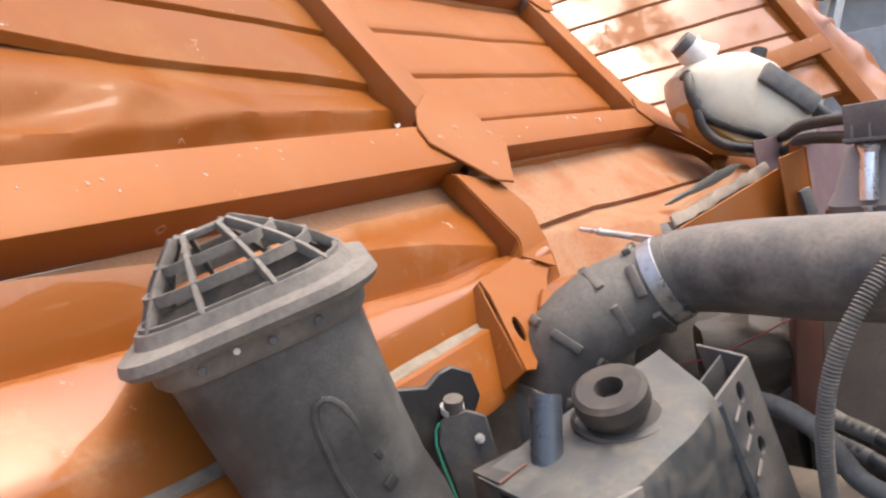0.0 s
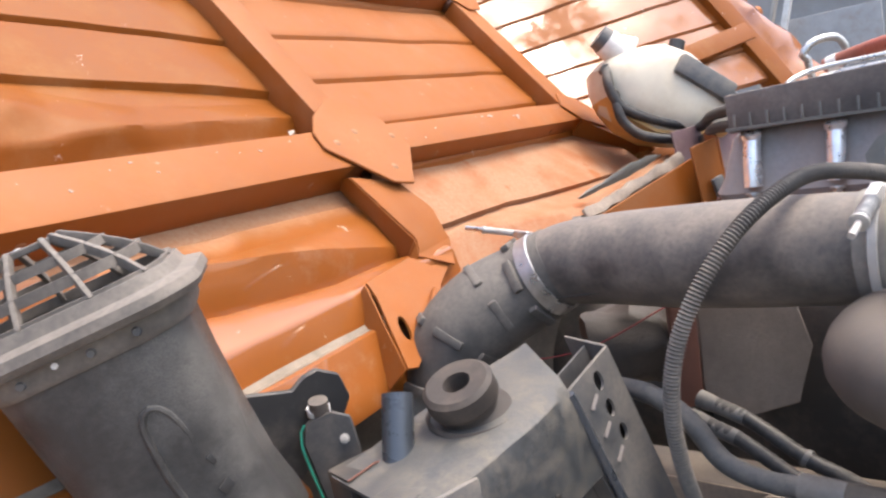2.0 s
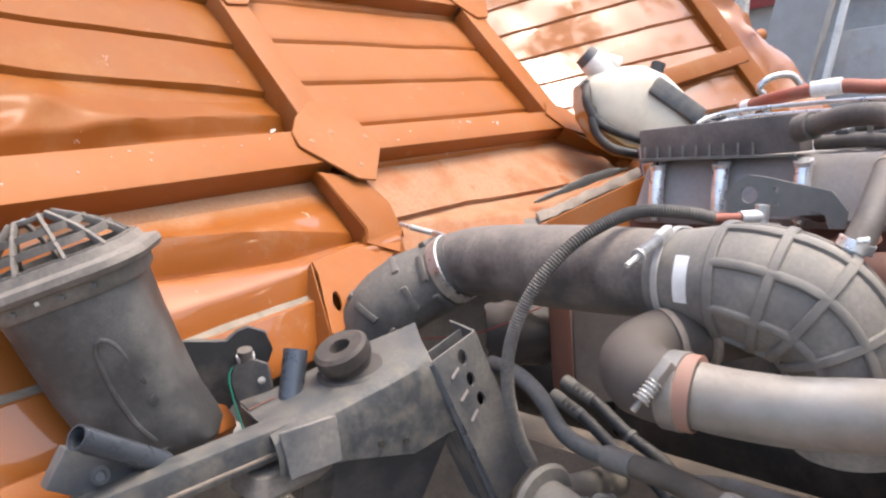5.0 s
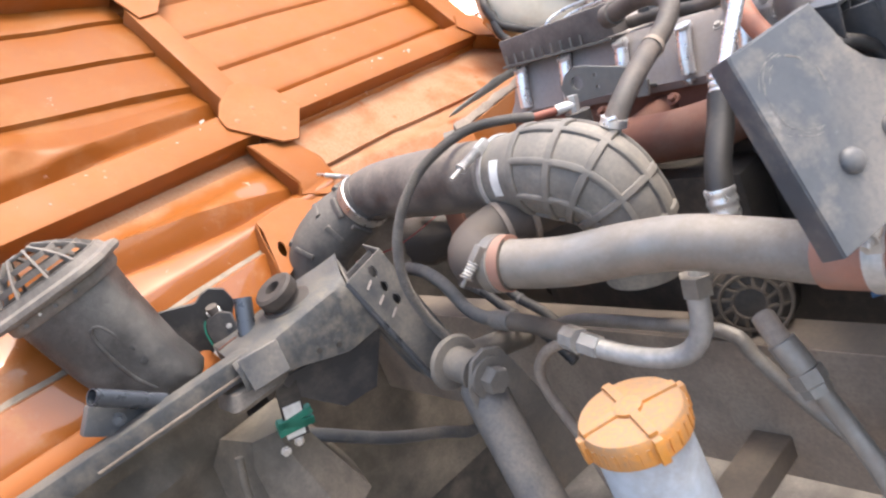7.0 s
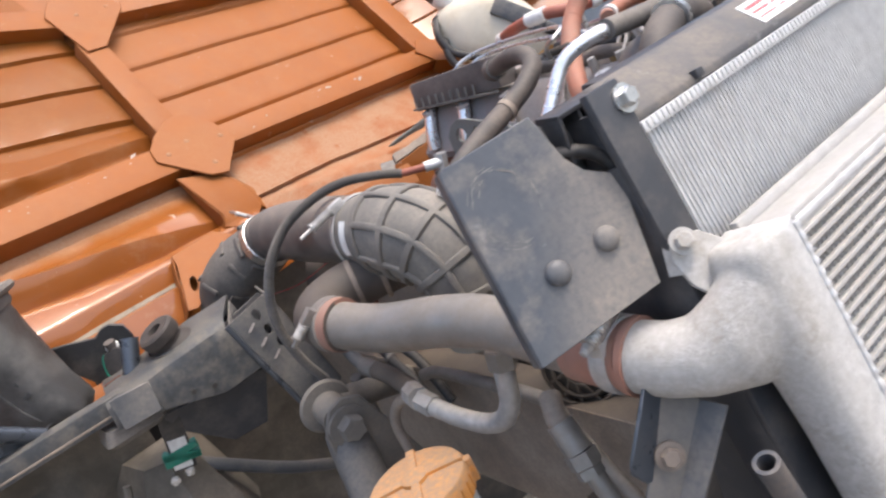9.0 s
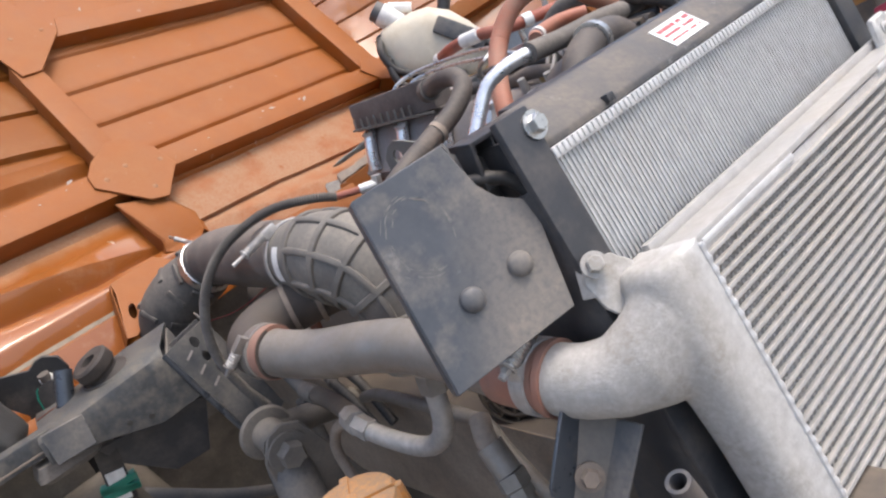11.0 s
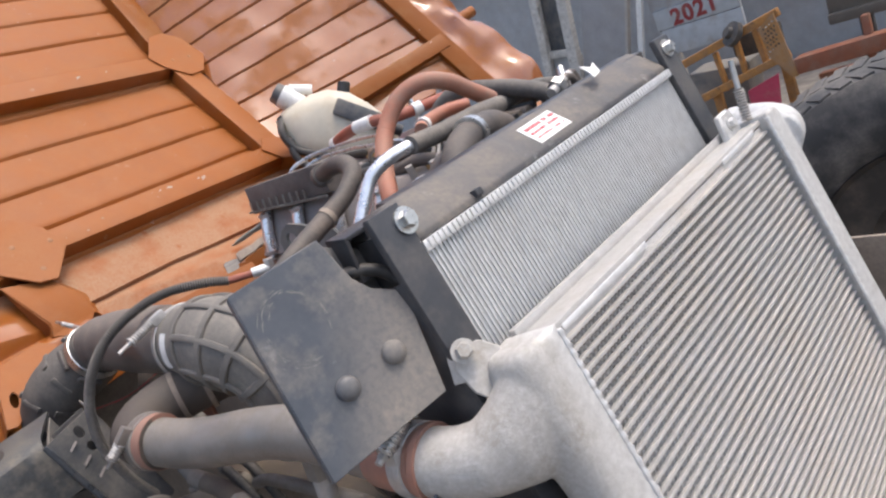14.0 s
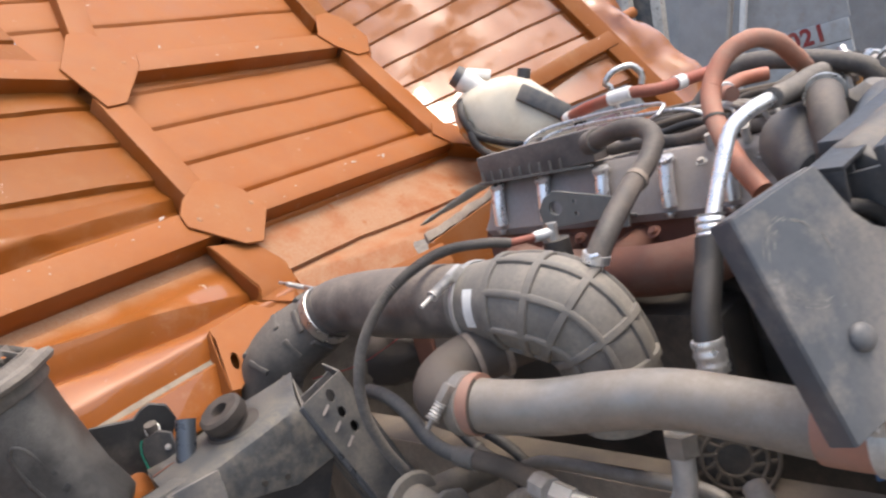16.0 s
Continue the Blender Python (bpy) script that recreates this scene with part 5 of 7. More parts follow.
# ---- engine ----
HANGER_GREY = surface("grey_green_steel", (0.17, 0.172, 0.16), 0.5, metal=0.15, dust=0.4, dust_colour=(0.25, 0.225, 0.195), grain=60)
engine = thing("engine", (1.4, 0.1, 0.5), "grey diesel engine, dusty and oil-stained, with its rocker cover", "engine")
part("block", box((0.42, 0.78, 0.55), Matrix.Translation((1.42, 0.08, 0.82)), 0.02), DARK, engine)
part("cylinder_head", box((0.34, 0.72, 0.12), Matrix.Translation((1.43, 0.07, 1.14)), 0.012), RUST, engine)
cov = [(rounded(0.155, 0.345, 0.03), 1.19, 1.405, 0.075), (rounded(0.16, 0.35, 0.03), 1.205, 1.405, 0.075), (rounded(0.15, 0.34, 0.03), 1.225, 1.405, 0.075), (rounded(0.135, 0.325, 0.03), 1.285, 1.41, 0.075), (rounded(0.12, 0.31, 0.03), 1.30, 1.41, 0.075)]
part("rocker_cover", loft(cov, Matrix()), ENGINE, engine)
for y in (0.355, 0.235, 0.10, -0.03, -0.14):
    bm = tube([(1.262, y, 1.29), (1.247, y, 1.25), (1.240, y, 1.215)], 0.0128, 16)
    lathe([(0.0, 0), (0.0155, 0), (0.0155, 0.008), (0.0, 0.01)], frame_of((1.262, y, 1.288), (-0.2, 0, 1)), 14, bm)
    part("cover_sleeve", bm, BRIGHT, engine, "bright aluminium bolt sleeve")
    part("cover_bolt", bolt((1.236, y, 1.205), (-0.3, 0, -1), 0.012), ZINC, engine)
m = frame_of((1.285, 0.247, 1.331), (-1, 0.0, 0.1), (0, 0.04, 1))
part("loom_cover", box((0.060, 0.285, 0.05), m, 0.004), surface("dull_loom_plastic", (0.075, 0.066, 0.062), 0.6, dust=0.65, dust_colour=(0.235, 0.20, 0.175), grain=60), engine, "dusty black plastic loom cover")
bm = bmesh.new()
for i in range(9):
    slab((1.2505, 0.375 - 0.025 * i, 1.308), (1.2530, 0.375 - 0.025 * i, 1.328), 0.003, 0.004, (-1, 0, 0), 0.0, bm)
slab((1.2505, 0.388, 1.3055), (1.2505, 0.108, 1.3055), 0.004, 0.006, (-1, 0, 0), 0.0, bm)
part("loom_rib", bm, HANGER_GREY, engine, "pale ribs along the loom cover")
# lifting bracket
lm = frame_of((1.165, 0.12, 1.245), (-1, -0.12, 0.1), (0, 0, 1))
lift = [(0.035, 0.04), (0.045, 0.02), (0.042, 0.0), (0.018, -0.095), (-0.01, -0.115), (-0.035, -0.11), (-0.035, -0.09), (-0.015, -0.085), (-0.02, 0.05), (0.015, 0.055)]
part("lifting_bracket", plate(lift, lm, 0.007, 0.0, holes=[ring(0.015, 0.02, 0.013, 16), ring(0.0, -0.02, 0.004, 10), ring(0.022, -0.02, 0.004, 10)]), HANGER_GREY, engine, "grey steel lifting eye plate")
part("stay", slab((1.165, 0.06, 1.235), (1.26, 0.06, 1.2), 0.04, 0.006, (0, 0, 1), 0.002), STEEL, engine)
# exhaust manifold
bm = tube([(1.2, 0.30, 1.145), (1.16, 0.2, 1.14), (1.14, 0.05, 1.142), (1.13, -0.04, 1.146), (1.15, -0.11, 1.15), (1.22, -0.15, 1.15)], 0.042, 22)
for y in (0.22, 0.05, -0.1):
    part("manifold_runner", tube([(1.15, y, 1.145), (1.27, y, 1.15)], 0.032, 18), RUST, engine)
part("exhaust_manifold", bm, RUST, engine, "rust-brown cast exhaust manifold")
for y in (0.13, -0.02, -0.12):
    part("manifold_bolt", bolt((1.19, y, 1.19), (-0.6, 0, 0.8), 0.014), RUST, engine)
# turbo and starter-like masses under the pipes
tb = lathe([(0.0, -0.06), (0.04, -0.055), (0.052, -0.045), (0.054, -0.02), (0.05, 0.0), (0.054, 0.02), (0.047, 0.05), (0.03, 0.06), (0.0, 0.062)], frame_of((0.955, 0.440, 1.065), (0.45, -0.86, 0.12)), 36)
for q in tb.verts:
    q.co += 0.014 * noise.noise_vector(q.co * 26.0) + 0.006 * noise.noise_vector(q.co * 70.0)
FOIL = surface("crumpled_brown_lagging", (0.042, 0.033, 0.027), 0.6, metal=0.0, dust=0.35, dust_colour=(0.10, 0.078, 0.06), grain=60, bump=0.6)
part("turbo_lagging", tb, FOIL, engine, "crumpled dusty lagging round the turbocharger")
part("turbo_flange", slab((0.953, 0.356, 1.135), (0.950, 0.363, 0.985), 0.034, 0.03, (-0.8, -0.6, 0), 0.006), RUST, engine, "rust-red turbo flange")
HEAT = surface("dusty_pressed_steel", (0.15, 0.125, 0.108), 0.55, metal=0.15, dust=0.6, dust_colour=(0.245, 0.205, 0.172), grain=70, bump=0.35)
part("heat_plate", plate3([(0.966, 0.342, 1.125), (1.035, 0.246, 1.118), (1.045, 0.232, 1.04), (1.03, 0.252, 0.965), (0.985, 0.315, 0.955), (0.960, 0.347, 0.985)], 0.005, (-0.8, -0.6, 0), bevel=0.0015), HEAT, engine, "dusty pressed heat plate")
solo("thin_wire", tube([(0.80, 0.52, 1.09), (0.86, 0.44, 1.095), (0.93, 0.36, 1.13)], 0.0012, 6), RED, "thin red wire beside the turbocharger", "wire")

# alternator
alt = thing("alternator", (0.98, -0.22, 0.93), "dark cast alternator with a slotted end frame", "alternator")
am = frame_of((0.955, -0.20, 0.945), (-0.85, -0.5, 0.15), (0, 0, 1))
part("housing", lathe([(0.0, -0.12), (0.05, -0.12), (0.062, -0.10), (0.062, 0.0), (0.05, 0.012), (0.045, 0.014), (0.018, 0.02), (0.0, 0.02)], am, 32), DARK, alt)
bm = bmesh.new()
for k in range(12):
    q = 2 * math.pi * k / 12
    slab(am @ V(0.022 * math.cos(q), 0.022 * math.sin(q), 0.021), am @ V(0.056 * math.cos(q + 0.3), 0.056 * math.sin(q + 0.3), 0.014), 0.005, 0.006, am.to_3x3() @ V(0, 0, 1), 0.001, bm)
for r in (0.024, 0.042, 0.057):
    tube([am @ V(r * math.cos(2 * math.pi * j / 28), r * math.sin(2 * math.pi * j / 28), 0.019 - 0.1 * max(0, r - 0.04)) for j in range(29)], 0.003, 8, bm, step=1.0)
part("slotted_frame", bm, BROWN_DARK, alt)

# ---- hoses and lines over the engine ----
conduit = [(0.985, 0.105, 1.262), (0.955, 0.125, 1.275), (0.90, 0.155, 1.288), (0.845, 0.17, 1.285), (0.79, 0.195, 1.262), (0.75, 0.225, 1.215), (0.728, 0.25, 1.155), (0.722, 0.262, 1.09), (0.736, 0.268, 1.02), (0.76, 0.272, 0.96)]
sense = thing("sensor_cable", (0.8, 0.2, 1.0), "corrugated grey conduit looping over the intake pipe", "cable")
part("conduit", tube(conduit, lambda s: 0.0080 + 0.0010 * math.sin(s * 880), 14, step=0.0008), RUBBER, sense)
part("red_sheath", tube([(0.985, 0.105, 1.262), (1.02, 0.085, 1.256)], 0.0065, 12), RED_SLEEVE, sense)
part("plug", tube([(1.02, 0.085, 1.256), (1.05, 0.068, 1.253)], 0.009, 14), ALU, sense)
part("sensor", tube([(1.045, 0.07, 1.235), (1.05, 0.068, 1.268)], 0.0095, 6), ZINC, sense)
part("sensor_body", tube([(1.045, 0.068, 1.15), (1.05, 0.068, 1.24)], 0.022, 18), RUBBER_BLACK, sense)

silver = thing("refrigerant_pipe", (1.05, -0.24, 1.2), "bright bent aluminium refrigerant pipe with a black hose", "pipe")
part("bent_pipe", tube([(0.985, -0.236, 1.262), (1.010, -0.236, 1.288), (1.040, -0.239, 1.322), (1.066, -0.243, 1.352), (1.082, -0.250, 1.366), (1.112, -0.265, 1.376), (1.16, -0.276, 1.377), (1.22, -0.275, 1.372)], 0.0102, 18), BRIGHT, silver)
part("lagging", tube([(1.14, -0.278, 1.378), (1.22, -0.275, 1.372), (1.32, -0.262, 1.368), (1.40, -0.25, 1.36)], 0.0145, 16), PLASTIC_DUSTY, silver, "grey insulated section")
part("crimp", tube([(0.975, -0.236, 1.24), (0.99, -0.234, 1.275)], lambda s: 0.0185 + 0.0015 * math.sin(s * 26), 16, step=0.003), BRIGHT, silver)
part("black_hose", tube([(0.968, -0.237, 1.25), (0.945, -0.24, 1.22), (0.905, -0.245, 1.18), (0.885, -0.25, 1.15), (0.88, -0.252, 1.13)], 0.0175, 18), RUBBER_BLACK, silver)
part("lower_crimp", tube([(0.883, -0.25, 1.155), (0.876, -0.253, 1.115)], lambda s: 0.0195 + 0.001 * math.sin(s * 18), 14, step=0.004), BRIGHT, silver)
part("lower_pipe", tube([(0.876, -0.253, 1.12), (0.840, -0.240, 1.085), (0.812, -0.227, 1.058), (0.806, -0.224, 1.025), (0.802, -0.219, 0.992), (0.796, -0.200, 0.963), (0.788, -0.165, 0.950), (0.780, -0.11, 0.953), (0.772, -0.065, 0.966), (0.768, -0.04, 0.976)], 0.0145, 18), ZINC_DUSTY, silver)
part("hexagon_nut", lathe([(0.0, -0.014), (0.021, -0.014), (0.021, 0.014), (0.0, 0.014)], frame_of((0.811, -0.226, 1.056), (0.1, -0.05, 0.95)), 6), PIPE, silver)

orange_hose = thing("sleeved_hose", (1.15, -0.2, 1.3), "orange ribbed sleeve looping up over the engine", "hose")
part("sleeve", tube([(1.085, -0.262, 1.27), (1.11, -0.225, 1.31), (1.165, -0.182, 1.36), (1.21, -0.165, 1.40), (1.25, -0.178, 1.436), (1.285, -0.205, 1.447), (1.33, -0.22, 1.43), (1.37, -0.225, 1.40), (1.42, -0.22, 1.37)], lambda s: 0.0143 + 0.0005 * math.sin(s * 420), 18, step=0.003), ORANGE_HOSE, orange_hose)
part("cable_tie", lathe([(0.0147, -0.002), (0.0162, -0.002), (0.0162, 0.002), (0.0147, 0.002)], frame_of((1.165, -0.182, 1.36), (0.45, 0.2, 0.5)), 18), RUBBER_BLACK, orange_hose)
red = thing("red_cable_loom", (1.45, 0.2, 1.33), "red sleeved cable loom with white tags", "cable")
redp = [(1.47, 0.30, 1.365), (1.455, 0.235, 1.38), (1.43, 0.16, 1.39), (1.43, 0.10, 1.393), (1.46, 0.06, 1.385), (1.53, 0.03, 1.382), (1.60, 0.0, 1.38)]
part("sleeve", tube(redp, lambda s_: 0.0118 + 0.0006 * math.sin(s_ * 320), 16, step=0.003), RED_SLEEVE, red)
for p, d, h in (((1.425, 0.125, 1.393), (0.1, -1, 0.05), 0.024), ((1.466, 0.285, 1.368), (0.15, 1, -0.2), 0.008), ((1.50, 0.04, 1.383), (1, -0.4, 0), 0.010)):
    part("white_tag", lathe([(0.0125, -h), (0.0142, -h), (0.0142, h), (0.0125, h)], frame_of(p, d), 18), WHITE, red, "white tag")
part("side_sleeve", tube([(1.30, -0.15, 1.37), (1.34, -0.12, 1.372), (1.40, -0.12, 1.375), (1.44, -0.15, 1.37)], 0.012, 14), ORANGE_HOSE, red)
part("white_tag", lathe([(0.0125, -0.008), (0.0142, -0.008), (0.0142, 0.008), (0.0125, 0.008)], frame_of((1.33, -0.128, 1.372), (0.8, 0.4, 0)), 16), WHITE, red, "white tag")
injector = thing("injector_line", (1.4, 0.1, 1.28), "thin bright steel fuel line over the rocker cover", "fuel line")
part("line", tube([(1.34, 0.33, 1.30), (1.345, 0.325, 1.35), (1.385, 0.295, 1.366), (1.40, 0.20, 1.37), (1.385, 0.10, 1.372), (1.36, 0.02, 1.372), (1.335, -0.01, 1.37), (1.31, -0.01, 1.36), (1.315, 0.02, 1.345), (1.34, 0.03, 1.30)], 0.0042, 10), ZINC, injector)
part("line", tube([(1.36, 0.30, 1.30), (1.365, 0.295, 1.345), (1.39, 0.26, 1.356), (1.385, 0.16, 1.358), (1.36, 0.06, 1.358), (1.35, -0.05, 1.35), (1.36, -0.1, 1.30)], 0.0042, 10), ZINC, injector)
solo("lifting_hook", tube([(1.735, 0.46, 0.86), (1.88, 0.46, 0.88), (1.915, 0.46, 1.0), (1.915, 0.46, 1.33), (1.905, 0.47, 1.375), (1.925, 0.45, 1.40), (1.96, 0.415, 1.40), (1.975, 0.40, 1.37), (1.97, 0.405, 1.345)], 0.0085, 12), ZINC, "bright bent steel lifting hook", "hook")

wires = thing("wiring_loom", (1.40, 0.05, 1.30), "dusty brown wiring loom lying over the rocker cover", "cable")
rng = random.Random(3)
for k in range(9):
    x0 = 1.315 + 0.026 * k
    pts = [(x0 + rng.uniform(-0.012, 0.012), 0.10 - 0.07 * j, 1.312 + 0.008 * (k % 3) + rng.uniform(-0.004, 0.01)) for j in range(6)]
    part("cable_run", tube(pts, 0.0075 + 0.004 * (k % 3 == 0), 12), (HOSE_BROWN, RUBBER_BLACK, BROWN_DARK)[k % 3], wires)
for k in range(7):
    at = (1.32 + 0.03 * k, 0.06 - 0.045 * (k * 3 % 7), 1.325)
    part("connector", box((0.028, 0.02, 0.02), Matrix.Translation(at) @ Matrix.Rotation(0.5 * k, 4, "Z"), 0.003), (STEEL, HOSE_BROWN)[k % 2], wires, "dusty cable connector")
# clutter between the rocker cover and the radiator
thermo = thing("thermostat_housing", (1.3, -0.3, 1.2), "dusty dark coolant housing with clamped rubber hoses", "housing")
part("housing", lathe([(0.0, -0.09), (0.04, -0.09), (0.052, -0.07), (0.052, 0.03), (0.045, 0.05), (0.0, 0.06)], frame_of((1.22, -0.27, 1.285), (0.75, 0.55, 0.25)), 26), STEEL, thermo)
part("outlet_hose", tube([(1.10, -0.36, 1.24), (1.13, -0.345, 1.30), (1.17, -0.33, 1.34), (1.235, -0.308, 1.352), (1.32, -0.28, 1.345), (1.40, -0.24, 1.32)], 0.024, 20), HOSE_BROWN, thermo, "thick dusty hose")
bm = tube([(1.10, -0.36, 1.24), (1.128, -0.346, 1.297)], 0.026, 20)
part("hose_end", bm, RUBBER_BLACK, thermo)
part("band", lathe([(0.0262, -0.008), (0.0285, -0.008), (0.0285, 0.008), (0.0262, 0.008)], frame_of((1.238, -0.307, 1.353), (0.9, 0.3, 0.0)), 26), ZINC, thermo, "bright clamp band")
solo("heater_hose", tube([(1.46, 0.0, 1.33), (1.475, -0.06, 1.38), (1.484, -0.11, 1.39), (1.49, -0.18, 1.376), (1.495, -0.235, 1.36), (1.50, -0.29, 1.33), (1.49, -0.33, 1.26)], 0.0165, 16), RUBBER, "dusty rubber heater hose over the engine front", "hose")
solo("vent_hose", tube([(1.40, -0.12, 1.30), (1.44, -0.17, 1.34), (1.50, -0.2, 1.35), (1.58, -0.22, 1.345), (1.66, -0.25, 1.30)], 0.014, 14), RUBBER, "dusty rubber vent hose", "hose")
solo("stay_rod", tube([(1.655, -0.215, 1.305), (1.70, -0.185, 1.35)], 0.008, 12), ZINC, "bright threaded stay rod end", "rod")
part("fan_cowl", tube([(1.02, -0.36, 1.0), (1.05, -0.37, 1.25), (1.25, -0.37, 1.33), (1.45, -0.37, 1.28)], 0.02, 14), BLACK_PLATE, shroud)
for k, (x, y, z, r) in enumerate(((1.35, -0.33, 1.29, 0.045), (1.46, -0.36, 1.30, 0.04), (1.56, -0.32, 1.28, 0.05), (1.12, -0.30, 1.22, 0.05))):
    part("front_casting", lathe([(0.0, -r), (r * 0.8, -r), (r, -r * 0.6), (r, r * 0.5), (r * 0.6, r), (0.0, r)], frame_of((x, y, z), (0.3 * math.sin(k * 2.0), -0.5, 1)), 20), DARK if k % 2 else STEEL, engine)
BRASS = surface("dull_brass", (0.34, 0.22, 0.09), 0.45, metal=0.5, dust=0.5, dust_colour=(0.26, 0.2, 0.14), grain=60)
FUEL_GREY = surface("blue_grey_casting", (0.10, 0.115, 0.125), 0.45, dust=0.4, dust_colour=(0.22, 0.19, 0.16), grain=90, bump=0.25, up=0.2)
pump = thing("fuel_pump", (1.32, -0.15, 1.18), "blue-grey cast fuel pump with pipe unions", "pump")
part("pump_body", loft([(rounded(0.07, 0.085, 0.03), 1.20, 1.335, -0.165), (rounded(0.075, 0.09, 0.03), 1.24, 1.335, -0.165), (rounded(0.06, 0.075, 0.03), 1.285, 1.335, -0.165), (rounded(0.035, 0.05, 0.02), 1.30, 1.335, -0.165)], Matrix()), FUEL_GREY, pump)
for k in range(5):
    q = V(1.285 + 0.02 * (k % 2), -0.225 + 0.03 * k, 1.292 - 0.008 * (k % 2))
    part("union", tube([q, q + V(-0.004, 0.0, 0.026)], 0.0075, 6), BRASS if k % 2 else ZINC_DUSTY, pump)
    part("pump_bolt", bolt(q + V(-0.03, 0.008, -0.012), (-0.4, 0, 0.9), 0.011), ZINC_DUSTY, pump)
for k in range(4):
    solo("fuel_line", tube([(1.29 + 0.02 * (k % 2), -0.225 + 0.03 * k, 1.31), (1.29 + 0.018 * k, -0.215 + 0.03 * k, 1.338), (1.34 + 0.015 * k, -0.16 + 0.035 * k, 1.345), (1.42 + 0.01 * k, -0.08 + 0.04 * k, 1.335), (1.46, -0.02 + 0.04 * k, 1.29)], 0.0042, 8), ZINC_DUSTY, "thin dusty steel fuel line from the pump", "fuel line", "pump fuel lines")
valve = thing("brass_fitting", (1.457, -0.005, 1.28), "dull brass union on the rocker cover", "fitting")
part("stem", tube([(1.457, -0.005, 1.29), (1.455, -0.004, 1.345)], 0.009, 14), BRASS, valve)
part("hexagon", lathe([(0.0, -0.009), (0.015, -0.009), (0.015, 0.009), (0.0, 0.009)], frame_of((1.456, -0.004, 1.325), (0, 0, 1)), 6), BRASS, valve)
for k, (x, y, z, d) in enumerate(((1.46, -0.33, 1.352, 0.0), (1.55, -0.28, 1.34, 0.5), (1.62, -0.20, 1.325, 0.9), (1.70, -0.19, 1.325, 0.2))):
    lug = thing("pipe_union", (x, y, z - 0.03), "small plated pipe union among the engine lines", "fitting", "pipe unions")
    ax_ = V(math.cos(d), math.sin(d), 0.25)
    part("body", tube([V(x, y, z) - ax_ * 0.022, V(x, y, z) + ax_ * 0.022], 0.010, 12), ZINC_DUSTY, lug)
    part("nut", lathe([(0.0, -0.008), (0.016, -0.008), (0.016, 0.008), (0.0, 0.008)], frame_of((x, y, z), ax_), 6), ZINC, lug)
    part("pipe", tube([V(x, y, z) + ax_ * 0.02, V(x, y, z) + ax_ * 0.05 + V(0, 0, -0.01), V(x, y, z) + ax_ * 0.07 + V(0, 0, -0.07)], 0.007, 10), HOSE_BROWN, lug)

# ---- cab mount arm, bar and bushing ----
arm = thing("cab_mount_arm", (0.6, 0.38, 0.95), "dusty black steel cab mount arm with a rubber bush", "bracket")
web = [V(q) for q in ((0.505, 0.336, 1.063), (0.555, 0.332, 1.046), (0.604, 0.328, 1.030), (0.678, 0.318, 1.026), (0.664, 0.328, 1.129), (0.59, 0.331, 1.128), (0.512, 0.336, 1.121))]
stations = [[V(q) for q in row] for row in (
    ((0.430, 0.352, 1.070), (0.430, 0.349, 1.094), (0.431, 0.353, 1.106), (0.434, 0.364, 1.111), (0.445, 0.41, 1.113), (0.455, 0.475, 1.115)),
    ((0.512, 0.336, 1.060), (0.512, 0.333, 1.106), (0.514, 0.337, 1.119), (0.519, 0.350, 1.125), (0.532, 0.40, 1.129), (0.550, 0.455, 1.132)),
    ((0.604, 0.330, 1.030), (0.592, 0.329, 1.112), (0.594, 0.333, 1.127), (0.600, 0.347, 1.135), (0.616, 0.39, 1.141), (0.632, 0.438, 1.146)),
    ((0.687, 0.333, 1.030), (0.660, 0.338, 1.112), (0.661, 0.342, 1.128), (0.668, 0.354, 1.138), (0.692, 0.39, 1.146), (0.715, 0.426, 1.152)))]
bm = bmesh.new()
rows_ = []
for k in range(13):
    s = k / 12 * 3
    i = min(2, int(s))
    rows_.append([bm.verts.new(a_.lerp(b_, s - i) + 0.0012 * noise.noise_vector(a_.lerp(b_, s - i) * 25.0)) for a_, b_ in zip(stations[i], stations[i + 1])])
for r0, r1 in zip(rows_, rows_[1:]):
    for j in range(5):
        bm.faces.new((r0[j], r0[j + 1], r1[j + 1], r1[j]))
thicken(bm, 0.005)
bmesh.ops.recalc_face_normals(bm, faces=bm.faces)
part("arm_shell", bm, DECK, arm, "dusty folded shell, blue-black where rubbed")
# dark discs on the shell; their colour stands for the shade inside bolt holes
for q in ((0.557, 0.3255, 1.063), (0.592, 0.3225, 1.052)):
    part("bolt_hole", lathe([(0.0, 0.0), (0.0048, 0.0), (0.0048, 0.0012), (0.0, 0.0012)], frame_of(q, (-0.05, -1, 0)), 14), DARK, arm, "small dark disc coloured as a shaded hole")
part("back_web", plate3([q + V(0.03, 0.10, 0.015) for q in web], 0.005, (0, 1, 0)), STEEL, arm)
part("end_web", plate3([(0.664, 0.346, 1.124), (0.713, 0.424, 1.147), (0.73, 0.42, 1.02), (0.687, 0.338, 1.03)], 0.004, (1, -0.4, 0)), STEEL, arm)
part("under_plate", plate3([(0.50, 0.40, 1.03), (0.70, 0.37, 1.02), (0.665, 0.41, 0.90), (0.60, 0.43, 0.90), (0.53, 0.43, 0.98)], 0.005, (0, -1, 0)), BLACK_PLATE, arm)
bush_at = Vector((0.583, 0.398, 1.122))
bax_ = (-0.36, -0.08, 1)
RUB = surface("brown_rubber", (0.042, 0.034, 0.029), 0.7, dust=0.3, dust_colour=(0.16, 0.12, 0.09), grain=80)
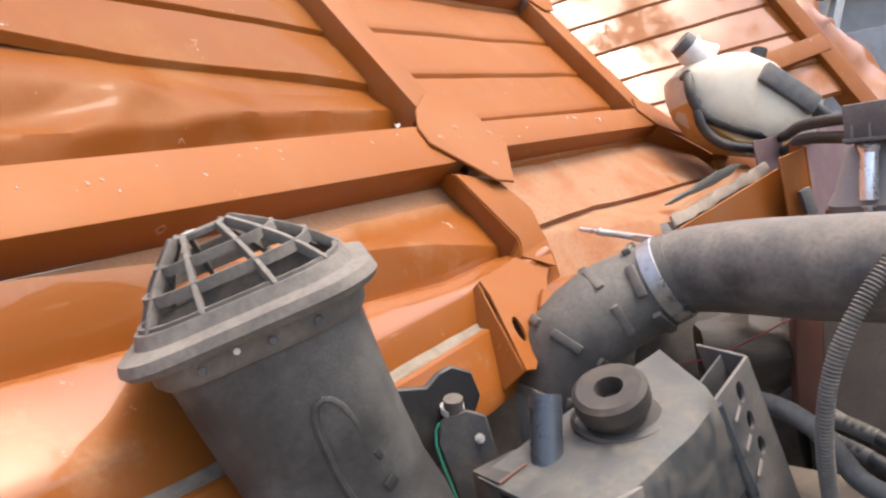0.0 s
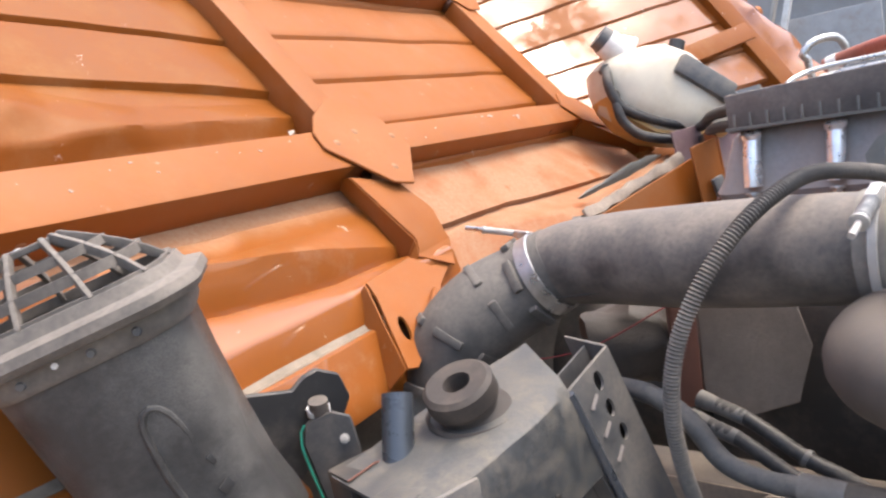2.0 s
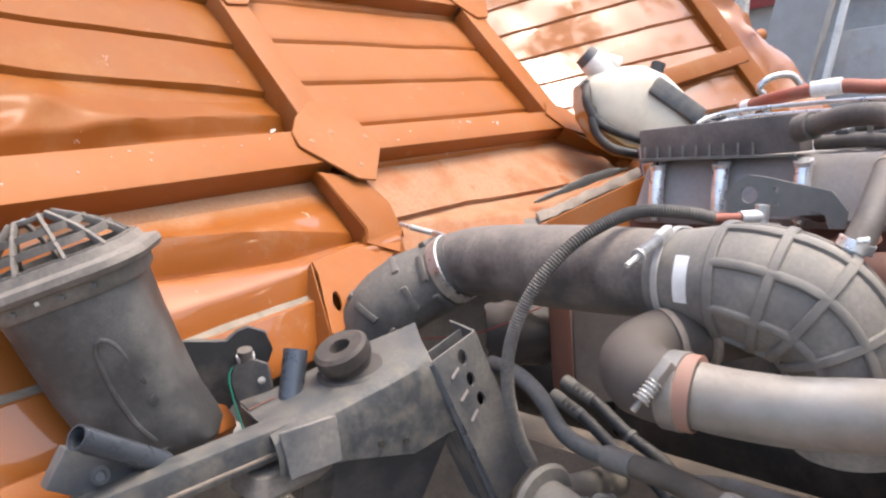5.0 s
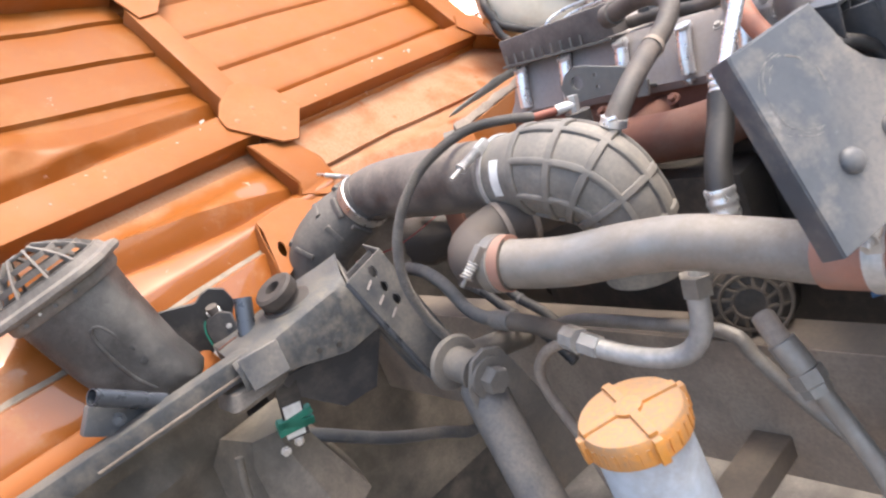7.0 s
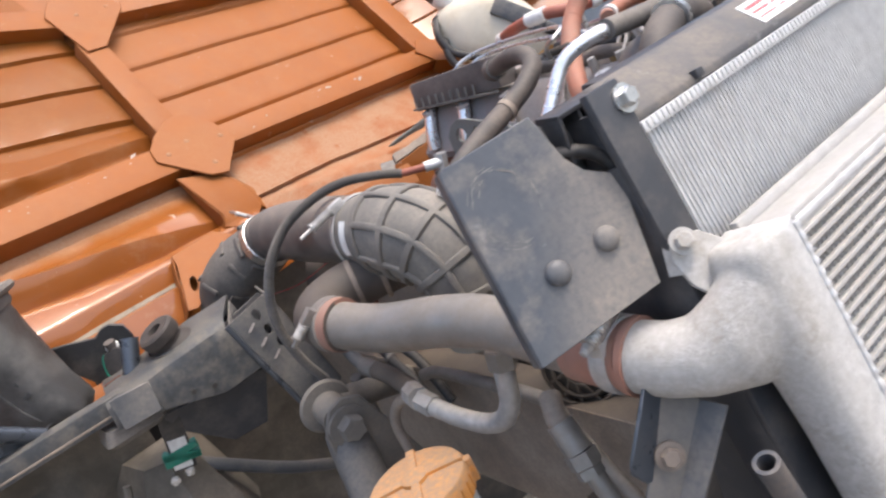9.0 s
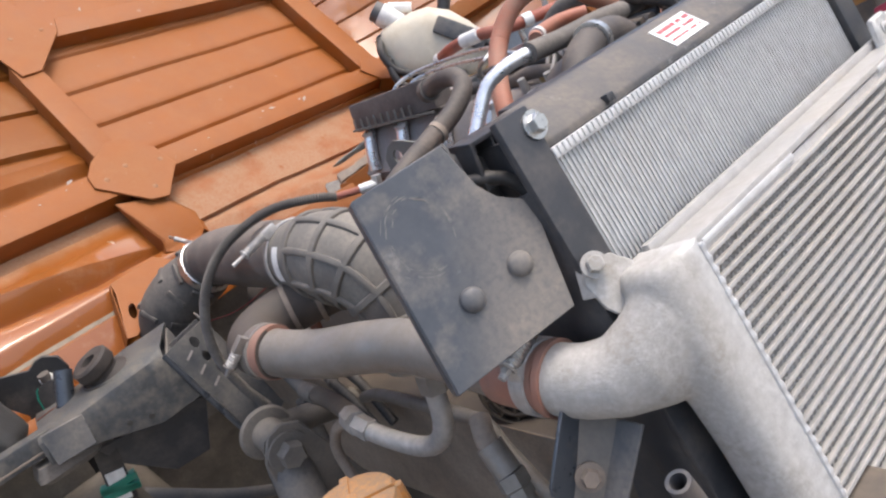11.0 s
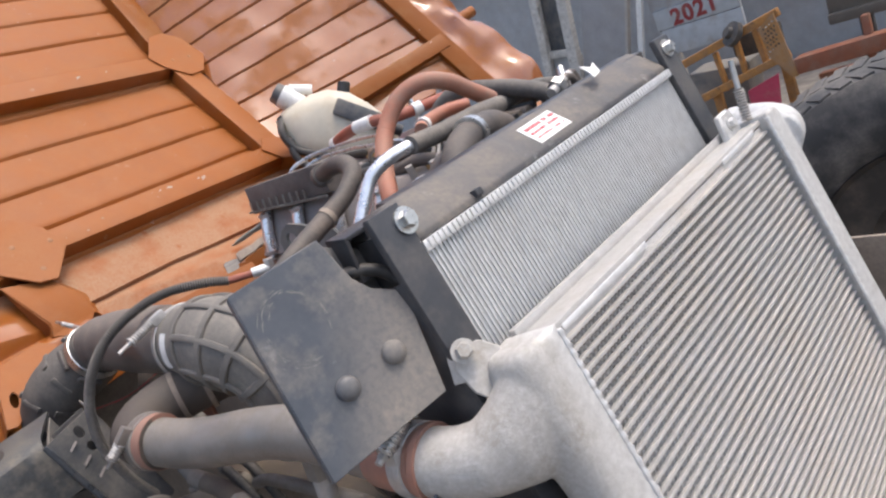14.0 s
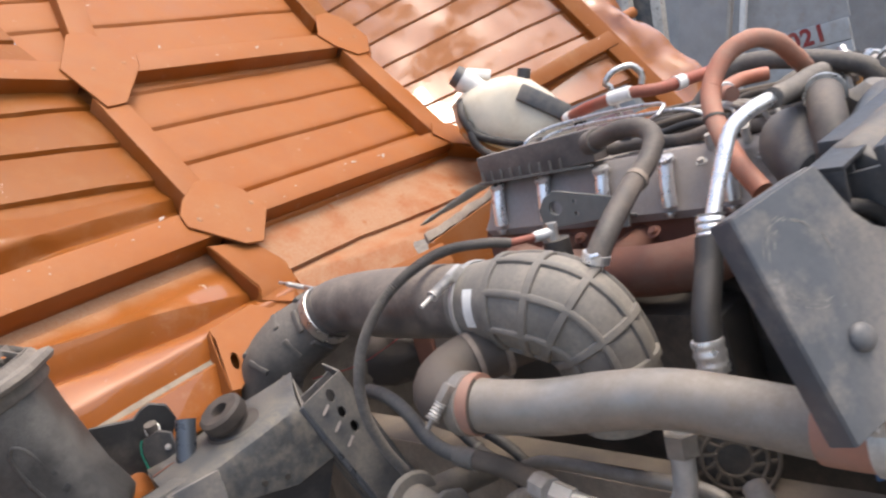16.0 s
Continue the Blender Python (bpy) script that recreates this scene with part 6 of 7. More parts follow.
part("rubber_bush", lathe([(0.0, 0.0), (0.041, 0.0), (0.042, 0.014), (0.036, 0.019), (0.030, 0.025), (0.030, 0.031), (0.035, 0.036), (0.0365, 0.041), (0.036, 0.056), (0.031, 0.060), (0.014, 0.059), (0.012, 0.04), (0.0, 0.04)], frame_of(bush_at, bax_), 36), RUB, arm, "worn brown rubber bush")
part("bush_lip", lathe([(0.044, -0.010), (0.048, -0.010), (0.0485, 0.0), (0.046, 0.003), (0.0445, 0.002), (0.044, -0.010)], frame_of(bush_at + V(-0.001, -0.001, 0.0175), (-0.09, -0.10, 0.99)), 40), RUB, arm, "dusty welded lip")
pm = Matrix.Translation((0.482, 0.462, 1.088)) @ Matrix.Rotation(radians(-10), 4, "Z")
pocket = part("end_pocket", box((0.055, 0.04, 0.07), pm, 0.004), DARK, arm, "black rust-edged end pocket")
part("rust_edge", tube([pm @ V(x, y, z) for x, y, z in ((-0.027, -0.021, 0.034), (0.027, -0.021, 0.034), (0.0275, -0.021, -0.03))], 0.0012, 8, step=0.2), RUST, pocket)
part("guide_tube", tube([(0.472, 0.416, 1.06), (0.528, 0.441, 1.176)], 0.0155, 20, wall=0.002), STEEL_BLUE, arm, "blue-black steel tube")
channel = thing("channel_bracket", (0.72, 0.31, 0.9), "black steel channel bracket with three slots", "bracket")
quad = [V(q) for q in ((0.664, 0.348, 1.125), (0.754, 0.349, 1.143), (0.802, 0.319, 0.925), (0.724, 0.317, 0.895))]
part("face", plate3(quad, 0.004, (-0.1, -0.95, 0.3), [((0.722, 0.345, 1.116), 0.0098, 0.8, 1.2), ((0.728, 0.340, 1.083), 0.0088, 0.8, 1.2), ((0.738, 0.336, 1.051), 0.0088, 0.8, 1.2)]), STEEL, channel)
for q in ((0.702, 0.342, 1.100), (0.709, 0.337, 1.066), (0.719, 0.333, 1.034)):
    part("rubbed_patch", slab(V(q) + V(-0.008, -0.005, -0.004), V(q) + V(0.008, -0.003, 0.006), 0.004, 0.001, (0, -0.95, 0.3), 0.0), ENGINE, channel)
back_ = V(0.01, 0.06, 0.004)
part("flange", plate3([quad[0], quad[3], quad[3] + back_, quad[0] + back_], 0.004, (-0.7, 0.6, 0)), STEEL, channel)
part("flange", plate3([quad[1], quad[2], quad[2] + back_, quad[1] + back_], 0.004, (0.7, -0.6, 0)), STEEL, channel)
# black plate added behind the face so that the slots read as shaded
part("inner_wall", plate3([q + V(0, 0.025, 0) for q in quad], 0.003, (0, 1, 0)), BLACK_PLATE, channel)
part("lip", tube([quad[0] + V(-0.002, -0.009, 0.002), quad[3] + V(-0.002, -0.009, 0)], 0.0055, 10), STEEL_BLUE, channel, "rolled lip rubbed bright")

bar = thing("cab_support_bar", (0.3, 0.55, 0.95), "dusty square steel support bar with a clamped plate", "bar")
part("bar", slab((0.51, 0.372, 1.105), (-0.30, 0.526, 1.063), 0.038, 0.038, (0, 0, 1), 0.004), DECK, bar)
part("bar_groove", slab((0.44, 0.366, 1.092), (0.20, 0.412, 1.079), 0.004, 0.004, (0, -1, 0), 0.001), RAIL, bar)
clampq = [V(q) for q in ((0.437, 0.350, 1.122), (0.505, 0.337, 1.120), (0.501, 0.332, 1.066), (0.436, 0.343, 1.066))]
part("clamp_plate", plate3(clampq, 0.006, (0, -1, 0)), STEEL, bar, "black-scuffed clamp plate")
part("clamp_foot", loft([(rounded(0.045, 0.03, 0.015), 1.035, 0.455, 0.40), (rounded(0.055, 0.04, 0.015), 1.045, 0.455, 0.40), (rounded(0.05, 0.04, 0.015), 1.07, 0.46, 0.40)], Matrix()), PLASTIC_DUSTY, bar)
part("guide_tube", tube([(0.245, 0.40, 1.185), (0.335, 0.435, 1.105)], 0.0135, 20, wall=0.002), STEEL_BLUE, bar, "blue-black steel tube")
part("tube_bracket", slab((0.225, 0.44, 1.15), (0.30, 0.445, 1.09), 0.045, 0.02, (0, -1, 0), 0.004), STEEL, bar)
part("bracket_bolt", bolt((0.265, 0.428, 1.125), (-0.3, -0.9, 0.2), 0.012), STEEL, bar)
sup = thing("ear_mount", (0.56, 0.55, 1.05), "black bracket with a spacer bolting the duct ear", "bracket")
part("spacer", tube([(0.514, 0.560, 1.105), (0.5095, 0.5475, 1.165)], 0.0104, 20), HOSE_BROWN, sup, "tan steel spacer")
part("white_washer", tube([(0.5118, 0.5542, 1.149), (0.5112, 0.5525, 1.156)], 0.0125, 20), WHITE, sup)
bp = frame_of((0.508, 0.535, 1.12), (-0.6, -0.75, 0.28), (0, 0.2, 1))
part("bracket_plate", plate([(-0.075, -0.022), (0.02, -0.026), (0.032, -0.008), (0.030, 0.02), (0.01, 0.030), (-0.075, 0.026)], bp, 0.006, 0.002), RUBBER_BLACK, sup)
part("green_edge", tube([bp @ V(0.028, 0.022, 0.004), bp @ V(0.008, 0.032, 0.004), bp @ V(-0.075, 0.028, 0.004)], 0.0015, 8), GREEN, sup, "green painted edge")
part("bracket_bolt", bolt(bp @ V(0.0, -0.012, 0.007), bp.to_3x3() @ V(0, 0, 1), 0.006), ZINC_DUSTY, sup)

tag = thing("taped_strap", (0.5, 0.47, 0.93), "black strap with white labels wrapped in green tape", "strap")
tm = frame_of((0.508, 0.42, 0.985), (-0.3, -0.92, -0.25), (0.1, -0.25, 0.95))
part("strap", box((0.17, 0.04, 0.005), tm, 0.001), RUBBER_BLACK, tag)
part("paper_label", box((0.030, 0.032, 0.002), tm @ Matrix.Translation((-0.025, 0.0, 0.004)), 0.0), WHITE, tag)
part("paper_label", box((0.025, 0.034, 0.002), tm @ Matrix.Translation((-0.066, 0.004, 0.004)), 0.0), WHITE, tag)
bm = bmesh.new()
for d, q in ((-0.04, 12), (-0.05, -14), (-0.058, 4)):
    box((0.014, 0.066, 0.014), tm @ Matrix.Translation((d, 0.0, 0.001)) @ Matrix.Rotation(radians(q), 4, "Z"), 0.001, bm)
part("green_tape", bm, GREEN, tag, "turquoise green tape")

fender = thing("plastic_mudguard", (0.4, 0.55, 0.75), "olive-brown dusty plastic mudguard under the arm", "mudguard")
part("guard", loft([([(0.36, 0.62), (0.40, 0.50), (0.50, 0.46), (0.58, 0.50), (0.62, 0.62)], 0.72, 0, -0.05), ([(0.39, 0.62), (0.42, 0.50), (0.48, 0.47), (0.54, 0.50), (0.58, 0.62)], 0.88, 0, 0), ([(0.42, 0.60), (0.44, 0.50), (0.48, 0.475), (0.52, 0.50), (0.55, 0.60)], 0.925, 0, 0)], Matrix()), LINER, fender)
part("guard_bolt", bolt((0.475, 0.468, 0.885), (-0.4, -0.9, 0.1), 0.011), ZINC, fender)
part("guard_bolt", bolt((0.505, 0.468, 0.885), (-0.4, -0.9, 0.1), 0.011), ZINC, fender)
bm = bmesh.new()
grid = [[bm.verts.new((-0.5 + 1.0 * i / 40, 0.62 + 0.10 * k / 16 + 0.05 * noise.noise(Vector((i * 0.22, k * 0.45, 0.0))) + 0.012 * math.sin(k * 2.1 + i * 0.12), 1.045 - 0.75 * k / 16)) for k in range(17)] for i in range(41)]
for r0, r1 in zip(grid, grid[1:]):
    for k in range(16):
        bm.faces.new((r0[k], r0[k + 1], r1[k + 1], r1[k]))
thicken(bm, 0.006)
part("inner_liner", bm, LINER, fender, "crumpled brown arch liner")
# added dark sheet: hides the ground and keeps the arch in shade
part("arch_wall", slab((0.86, 0.82, 0.0), (0.86, 0.95, 0.86), 1.9, 0.02, (0, -1, 0.1), 0.004), DARK, fender, "dark sheet added to close off the wheel arch")
part("guard_ridge", tube([(0.40, 0.475, 0.93), (0.38, 0.47, 0.86), (0.37, 0.46, 0.74)], 0.008, 10), LINER, fender)

HANGER = surface("dusty_grey_hanger", (0.11, 0.105, 0.098), 0.55, dust=0.7, dust_colour=(0.24, 0.205, 0.165), grain=40, bump=0.15)
bushing = thing("shock_absorber", (0.71, 0.15, 0.5), "dusty shock absorber hung on a bolted bush", "shock absorber")
bax = Vector((-0.12, -0.98, -0.1))
bc = Vector((0.719, 0.220, 0.942))
part("bush_cup", lathe([(0.0, -0.012), (0.036, -0.012), (0.046, -0.006), (0.050, 0.0), (0.046, 0.006), (0.030, 0.008), (0.028, 0.055), (0.0, 0.055)], frame_of(bc, bax), 30), HANGER, bushing)
part("washer_plate", lathe([(0.0, 0.0), (0.033, 0.0), (0.033, 0.006), (0.0, 0.006)], frame_of(bc + bax * 0.062, bax), 28), HANGER, bushing)
part("bush_bolt", bolt(bc + bax * 0.094, bax, 0.042), HANGER, bushing)
hm = frame_of(bc + bax * 0.085, bax, (0, 0, 1))
sax = Vector((-0.22, -0.46, -0.86)).normalized()
sc = Vector((0.709, 0.160, 0.905))
part("damper_tube", lathe([(0.0, -0.02), (0.028, -0.02), (0.036, -0.008), (0.038, 0.01), (0.038, 0.34), (0.0, 0.34)], frame_of(sc, sax), 30), STEEL, bushing, "dust-streaked black damper tube")
part("bush_pin", tube([bc, (0.82, 0.235, 0.905), (0.912, 0.25, 0.87)], 0.024, 18), HANGER, bushing)
part("hanger_plate", plate([(0.042, 0.02), (0.05, -0.008), (0.035, -0.038), (-0.04, -0.07), (-0.12, -0.10), (-0.30, -0.165), (-0.30, -0.045), (-0.06, 0.04), (0.0, 0.042)], hm, 0.008, 0.002), HANGER, bushing)

# ---- chassis rail and its lines ----
rail = thing("chassis_rail", (0.92, 0.0, 0.68), "dusty brown pressed steel chassis rail", "chassis")
part("rail_web", box((0.008, 3.4, 0.24), Matrix.Translation((0.915, 0.6, 0.775)), 0.002), RAIL, rail)
# upper flange gets a darker brown than the web, against the light from above
part("rail_flange", box((0.07, 3.4, 0.008), Matrix.Translation((0.948, 0.6, 0.892)), 0.002), BROWN_DARK, rail, "upper flange coloured darker to offset its lit top")
part("rail_flange", box((0.07, 3.4, 0.008), Matrix.Translation((0.948, 0.6, 0.658)), 0.002), RAIL, rail)
rail2 = thing("chassis_rail", (1.75, 0.0, 0.68), "dusty brown pressed steel chassis rail", "chassis")
part("rail_web", box((0.008, 3.4, 0.24), Matrix.Translation((1.75, 0.6, 0.775)), 0.002), RAIL, rail2)
cross = thing("front_crossmember", (1.3, -0.7, 0.55), "black steel crossmember carrying the coolers", "chassis")
part("member", box((0.95, 0.16, 0.08), Matrix.Translation((1.3, -0.62, 0.575)), 0.01), STEEL, cross)
stand = thing("cooler_support", (0.77, -0.53, 0.9), "folded black steel cooler support with a large bolt", "bracket")
out_ = Vector((-0.55, -0.78, 0.3)).normalized()
part("web", plate3([(0.785, -0.508, 1.082), (0.808, -0.533, 1.060), (0.742, -0.522, 0.965), (0.722, -0.500, 0.985)], 0.004, out_), HANGER, stand, "dusty tan web")
part("flange", plate3([(0.762, -0.511, 1.098), (0.786, -0.508, 1.082), (0.736, -0.504, 1.004), (0.728, -0.507, 1.008), (0.714, -0.504, 1.030), (0.716, -0.504, 1.040)], 0.004, out_), STEEL_BLUE, stand, "blue-black splayed flange")
part("flange", plate3([(0.808, -0.533, 1.060), (0.812, -0.563, 1.055), (0.744, -0.547, 0.968), (0.740, -0.522, 0.965)], 0.004, out_), STEEL, stand, "blue-black splayed flange")
part("support_bolt", bolt(V(0.761, -0.515, 1.021) + out_ * 0.006, out_, 0.018), RAIL, stand, "dusty tan bolt")
part("post", box((0.03, 0.03, 0.40), Matrix.Translation((0.79, -0.51, 0.80)), 0.004), DARK, stand)
tube_open = thing("open_pipe_stub", (0.78, -0.62, 0.9), "open ended steel pipe stub", "pipe")
part("stub", tube([(0.768, -0.62, 1.038), (0.80, -0.615, 0.95), (0.85, -0.61, 0.82)], 0.0125, 22, wall=0.004), STEEL_BLUE, tube_open)

lines = thing("hydraulic_line", (0.8, 0.0, 0.95), "dusty hydraulic line with crimped fittings along the rail", "pipe")
part("rubber_section", tube([(0.80, 0.165, 0.98), (0.795, 0.08, 0.98), (0.782, 0.0, 0.977), (0.770, -0.03, 0.977)], 0.0155, 16), BROWN_DARK, lines)
part("crimp", tube([(0.778, -0.002, 0.977), (0.769, -0.034, 0.977)], 0.0195, 8), ZINC_DUSTY, lines)
part("crimp", tube([(0.769, -0.036, 0.977), (0.771, -0.064, 0.968)], 0.0175, 6), ZINC_DUSTY, lines)
part("crimp", tube([(0.80, 0.175, 0.98), (0.797, 0.13, 0.98)], 0.0165, 10), PIPE, lines)
part("steel_section", tube([(0.802, 0.17, 0.98), (0.81, 0.215, 0.975), (0.82, 0.265, 0.985), (0.822, 0.30, 1.03), (0.825, 0.345, 1.055), (0.83, 0.40, 1.06)], 0.012, 16), STEEL, lines)
solo("brake_pipe", tube([(0.86, 0.10, 0.935), (0.86, 0.05, 0.95), (0.86, -0.05, 0.953), (0.86, -0.21, 0.95), (0.858, -0.245, 0.915), (0.856, -0.30, 0.85), (0.85, -0.37, 0.79), (0.845, -0.45, 0.74)], 0.0105, 14), PIPE, "dusty rigid pipe running down the rail", "pipe")
solo("small_pipe", tube([(0.775, -0.005, 0.972), (0.768, 0.045, 0.95), (0.762, 0.072, 0.91), (0.76, 0.065, 0.865), (0.755, 0.03, 0.80), (0.755, 0.0, 0.70)], 0.009, 14), RAIL, "thin bent tan-dusted pipe dropping from the line", "pipe")
fitting = thing("hose_fitting", (0.78, -0.36, 0.9), "grey hydraulic hose with a stepped union nut", "fitting")
part("hose", tube([(0.80, -0.31, 1.02), (0.783, -0.33, 1.005), (0.779, -0.345, 0.985)], 0.014, 16), RAIL, fitting)
part("sleeve", tube([(0.781, -0.335, 1.0), (0.777, -0.355, 0.965)], 0.0175, 16), PIPE, fitting)
part("union_nut", lathe([(0.0, -0.014), (0.021, -0.014), (0.021, 0.004), (0.018, 0.006), (0.018, 0.018), (0.0, 0.018)], frame_of((0.776, -0.36, 0.952), (-0.12, -0.4, -0.9)), 6), PIPE, fitting)
part("pipe", tube([(0.776, -0.36, 0.955), (0.772, -0.39, 0.90), (0.76, -0.43, 0.82), (0.74, -0.46, 0.72)], 0.0125, 16), PIPE, fitting)
solo("cable", tube([(0.52, 0.52, 0.88), (0.573, 0.50, 0.838), (0.684, 0.50, 0.744), (0.80, 0.50, 0.668), (0.862, 0.50, 0.622), (0.90, 0.50, 0.615), (0.910, 0.50, 0.66), (0.905, 0.49, 0.74), (0.89, 0.47, 0.84)], 0.013, 14), STEEL, "dusty air hose under the arm", "hose")
for i, (dx, dz) in enumerate(((0.0, 0.0), (0.03, 0.012))):
    path = [(0.885 + dx, 0.33, 1.00 + dz), (0.875 + dx, 0.27, 0.985 + dz), (0.862 + dx, 0.2, 0.95 + dz), (0.855 + dx, 0.14, 0.925 + dz), (0.85 + dx, 0.08, 0.87)]
    hose = thing("corrugated_hose", path[-1], "black corrugated hose behind the slotted bracket", "hose", "paired hoses")
    part("hose_body", tube(path, lambda s: 0.0092 + 0.0005 * math.sin(s * 420), 14, step=0.003), RUBBER_BLACK, hose)
    part("end_collar", tube(path[:2], lambda s: 0.0115 if s < 0.25 else 0.0098, 16), STEEL, hose)
    part("tie_band", lathe([(0.0100, -0.003), (0.0112, -0.003), (0.0112, 0.003), (0.0100, 0.003)], frame_of(path[2], Vector(path[3]) - Vector(path[1])), 16), STEEL, hose)
part("side_casting", box((0.10, 0.5, 0.3), Matrix.Translation((1.16, 0.1, 0.93)), 0.03), DARK, engine)
part("sump", box((0.36, 0.7, 0.2), Matrix.Translation((1.4, 0.1, 0.47)), 0.04), DARK, engine)
part("bell_housing", lathe([(0.0, 0.0), (0.2, 0.0), (0.2, 0.12), (0.15, 0.4), (0.0, 0.4)], frame_of((1.4, 0.48, 0.85), (0, 1, 0)), 28), DARK, engine)

# ---- reservoir with the amber cap ----
res = thing("fluid_reservoir", (0.66, -0.21, 0.75), "milky fluid reservoir with a dusty amber screw cap", "reservoir")
cc = Vector((0.635, -0.212, 0.955))
cax = Vector((-0.05, 0.02, 1.0)).normalized()
rm = frame_of(cc, cax, (1, 0, 0))
part("tank_body", lathe([(0.0, -0.22), (0.058, -0.22), (0.062, -0.20), (0.060, -0.02), (0.056, 0.0), (0.0, 0.0)], rm, 36), TANK, res)
cap = part("cap", lathe([(0.060, -0.004), (0.0665, -0.002), (0.067, 0.026), (0.064, 0.032), (0.058, 0.034), (0.0, 0.036)], rm, 48), YELLOW_CAP, res, "amber ribbed screw cap")
bm = bmesh.new()
for k in range(4):
    q = math.pi / 4 + k * math.pi / 2 + 0.25
    slab(rm @ V(0.012 * math.cos(q), 0.012 * math.sin(q), 0.037), rm @ V(0.064 * math.cos(q), 0.064 * math.sin(q), 0.035), 0.012, 0.006, cax, 0.0015, bm)
    box((0.012, 0.012, 0.034), rm @ Matrix.Rotation(q, 4, "Z") @ Matrix.Translation((0.067, 0, 0.014)), 0.002, bm)
for k in range(30):
    q = 2 * math.pi * k / 30
    box((0.003, 0.004, 0.02), rm @ Matrix.Rotation(q, 4, "Z") @ Matrix.Translation((0.067, 0, 0.012)), 0.0, bm)
lathe([(0.018, 0.034), (0.018, 0.040), (0.014, 0.042), (0.0, 0.042)], rm, 24, bm)
part("grip_rib", bm, YELLOW_CAP, cap)
part("pink_label", box((0.05, 0.004, 0.06), rm @ Matrix.Rotation(radians(-55), 4, "Z") @ Matrix.Translation((0, -0.061, -0.10)), 0.001), surface("faded_pink_label", (0.55, 0.36, 0.46), 0.5), res)
part("bracket", box((0.27, 0.06, 0.04), Matrix.Translation((0.785, -0.2, 0.715)), 0.004), BROWN_DARK, res)

# ---- coolant bottle ----
bottle = thing("coolant_bottle", (1.92, 0.84, 1.2), "aged milky coolant bottle with a white neck and a dark pump", "bottle")
bt = frame_of((1.925, 0.84, 1.395), (-0.6, -0.77, 0.2), (0.79, -0.61, 0)) @ Matrix.Diagonal((1.06, 1.06, 1.25, 1.0))
o = [(-0.146, 0.040), (-0.150, 0.0), (-0.142, -0.05), (-0.115, -0.10), (-0.06, -0.145), (0.0, -0.165), (0.06, -0.178), (0.12, -0.182), (0.155, -0.165), (0.172, -0.125), (0.160, -0.075), (0.125, -0.015), (0.085, 0.035), (0.03, 0.068), (-0.02, 0.074), (-0.07, 0.070), (-0.115, 0.060)]


def scaled(k, pts, cx=0.01, cy=-0.05):
    return [(cx + (x - cx) * k, cy + (y - cy) * k) for x, y in pts]


part("bottle_body", loft([(scaled(0.72, o), -0.078, 0, 0), (scaled(0.90, o), -0.068, 0, 0), (scaled(0.98, o), -0.05, 0, 0), (o, -0.03, 0, 0), (scaled(1.015, o), -0.008, 0, 0), (scaled(1.015, o), -0.004, 0, 0), (o, 0.012, 0, 0), (scaled(0.96, o), 0.034, 0, 0), (scaled(0.88, o), 0.050, 0, 0), (scaled(0.74, o), 0.062, 0, 0), (scaled(0.5, o), 0.070, 0, 0)], bt), BOTTLE, bottle)
low = [(-0.150, -0.03), (-0.118, -0.102), (-0.062, -0.148), (0.0, -0.168), (0.06, -0.181), (0.122, -0.185), (0.158, -0.167), (0.10, -0.150), (0.02, -0.130), (-0.04, -0.105), (-0.10, -0.06)]
part("fluid_line", loft([(low, -0.04, 0, 0), (low, 0.014, 0, 0), (scaled(0.97, low), 0.036, 0, 0), (scaled(0.90, low), 0.052, 0, 0)], bt), surface("amber_stained_plastic", (0.55, 0.30, 0.09), 0.4, dust=0.2, grain=20, vary=0.15), bottle, "amber-stained lower edge")
part("neck", tube([bt @ V(-0.055, 0.045, 0.01), bt @ V(-0.092, 0.092, 0.012)], 0.033, 24), WHITE, bottle)
part("spout", tube([bt @ V(-0.075, 0.118, -0.02), bt @ V(-0.012, 0.092, -0.02)], 0.017, 16), WHITE, bottle)
part("cap", tube([bt @ V(-0.086, 0.084, 0.012), bt @ V(-0.102, 0.103, 0.013)], 0.036, 28), WHITE, bottle, "white screw cap")
part("cap_ring", tube([bt @ V(-0.100, 0.101, 0.013), bt @ V(-0.116, 0.120, 0.0135)], lambda s_: 0.034 - 0.003 * s_, 26), STEEL, bottle, "dark grey cap top")
pm_ = bt @ Matrix.Translation((0.083, -0.046, 0.060)) @ Matrix.Rotation(radians(-43), 4, "Z")
part("pump", box((0.150, 0.050, 0.045), pm_, 0.008), STEEL, bottle, "dark grey washer pump")
part("pump_end", tube([pm_ @ V(0.06, 0, 0), pm_ @ V(0.13, 0.0, -0.005)], 0.018, 16), RUBBER_BLACK, bottle)
part("vent_cap", tube([bt @ V(0.070, 0.045, 0.0), bt @ V(0.083, 0.072, 0.0)], 0.020, 20), RUBBER_BLACK, bottle)
HUG = (((-0.128, 0.030), (-0.141, -0.002), (-0.137, -0.035), (-0.118, -0.070), (-0.074, -0.099), (-0.016, -0.128), (0.05, -0.150)), ((-0.120, -0.020), (-0.133, -0.058), (-0.129, -0.095), (-0.104, -0.130), (-0.074, -0.148), (-0.021, -0.164), (0.05, -0.182)))
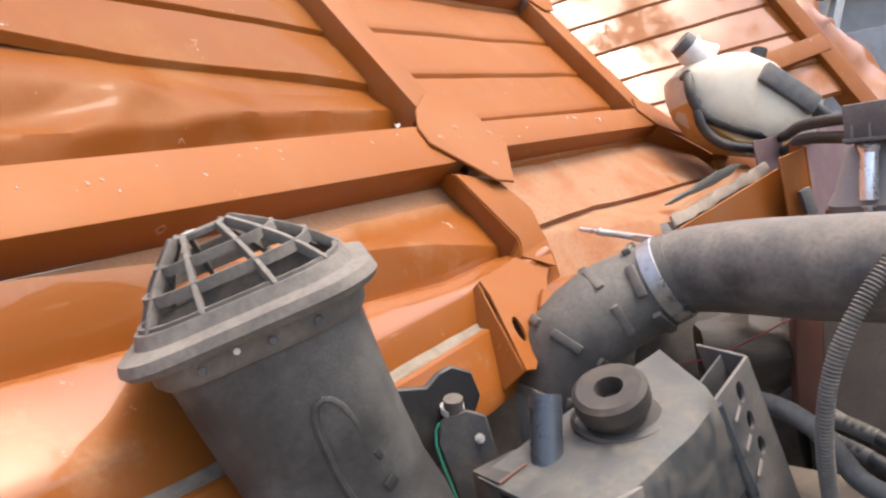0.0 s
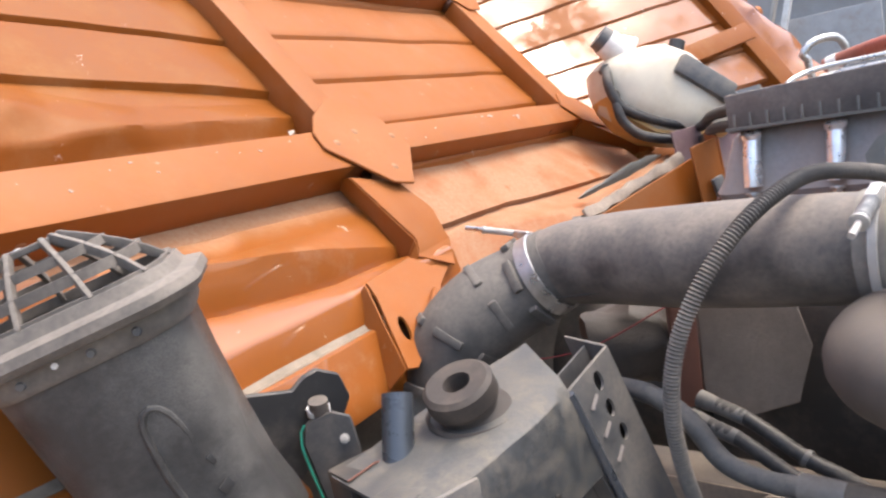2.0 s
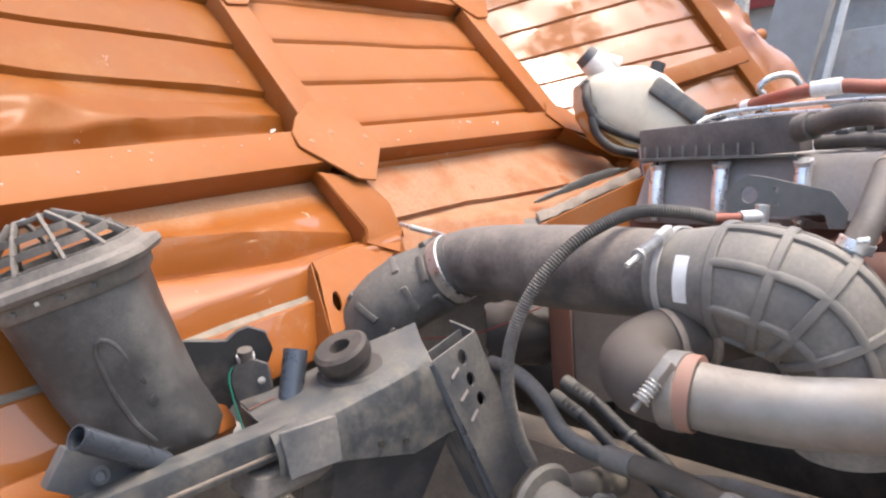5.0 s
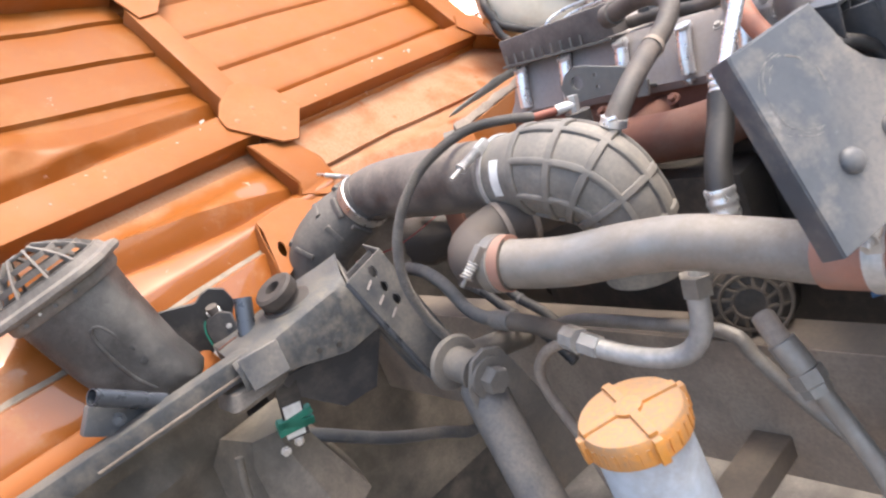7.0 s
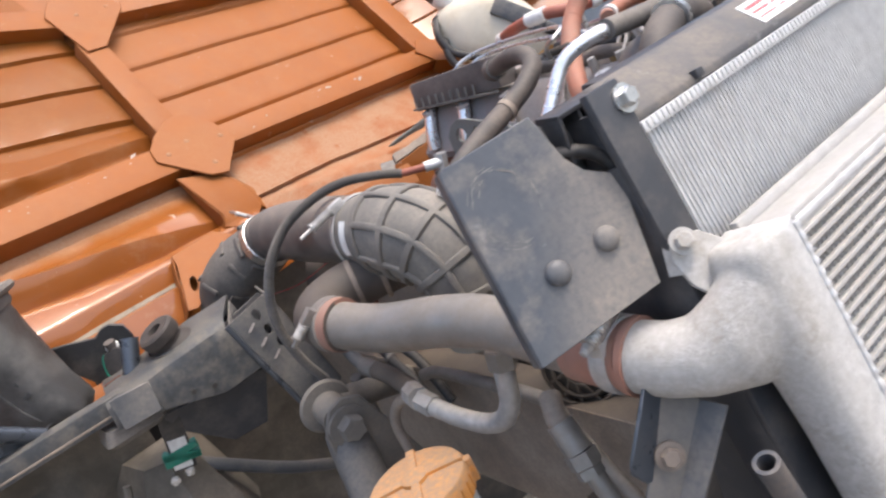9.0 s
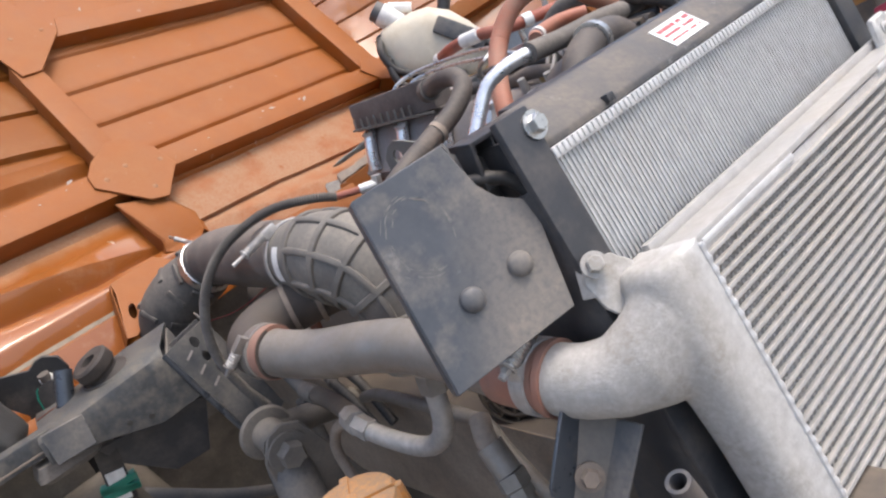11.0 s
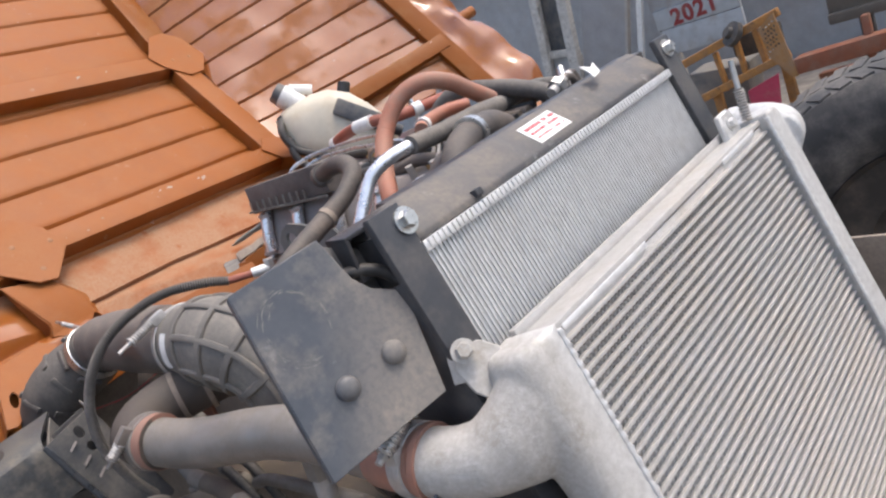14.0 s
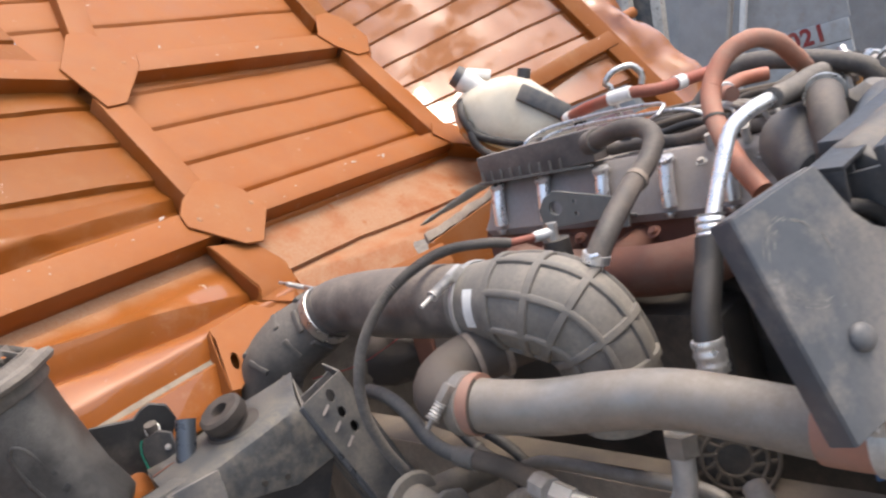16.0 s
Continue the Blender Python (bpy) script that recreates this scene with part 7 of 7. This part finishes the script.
for k in (0, 1):
    solo("coolant_hose", tube([bt @ V(x, y, 0.040 + 0.016 * min(j, 1)) for j, (x, y) in enumerate(HUG[k])] + [V(1.74, 0.62, 1.290 - 0.03 * k), V(1.56, 0.48, 1.312 - 0.035 * k), V(1.42, 0.39, 1.322 - 0.035 * k), V(1.33, 0.37, 1.322 - 0.035 * k)], 0.0125, 14), RUBBER_BLACK, "black rubber hose from the coolant bottle", "hose", "bottle hoses")
    part("hose_spigot", tube([bt @ V(*HUG[k][0], 0.01), bt @ V(*HUG[k][0], 0.042)], 0.016, 14), RUBBER_BLACK, bottle)
part("stay", slab((1.98, 0.90, 1.30), (2.02, 0.96, 1.1), 0.04, 0.02, (1, 0, 0), 0.004), ORANGE, bottle)

# ---- torn rubber and brackets at the wall's foot ----
bm = bmesh.new()
rows = []
for i in range(25):
    q = i / 24
    p = Vector((1.385, 0.768, 1.196)).lerp(Vector((1.80, 0.79, 1.208)), q) + Vector((0, -0.045, 0.018)) * math.sin(q * math.pi)
    wide = 0.002 + 0.012 * math.sin(min(1.0, q * 1.15) * math.pi) ** 0.7 + 0.004 * noise.noise(Vector((q * 9, 0, 0)))
    rows.append([bm.verts.new(p + Vector((0.1, -0.35, 0.93)) * wide * k + Vector((0, -0.004, 0.002)) * (1 - k * k)) for k in (-1.0, -0.4, 0.3, 1.0)])
for r0, r1 in zip(rows, rows[1:]):
    for j in range(3):
        bm.faces.new((r0[j], r1[j], r1[j + 1], r0[j + 1]))
thicken(bm, 0.003)
solo("torn_seal", bm, HANGER_GREY, "torn grey rubber sealing strip", "seal")
timber = slab((1.375, 0.752, 1.158), (1.70, 0.690, 1.208), 0.026, 0.022, (-0.3, -0.8, 0.5), 0.005)
bmesh.ops.subdivide_edges(timber, edges=[e for e in timber.edges if e.calc_length() > 0.1], cuts=24, use_grid_fill=True)
for q in timber.verts:
    q.co += 0.009 * noise.noise_vector(q.co * 35.0)
solo("wood_packing", timber, RAIL, "split timber packing along the body foot", "timber")
sill = thing("body_sill", (1.2, 0.7, 1.0), "orange sill and apron below the body wall", "sill")
part("sill_edge", slab((0.93, 0.72, 1.135), (1.38, 0.70, 1.115), 0.06, 0.02, (-0.2, -0.9, 0.4), 0.006), ORANGE, sill)
part("apron", plate3([(1.36, 0.742, 1.15), (1.72, 0.67, 1.205), (1.74, 0.66, 1.02), (1.33, 0.73, 1.0)], 0.006, (-0.3, -0.95, 0.1)), ORANGE, sill)
# violet-brown sheet whose colour stands for the shadow below the bottle
part("backing", plate3([(1.80, 0.76, 1.26), (2.3, 0.66, 1.25), (2.3, 0.64, 0.9), (1.80, 0.72, 0.9)], 0.006, (-0.3, -0.95, 0.1)), surface("violet_shadow_tone", (0.16, 0.10, 0.11), 0.6, dust=0.3), sill, "violet-brown sheet coloured as the shadow under the bottle")
part("floor_pan", plate3([(0.62, 0.83, 1.13), (1.36, 0.79, 1.12), (2.40, 0.735, 1.10), (2.40, 0.775, 0.30), (0.62, 0.87, 0.30)], 0.006, (-0.1, -0.95, 0.1)), LINER, sill, "dirty dark underside")
upright = thing("upright_bracket", (1.69, 0.63, 0.9), "orange folded upright bracket behind the engine", "bracket")
part("face", plate3([(1.655, 0.645, 1.235), (1.72, 0.615, 1.245), (1.74, 0.60, 0.92), (1.675, 0.63, 0.92)], 0.005, (-0.4, -0.9, 0)), ORANGE, upright)
part("side", plate3([(1.72, 0.615, 1.245), (1.80, 0.67, 1.25), (1.80, 0.66, 0.92), (1.74, 0.60, 0.92)], 0.005, (0.4, -0.9, 0)), ORANGE, upright)
part("foot_tab", slab((1.69, 0.61, 1.16), (1.70, 0.60, 1.10), 0.03, 0.012, (-0.4, -0.9, 0), 0.004), STEEL, upright)

# ---- yard beyond ----
solo("wall_east", box((0.12, 16.0, 3.0), Matrix.Translation((8.0, 2.0, 1.5)), 0.0), GREY_BOARD, "weathered grey sheet wall of the yard", "wall", kind="structure")
solo("wall_beam", box((0.14, 9.0, 0.16), Matrix.Translation((7.86, 3.6, 1.95)), 0.01), RED, "dark red steel beam along the yard wall", "beam")


def leaning(y, z, width, high, thick=0.04, x=6.8, tilt=18.0):
    """A sheet or post at y (its middle at height z) that leans sideways; high is its length."""
    return box((thick, width, high), Matrix.Translation((x, y, z)) @ Matrix.Rotation(radians(tilt), 4, "X"), 0.006)


shed = thing("sheet_door", (6.84, 2.75, 0.0), "plain blue-grey sheet metal panel leaning in the yard", "panel")
part("door_leaf", leaning(2.66, 0.90, 0.47, 2.0), surface("blue_grey_sheet", (0.30, 0.295, 0.295), 0.6, dust=0.3, dust_colour=(0.30, 0.28, 0.25), grain=8, dust_scale=2.0), shed)
part("door_edge", leaning(2.42, 0.92, 0.03, 2.0, 0.06), OLD_WOOD, shed, "pale folded edge")
PEELED = surface("peeling_white_paint", (0.50, 0.48, 0.44), 0.75, dust=0.35, dust_colour=(0.33, 0.29, 0.24), grain=26, vary=0.2, bump=0.4, wear=0.6, wear_colour=(0.17, 0.15, 0.13))
for y, z, w in ((3.02, 0.95, 0.10), (3.33, 0.95, 0.08)):
    solo("timber_post", leaning(y, z, w, 2.0, 0.09, 6.78, 8.0), PEELED, "timber post with peeling white paint", "post", "timber posts")
frame_ = thing("window_frame", (6.84, 3.2, 0.0), "dusty dark panel in a pale frame", "panel")
part("panel", leaning(3.17, 1.2, 0.24, 0.8, 0.02, 6.84, 8.0), STEEL, frame_)
part("frame_rail", leaning(3.18, 0.83, 0.30, 0.07, 0.08, 6.82, 8.0), PEELED, frame_)
part("frame_apron", leaning(3.22, 0.40, 0.34, 0.8, 0.04, 6.84, 8.0), GREY_BOARD, frame_)
solo("steel_pole", leaning(2.24, 1.0, 0.05, 2.1, 0.05, 6.74, 16.0), WHITE, "pale painted steel pole", "pole")
board = thing("tailboard", (6.8, 1.8, 0.0), "pale grey truck tailboard with a red painted year", "tailboard")
PALE = surface("pale_grey_paint", (0.40, 0.415, 0.42), 0.5, dust=0.3, grain=10, wear=0.12, wear_colour=(0.25, 0.24, 0.22))
part("upper_board", box((0.03, 0.78, 0.60), Matrix.Translation((6.84, 1.81, 1.22)), 0.006), surface("dull_grey_paint", (0.36, 0.365, 0.37), 0.5, dust=0.3, grain=10), board, "duller upper sheet")
part("board", box((0.04, 0.74, 0.17), Matrix.Translation((6.82, 1.80, 0.835)), 0.006), PALE, board)
part("board", box((0.04, 0.72, 0.22), Matrix.Translation((6.82, 1.79, 0.635)), 0.006), PALE, board)
part("board_seam", box((0.02, 0.72, 0.012), Matrix.Translation((6.82, 1.80, 0.748)), 0.0), DARK, board)
for y in (1.50, 2.08):
    part("board_leg", box((0.05, 0.06, 0.55), Matrix.Translation((6.86, y, 0.275)), 0.004), OLD_WOOD, board)
fc = bpy.data.curves.new("year_mark", "FONT")
fc.body, fc.size, fc.extrude, fc.align_x, fc.align_y = "2021", 0.19, 0.002, "CENTER", "CENTER"
fc.offset, fc.space_character = 0.007, 1.12
fc.materials.append(RED)
year = new("year_mark", fc)
year.parent = board
year.matrix_parent_inverse = Matrix.Translation(board.location).inverted()
year.matrix_basis = frame_of((6.797, 1.81, 0.835), (-1, 0, 0), (0.0, -0.99, 0.06))
# orange machine frame: two rails, uprights and a perforated end plate
rig = thing("machine_frame", (5.6, 1.1, 0.0), "worn orange-yellow machine frame with a perforated end plate", "frame")
for a_, b_, w in (((5.6, 1.45, 0.62), (5.6, 0.74, 0.79), 0.055), ((5.58, 1.42, 0.34), (5.58, 0.73, 0.51), 0.05), ((5.62, 1.20, 0.36), (5.62, 1.22, 0.64), 0.03), ((5.62, 1.05, 0.42), (5.62, 1.06, 0.70), 0.03), ((5.62, 0.90, 0.46), (5.62, 0.92, 0.72), 0.035), ((5.66, 1.30, 0.0), (5.66, 1.30, 0.37), 0.06), ((5.66, 0.80, 0.0), (5.66, 0.80, 0.48), 0.06)):
    part("rail", slab(a_, b_, w, 0.05, (-1, 0, 0), 0.006), YELLOW, rig)
part("end_plate", plate3([(5.56, 0.875, 0.72), (5.56, 0.76, 0.80), (5.56, 0.70, 0.36), (5.56, 0.745, 0.36), (5.56, 0.85, 0.53)], 0.012, (-1, 0, 0), holes=[((5.56, 0.845 - 0.022 * i - 0.006 * (j % 2), 0.71 + 0.012 * i - 0.030 * j), 0.0085) for i in range(4) for j in range(6)]), surface("rusty_orange_paint", (0.33, 0.17, 0.06), 0.6, dust=0.4, grain=20, wear=0.3, wear_colour=(0.2, 0.12, 0.08)), rig, "perforated end plate")
part("hub", lathe([(0.0, -0.05), (0.05, -0.05), (0.055, -0.03), (0.085, -0.025), (0.085, 0.012), (0.04, 0.02), (0.035, 0.05), (0.0, 0.05)], frame_of((5.56, 1.05, 0.74), (-0.7, 0.5, 0.6)), 14), DARK, rig, "oily black hub")
part("gear_case", box((0.18, 0.30, 0.16), Matrix.Translation((5.78, 0.98, 0.62)), 0.03), DARK, rig, "oily dark gear case")
solo("painted_board", plate3([(5.5, 1.03, 0.02), (5.5, 1.02, 0.35), (5.5, 0.80, 0.42), (5.5, 0.86, 0.02)], 0.012, (-1, 0, 0)), surface("crimson_paint", (0.42, 0.04, 0.08), 0.45, dust=0.25), "crimson painted board standing among the scrap", "board")
solo("concrete_block", box((0.3, 0.42, 0.5), Matrix.Translation((5.9, 1.32, 0.25)) @ Matrix.Rotation(radians(4), 4, "X"), 0.02), HANGER, "dusty grey block under the machine frame", "block")
scrap = thing("scrap_chassis", (5.6, 0.2, 0.0), "rust-red scrap chassis heaped in the yard", "scrap")
RED_RUST = surface("faded_red_oxide", (0.23, 0.075, 0.035), 0.65, dust=0.4, dust_colour=(0.25, 0.16, 0.11), grain=18, wear=0.25, wear_colour=(0.10, 0.07, 0.05))
for a_, b_, w, mat in (((5.6, 0.70, 0.42), (5.5, -0.9, 0.52), 0.13, RED_RUST), ((5.75, 0.6, 0.2), (5.6, -1.0, 0.25), 0.16, DARK), ((5.7, 0.62, 0.28), (5.6, -0.9, 0.33), 0.08, RED_RUST), ((5.62, 0.28, 0.0), (5.62, 0.27, 0.62), 0.06, RED_RUST), ((5.7, -0.4, 0.0), (5.7, -0.4, 0.62), 0.09, DARK)):
    part("beam", slab(a_, b_, w, w * 0.8, (0, 0, 1), 0.01), mat, scrap)
panel = thing("pressed_panel", (5.9, -0.2, 0.0), "dusty tan pressed truck panel with upright slots", "panel")
TANPAINT = surface("dusty_tan_paint", (0.13, 0.11, 0.085), 0.7, dust=0.5, dust_colour=(0.16, 0.13, 0.10), grain=16, vary=0.2, wear=0.3, wear_colour=(0.12, 0.10, 0.08))
part("sheet", box((0.03, 1.9, 0.75), Matrix.Translation((5.92, -0.40, 0.95)), 0.01), TANPAINT, panel)
# dark strips on the uncut sheet; their colour makes the shade of slots
for k in range(8):
    part("slot", box((0.02, 0.045, 0.30), Matrix.Translation((5.90, 0.40 - 0.13 * k, 0.90)), 0.006), LINER, panel, "dark upright strip coloured as a shaded slot")
part("lower_rail", box((0.08, 1.9, 0.07), Matrix.Translation((5.90, -0.40, 0.60)), 0.015), TANPAINT, panel)
part("stand", box((0.06, 0.08, 0.58), Matrix.Translation((5.95, -0.9, 0.29)), 0.006), DARK, panel)
part("stand", box((0.06, 0.08, 0.58), Matrix.Translation((5.95, 0.35, 0.29)), 0.006), DARK, panel)
tyre = thing("spare_wheel", (2.64, -0.52, 0.0), "dusty black truck tyre of a neighbouring vehicle", "wheel")
tw = frame_of((2.64, -0.52, 0.5), (-0.93, -0.36, 0.0), (0, 0, 1))
part("tyre", lathe([(0.28, -0.10), (0.33, -0.135), (0.42, -0.14), (0.47, -0.125), (0.495, -0.10), (0.50, 0.0), (0.495, 0.10), (0.47, 0.125), (0.42, 0.14), (0.33, 0.135), (0.28, 0.10), (0.27, 0.0), (0.28, -0.10)], tw, 64), TYRE, tyre)
bm = bmesh.new()
for k in range(56):
    q = 2 * math.pi * k / 56
    for s in (-1, 1):
        box((0.008, 0.034, 0.085), tw @ Matrix.Rotation(q + (0.03 if s > 0 else 0), 4, "Z") @ Matrix.Translation((0.497, 0, s * 0.055)) @ Matrix.Rotation(radians(20 * s), 4, "X"), 0.0, bm)
tagged(part("tread_block", bm, TYRE, tyre, smooth=False), kind="stuff")
part("rim", lathe([(0.0, 0.03), (0.10, 0.03), (0.14, 0.07), (0.26, 0.08), (0.285, 0.11), (0.27, 0.0), (0.0, 0.0)], tw, 40), DARK, tyre)
axle = thing("neighbour_axle", (2.3, -0.75, 0.0), "oily axle arm beside the spare wheel", "axle")
part("arm", slab((1.95, -0.80, 0.78), (2.6, -0.86, 0.74), 0.07, 0.06, (0, 0, 1), 0.006), STEEL, axle)
part("stand", slab((2.2, -0.83, 0.0), (2.2, -0.83, 0.76), 0.08, 0.08, (1, 0, 0), 0.006), DARK, axle)
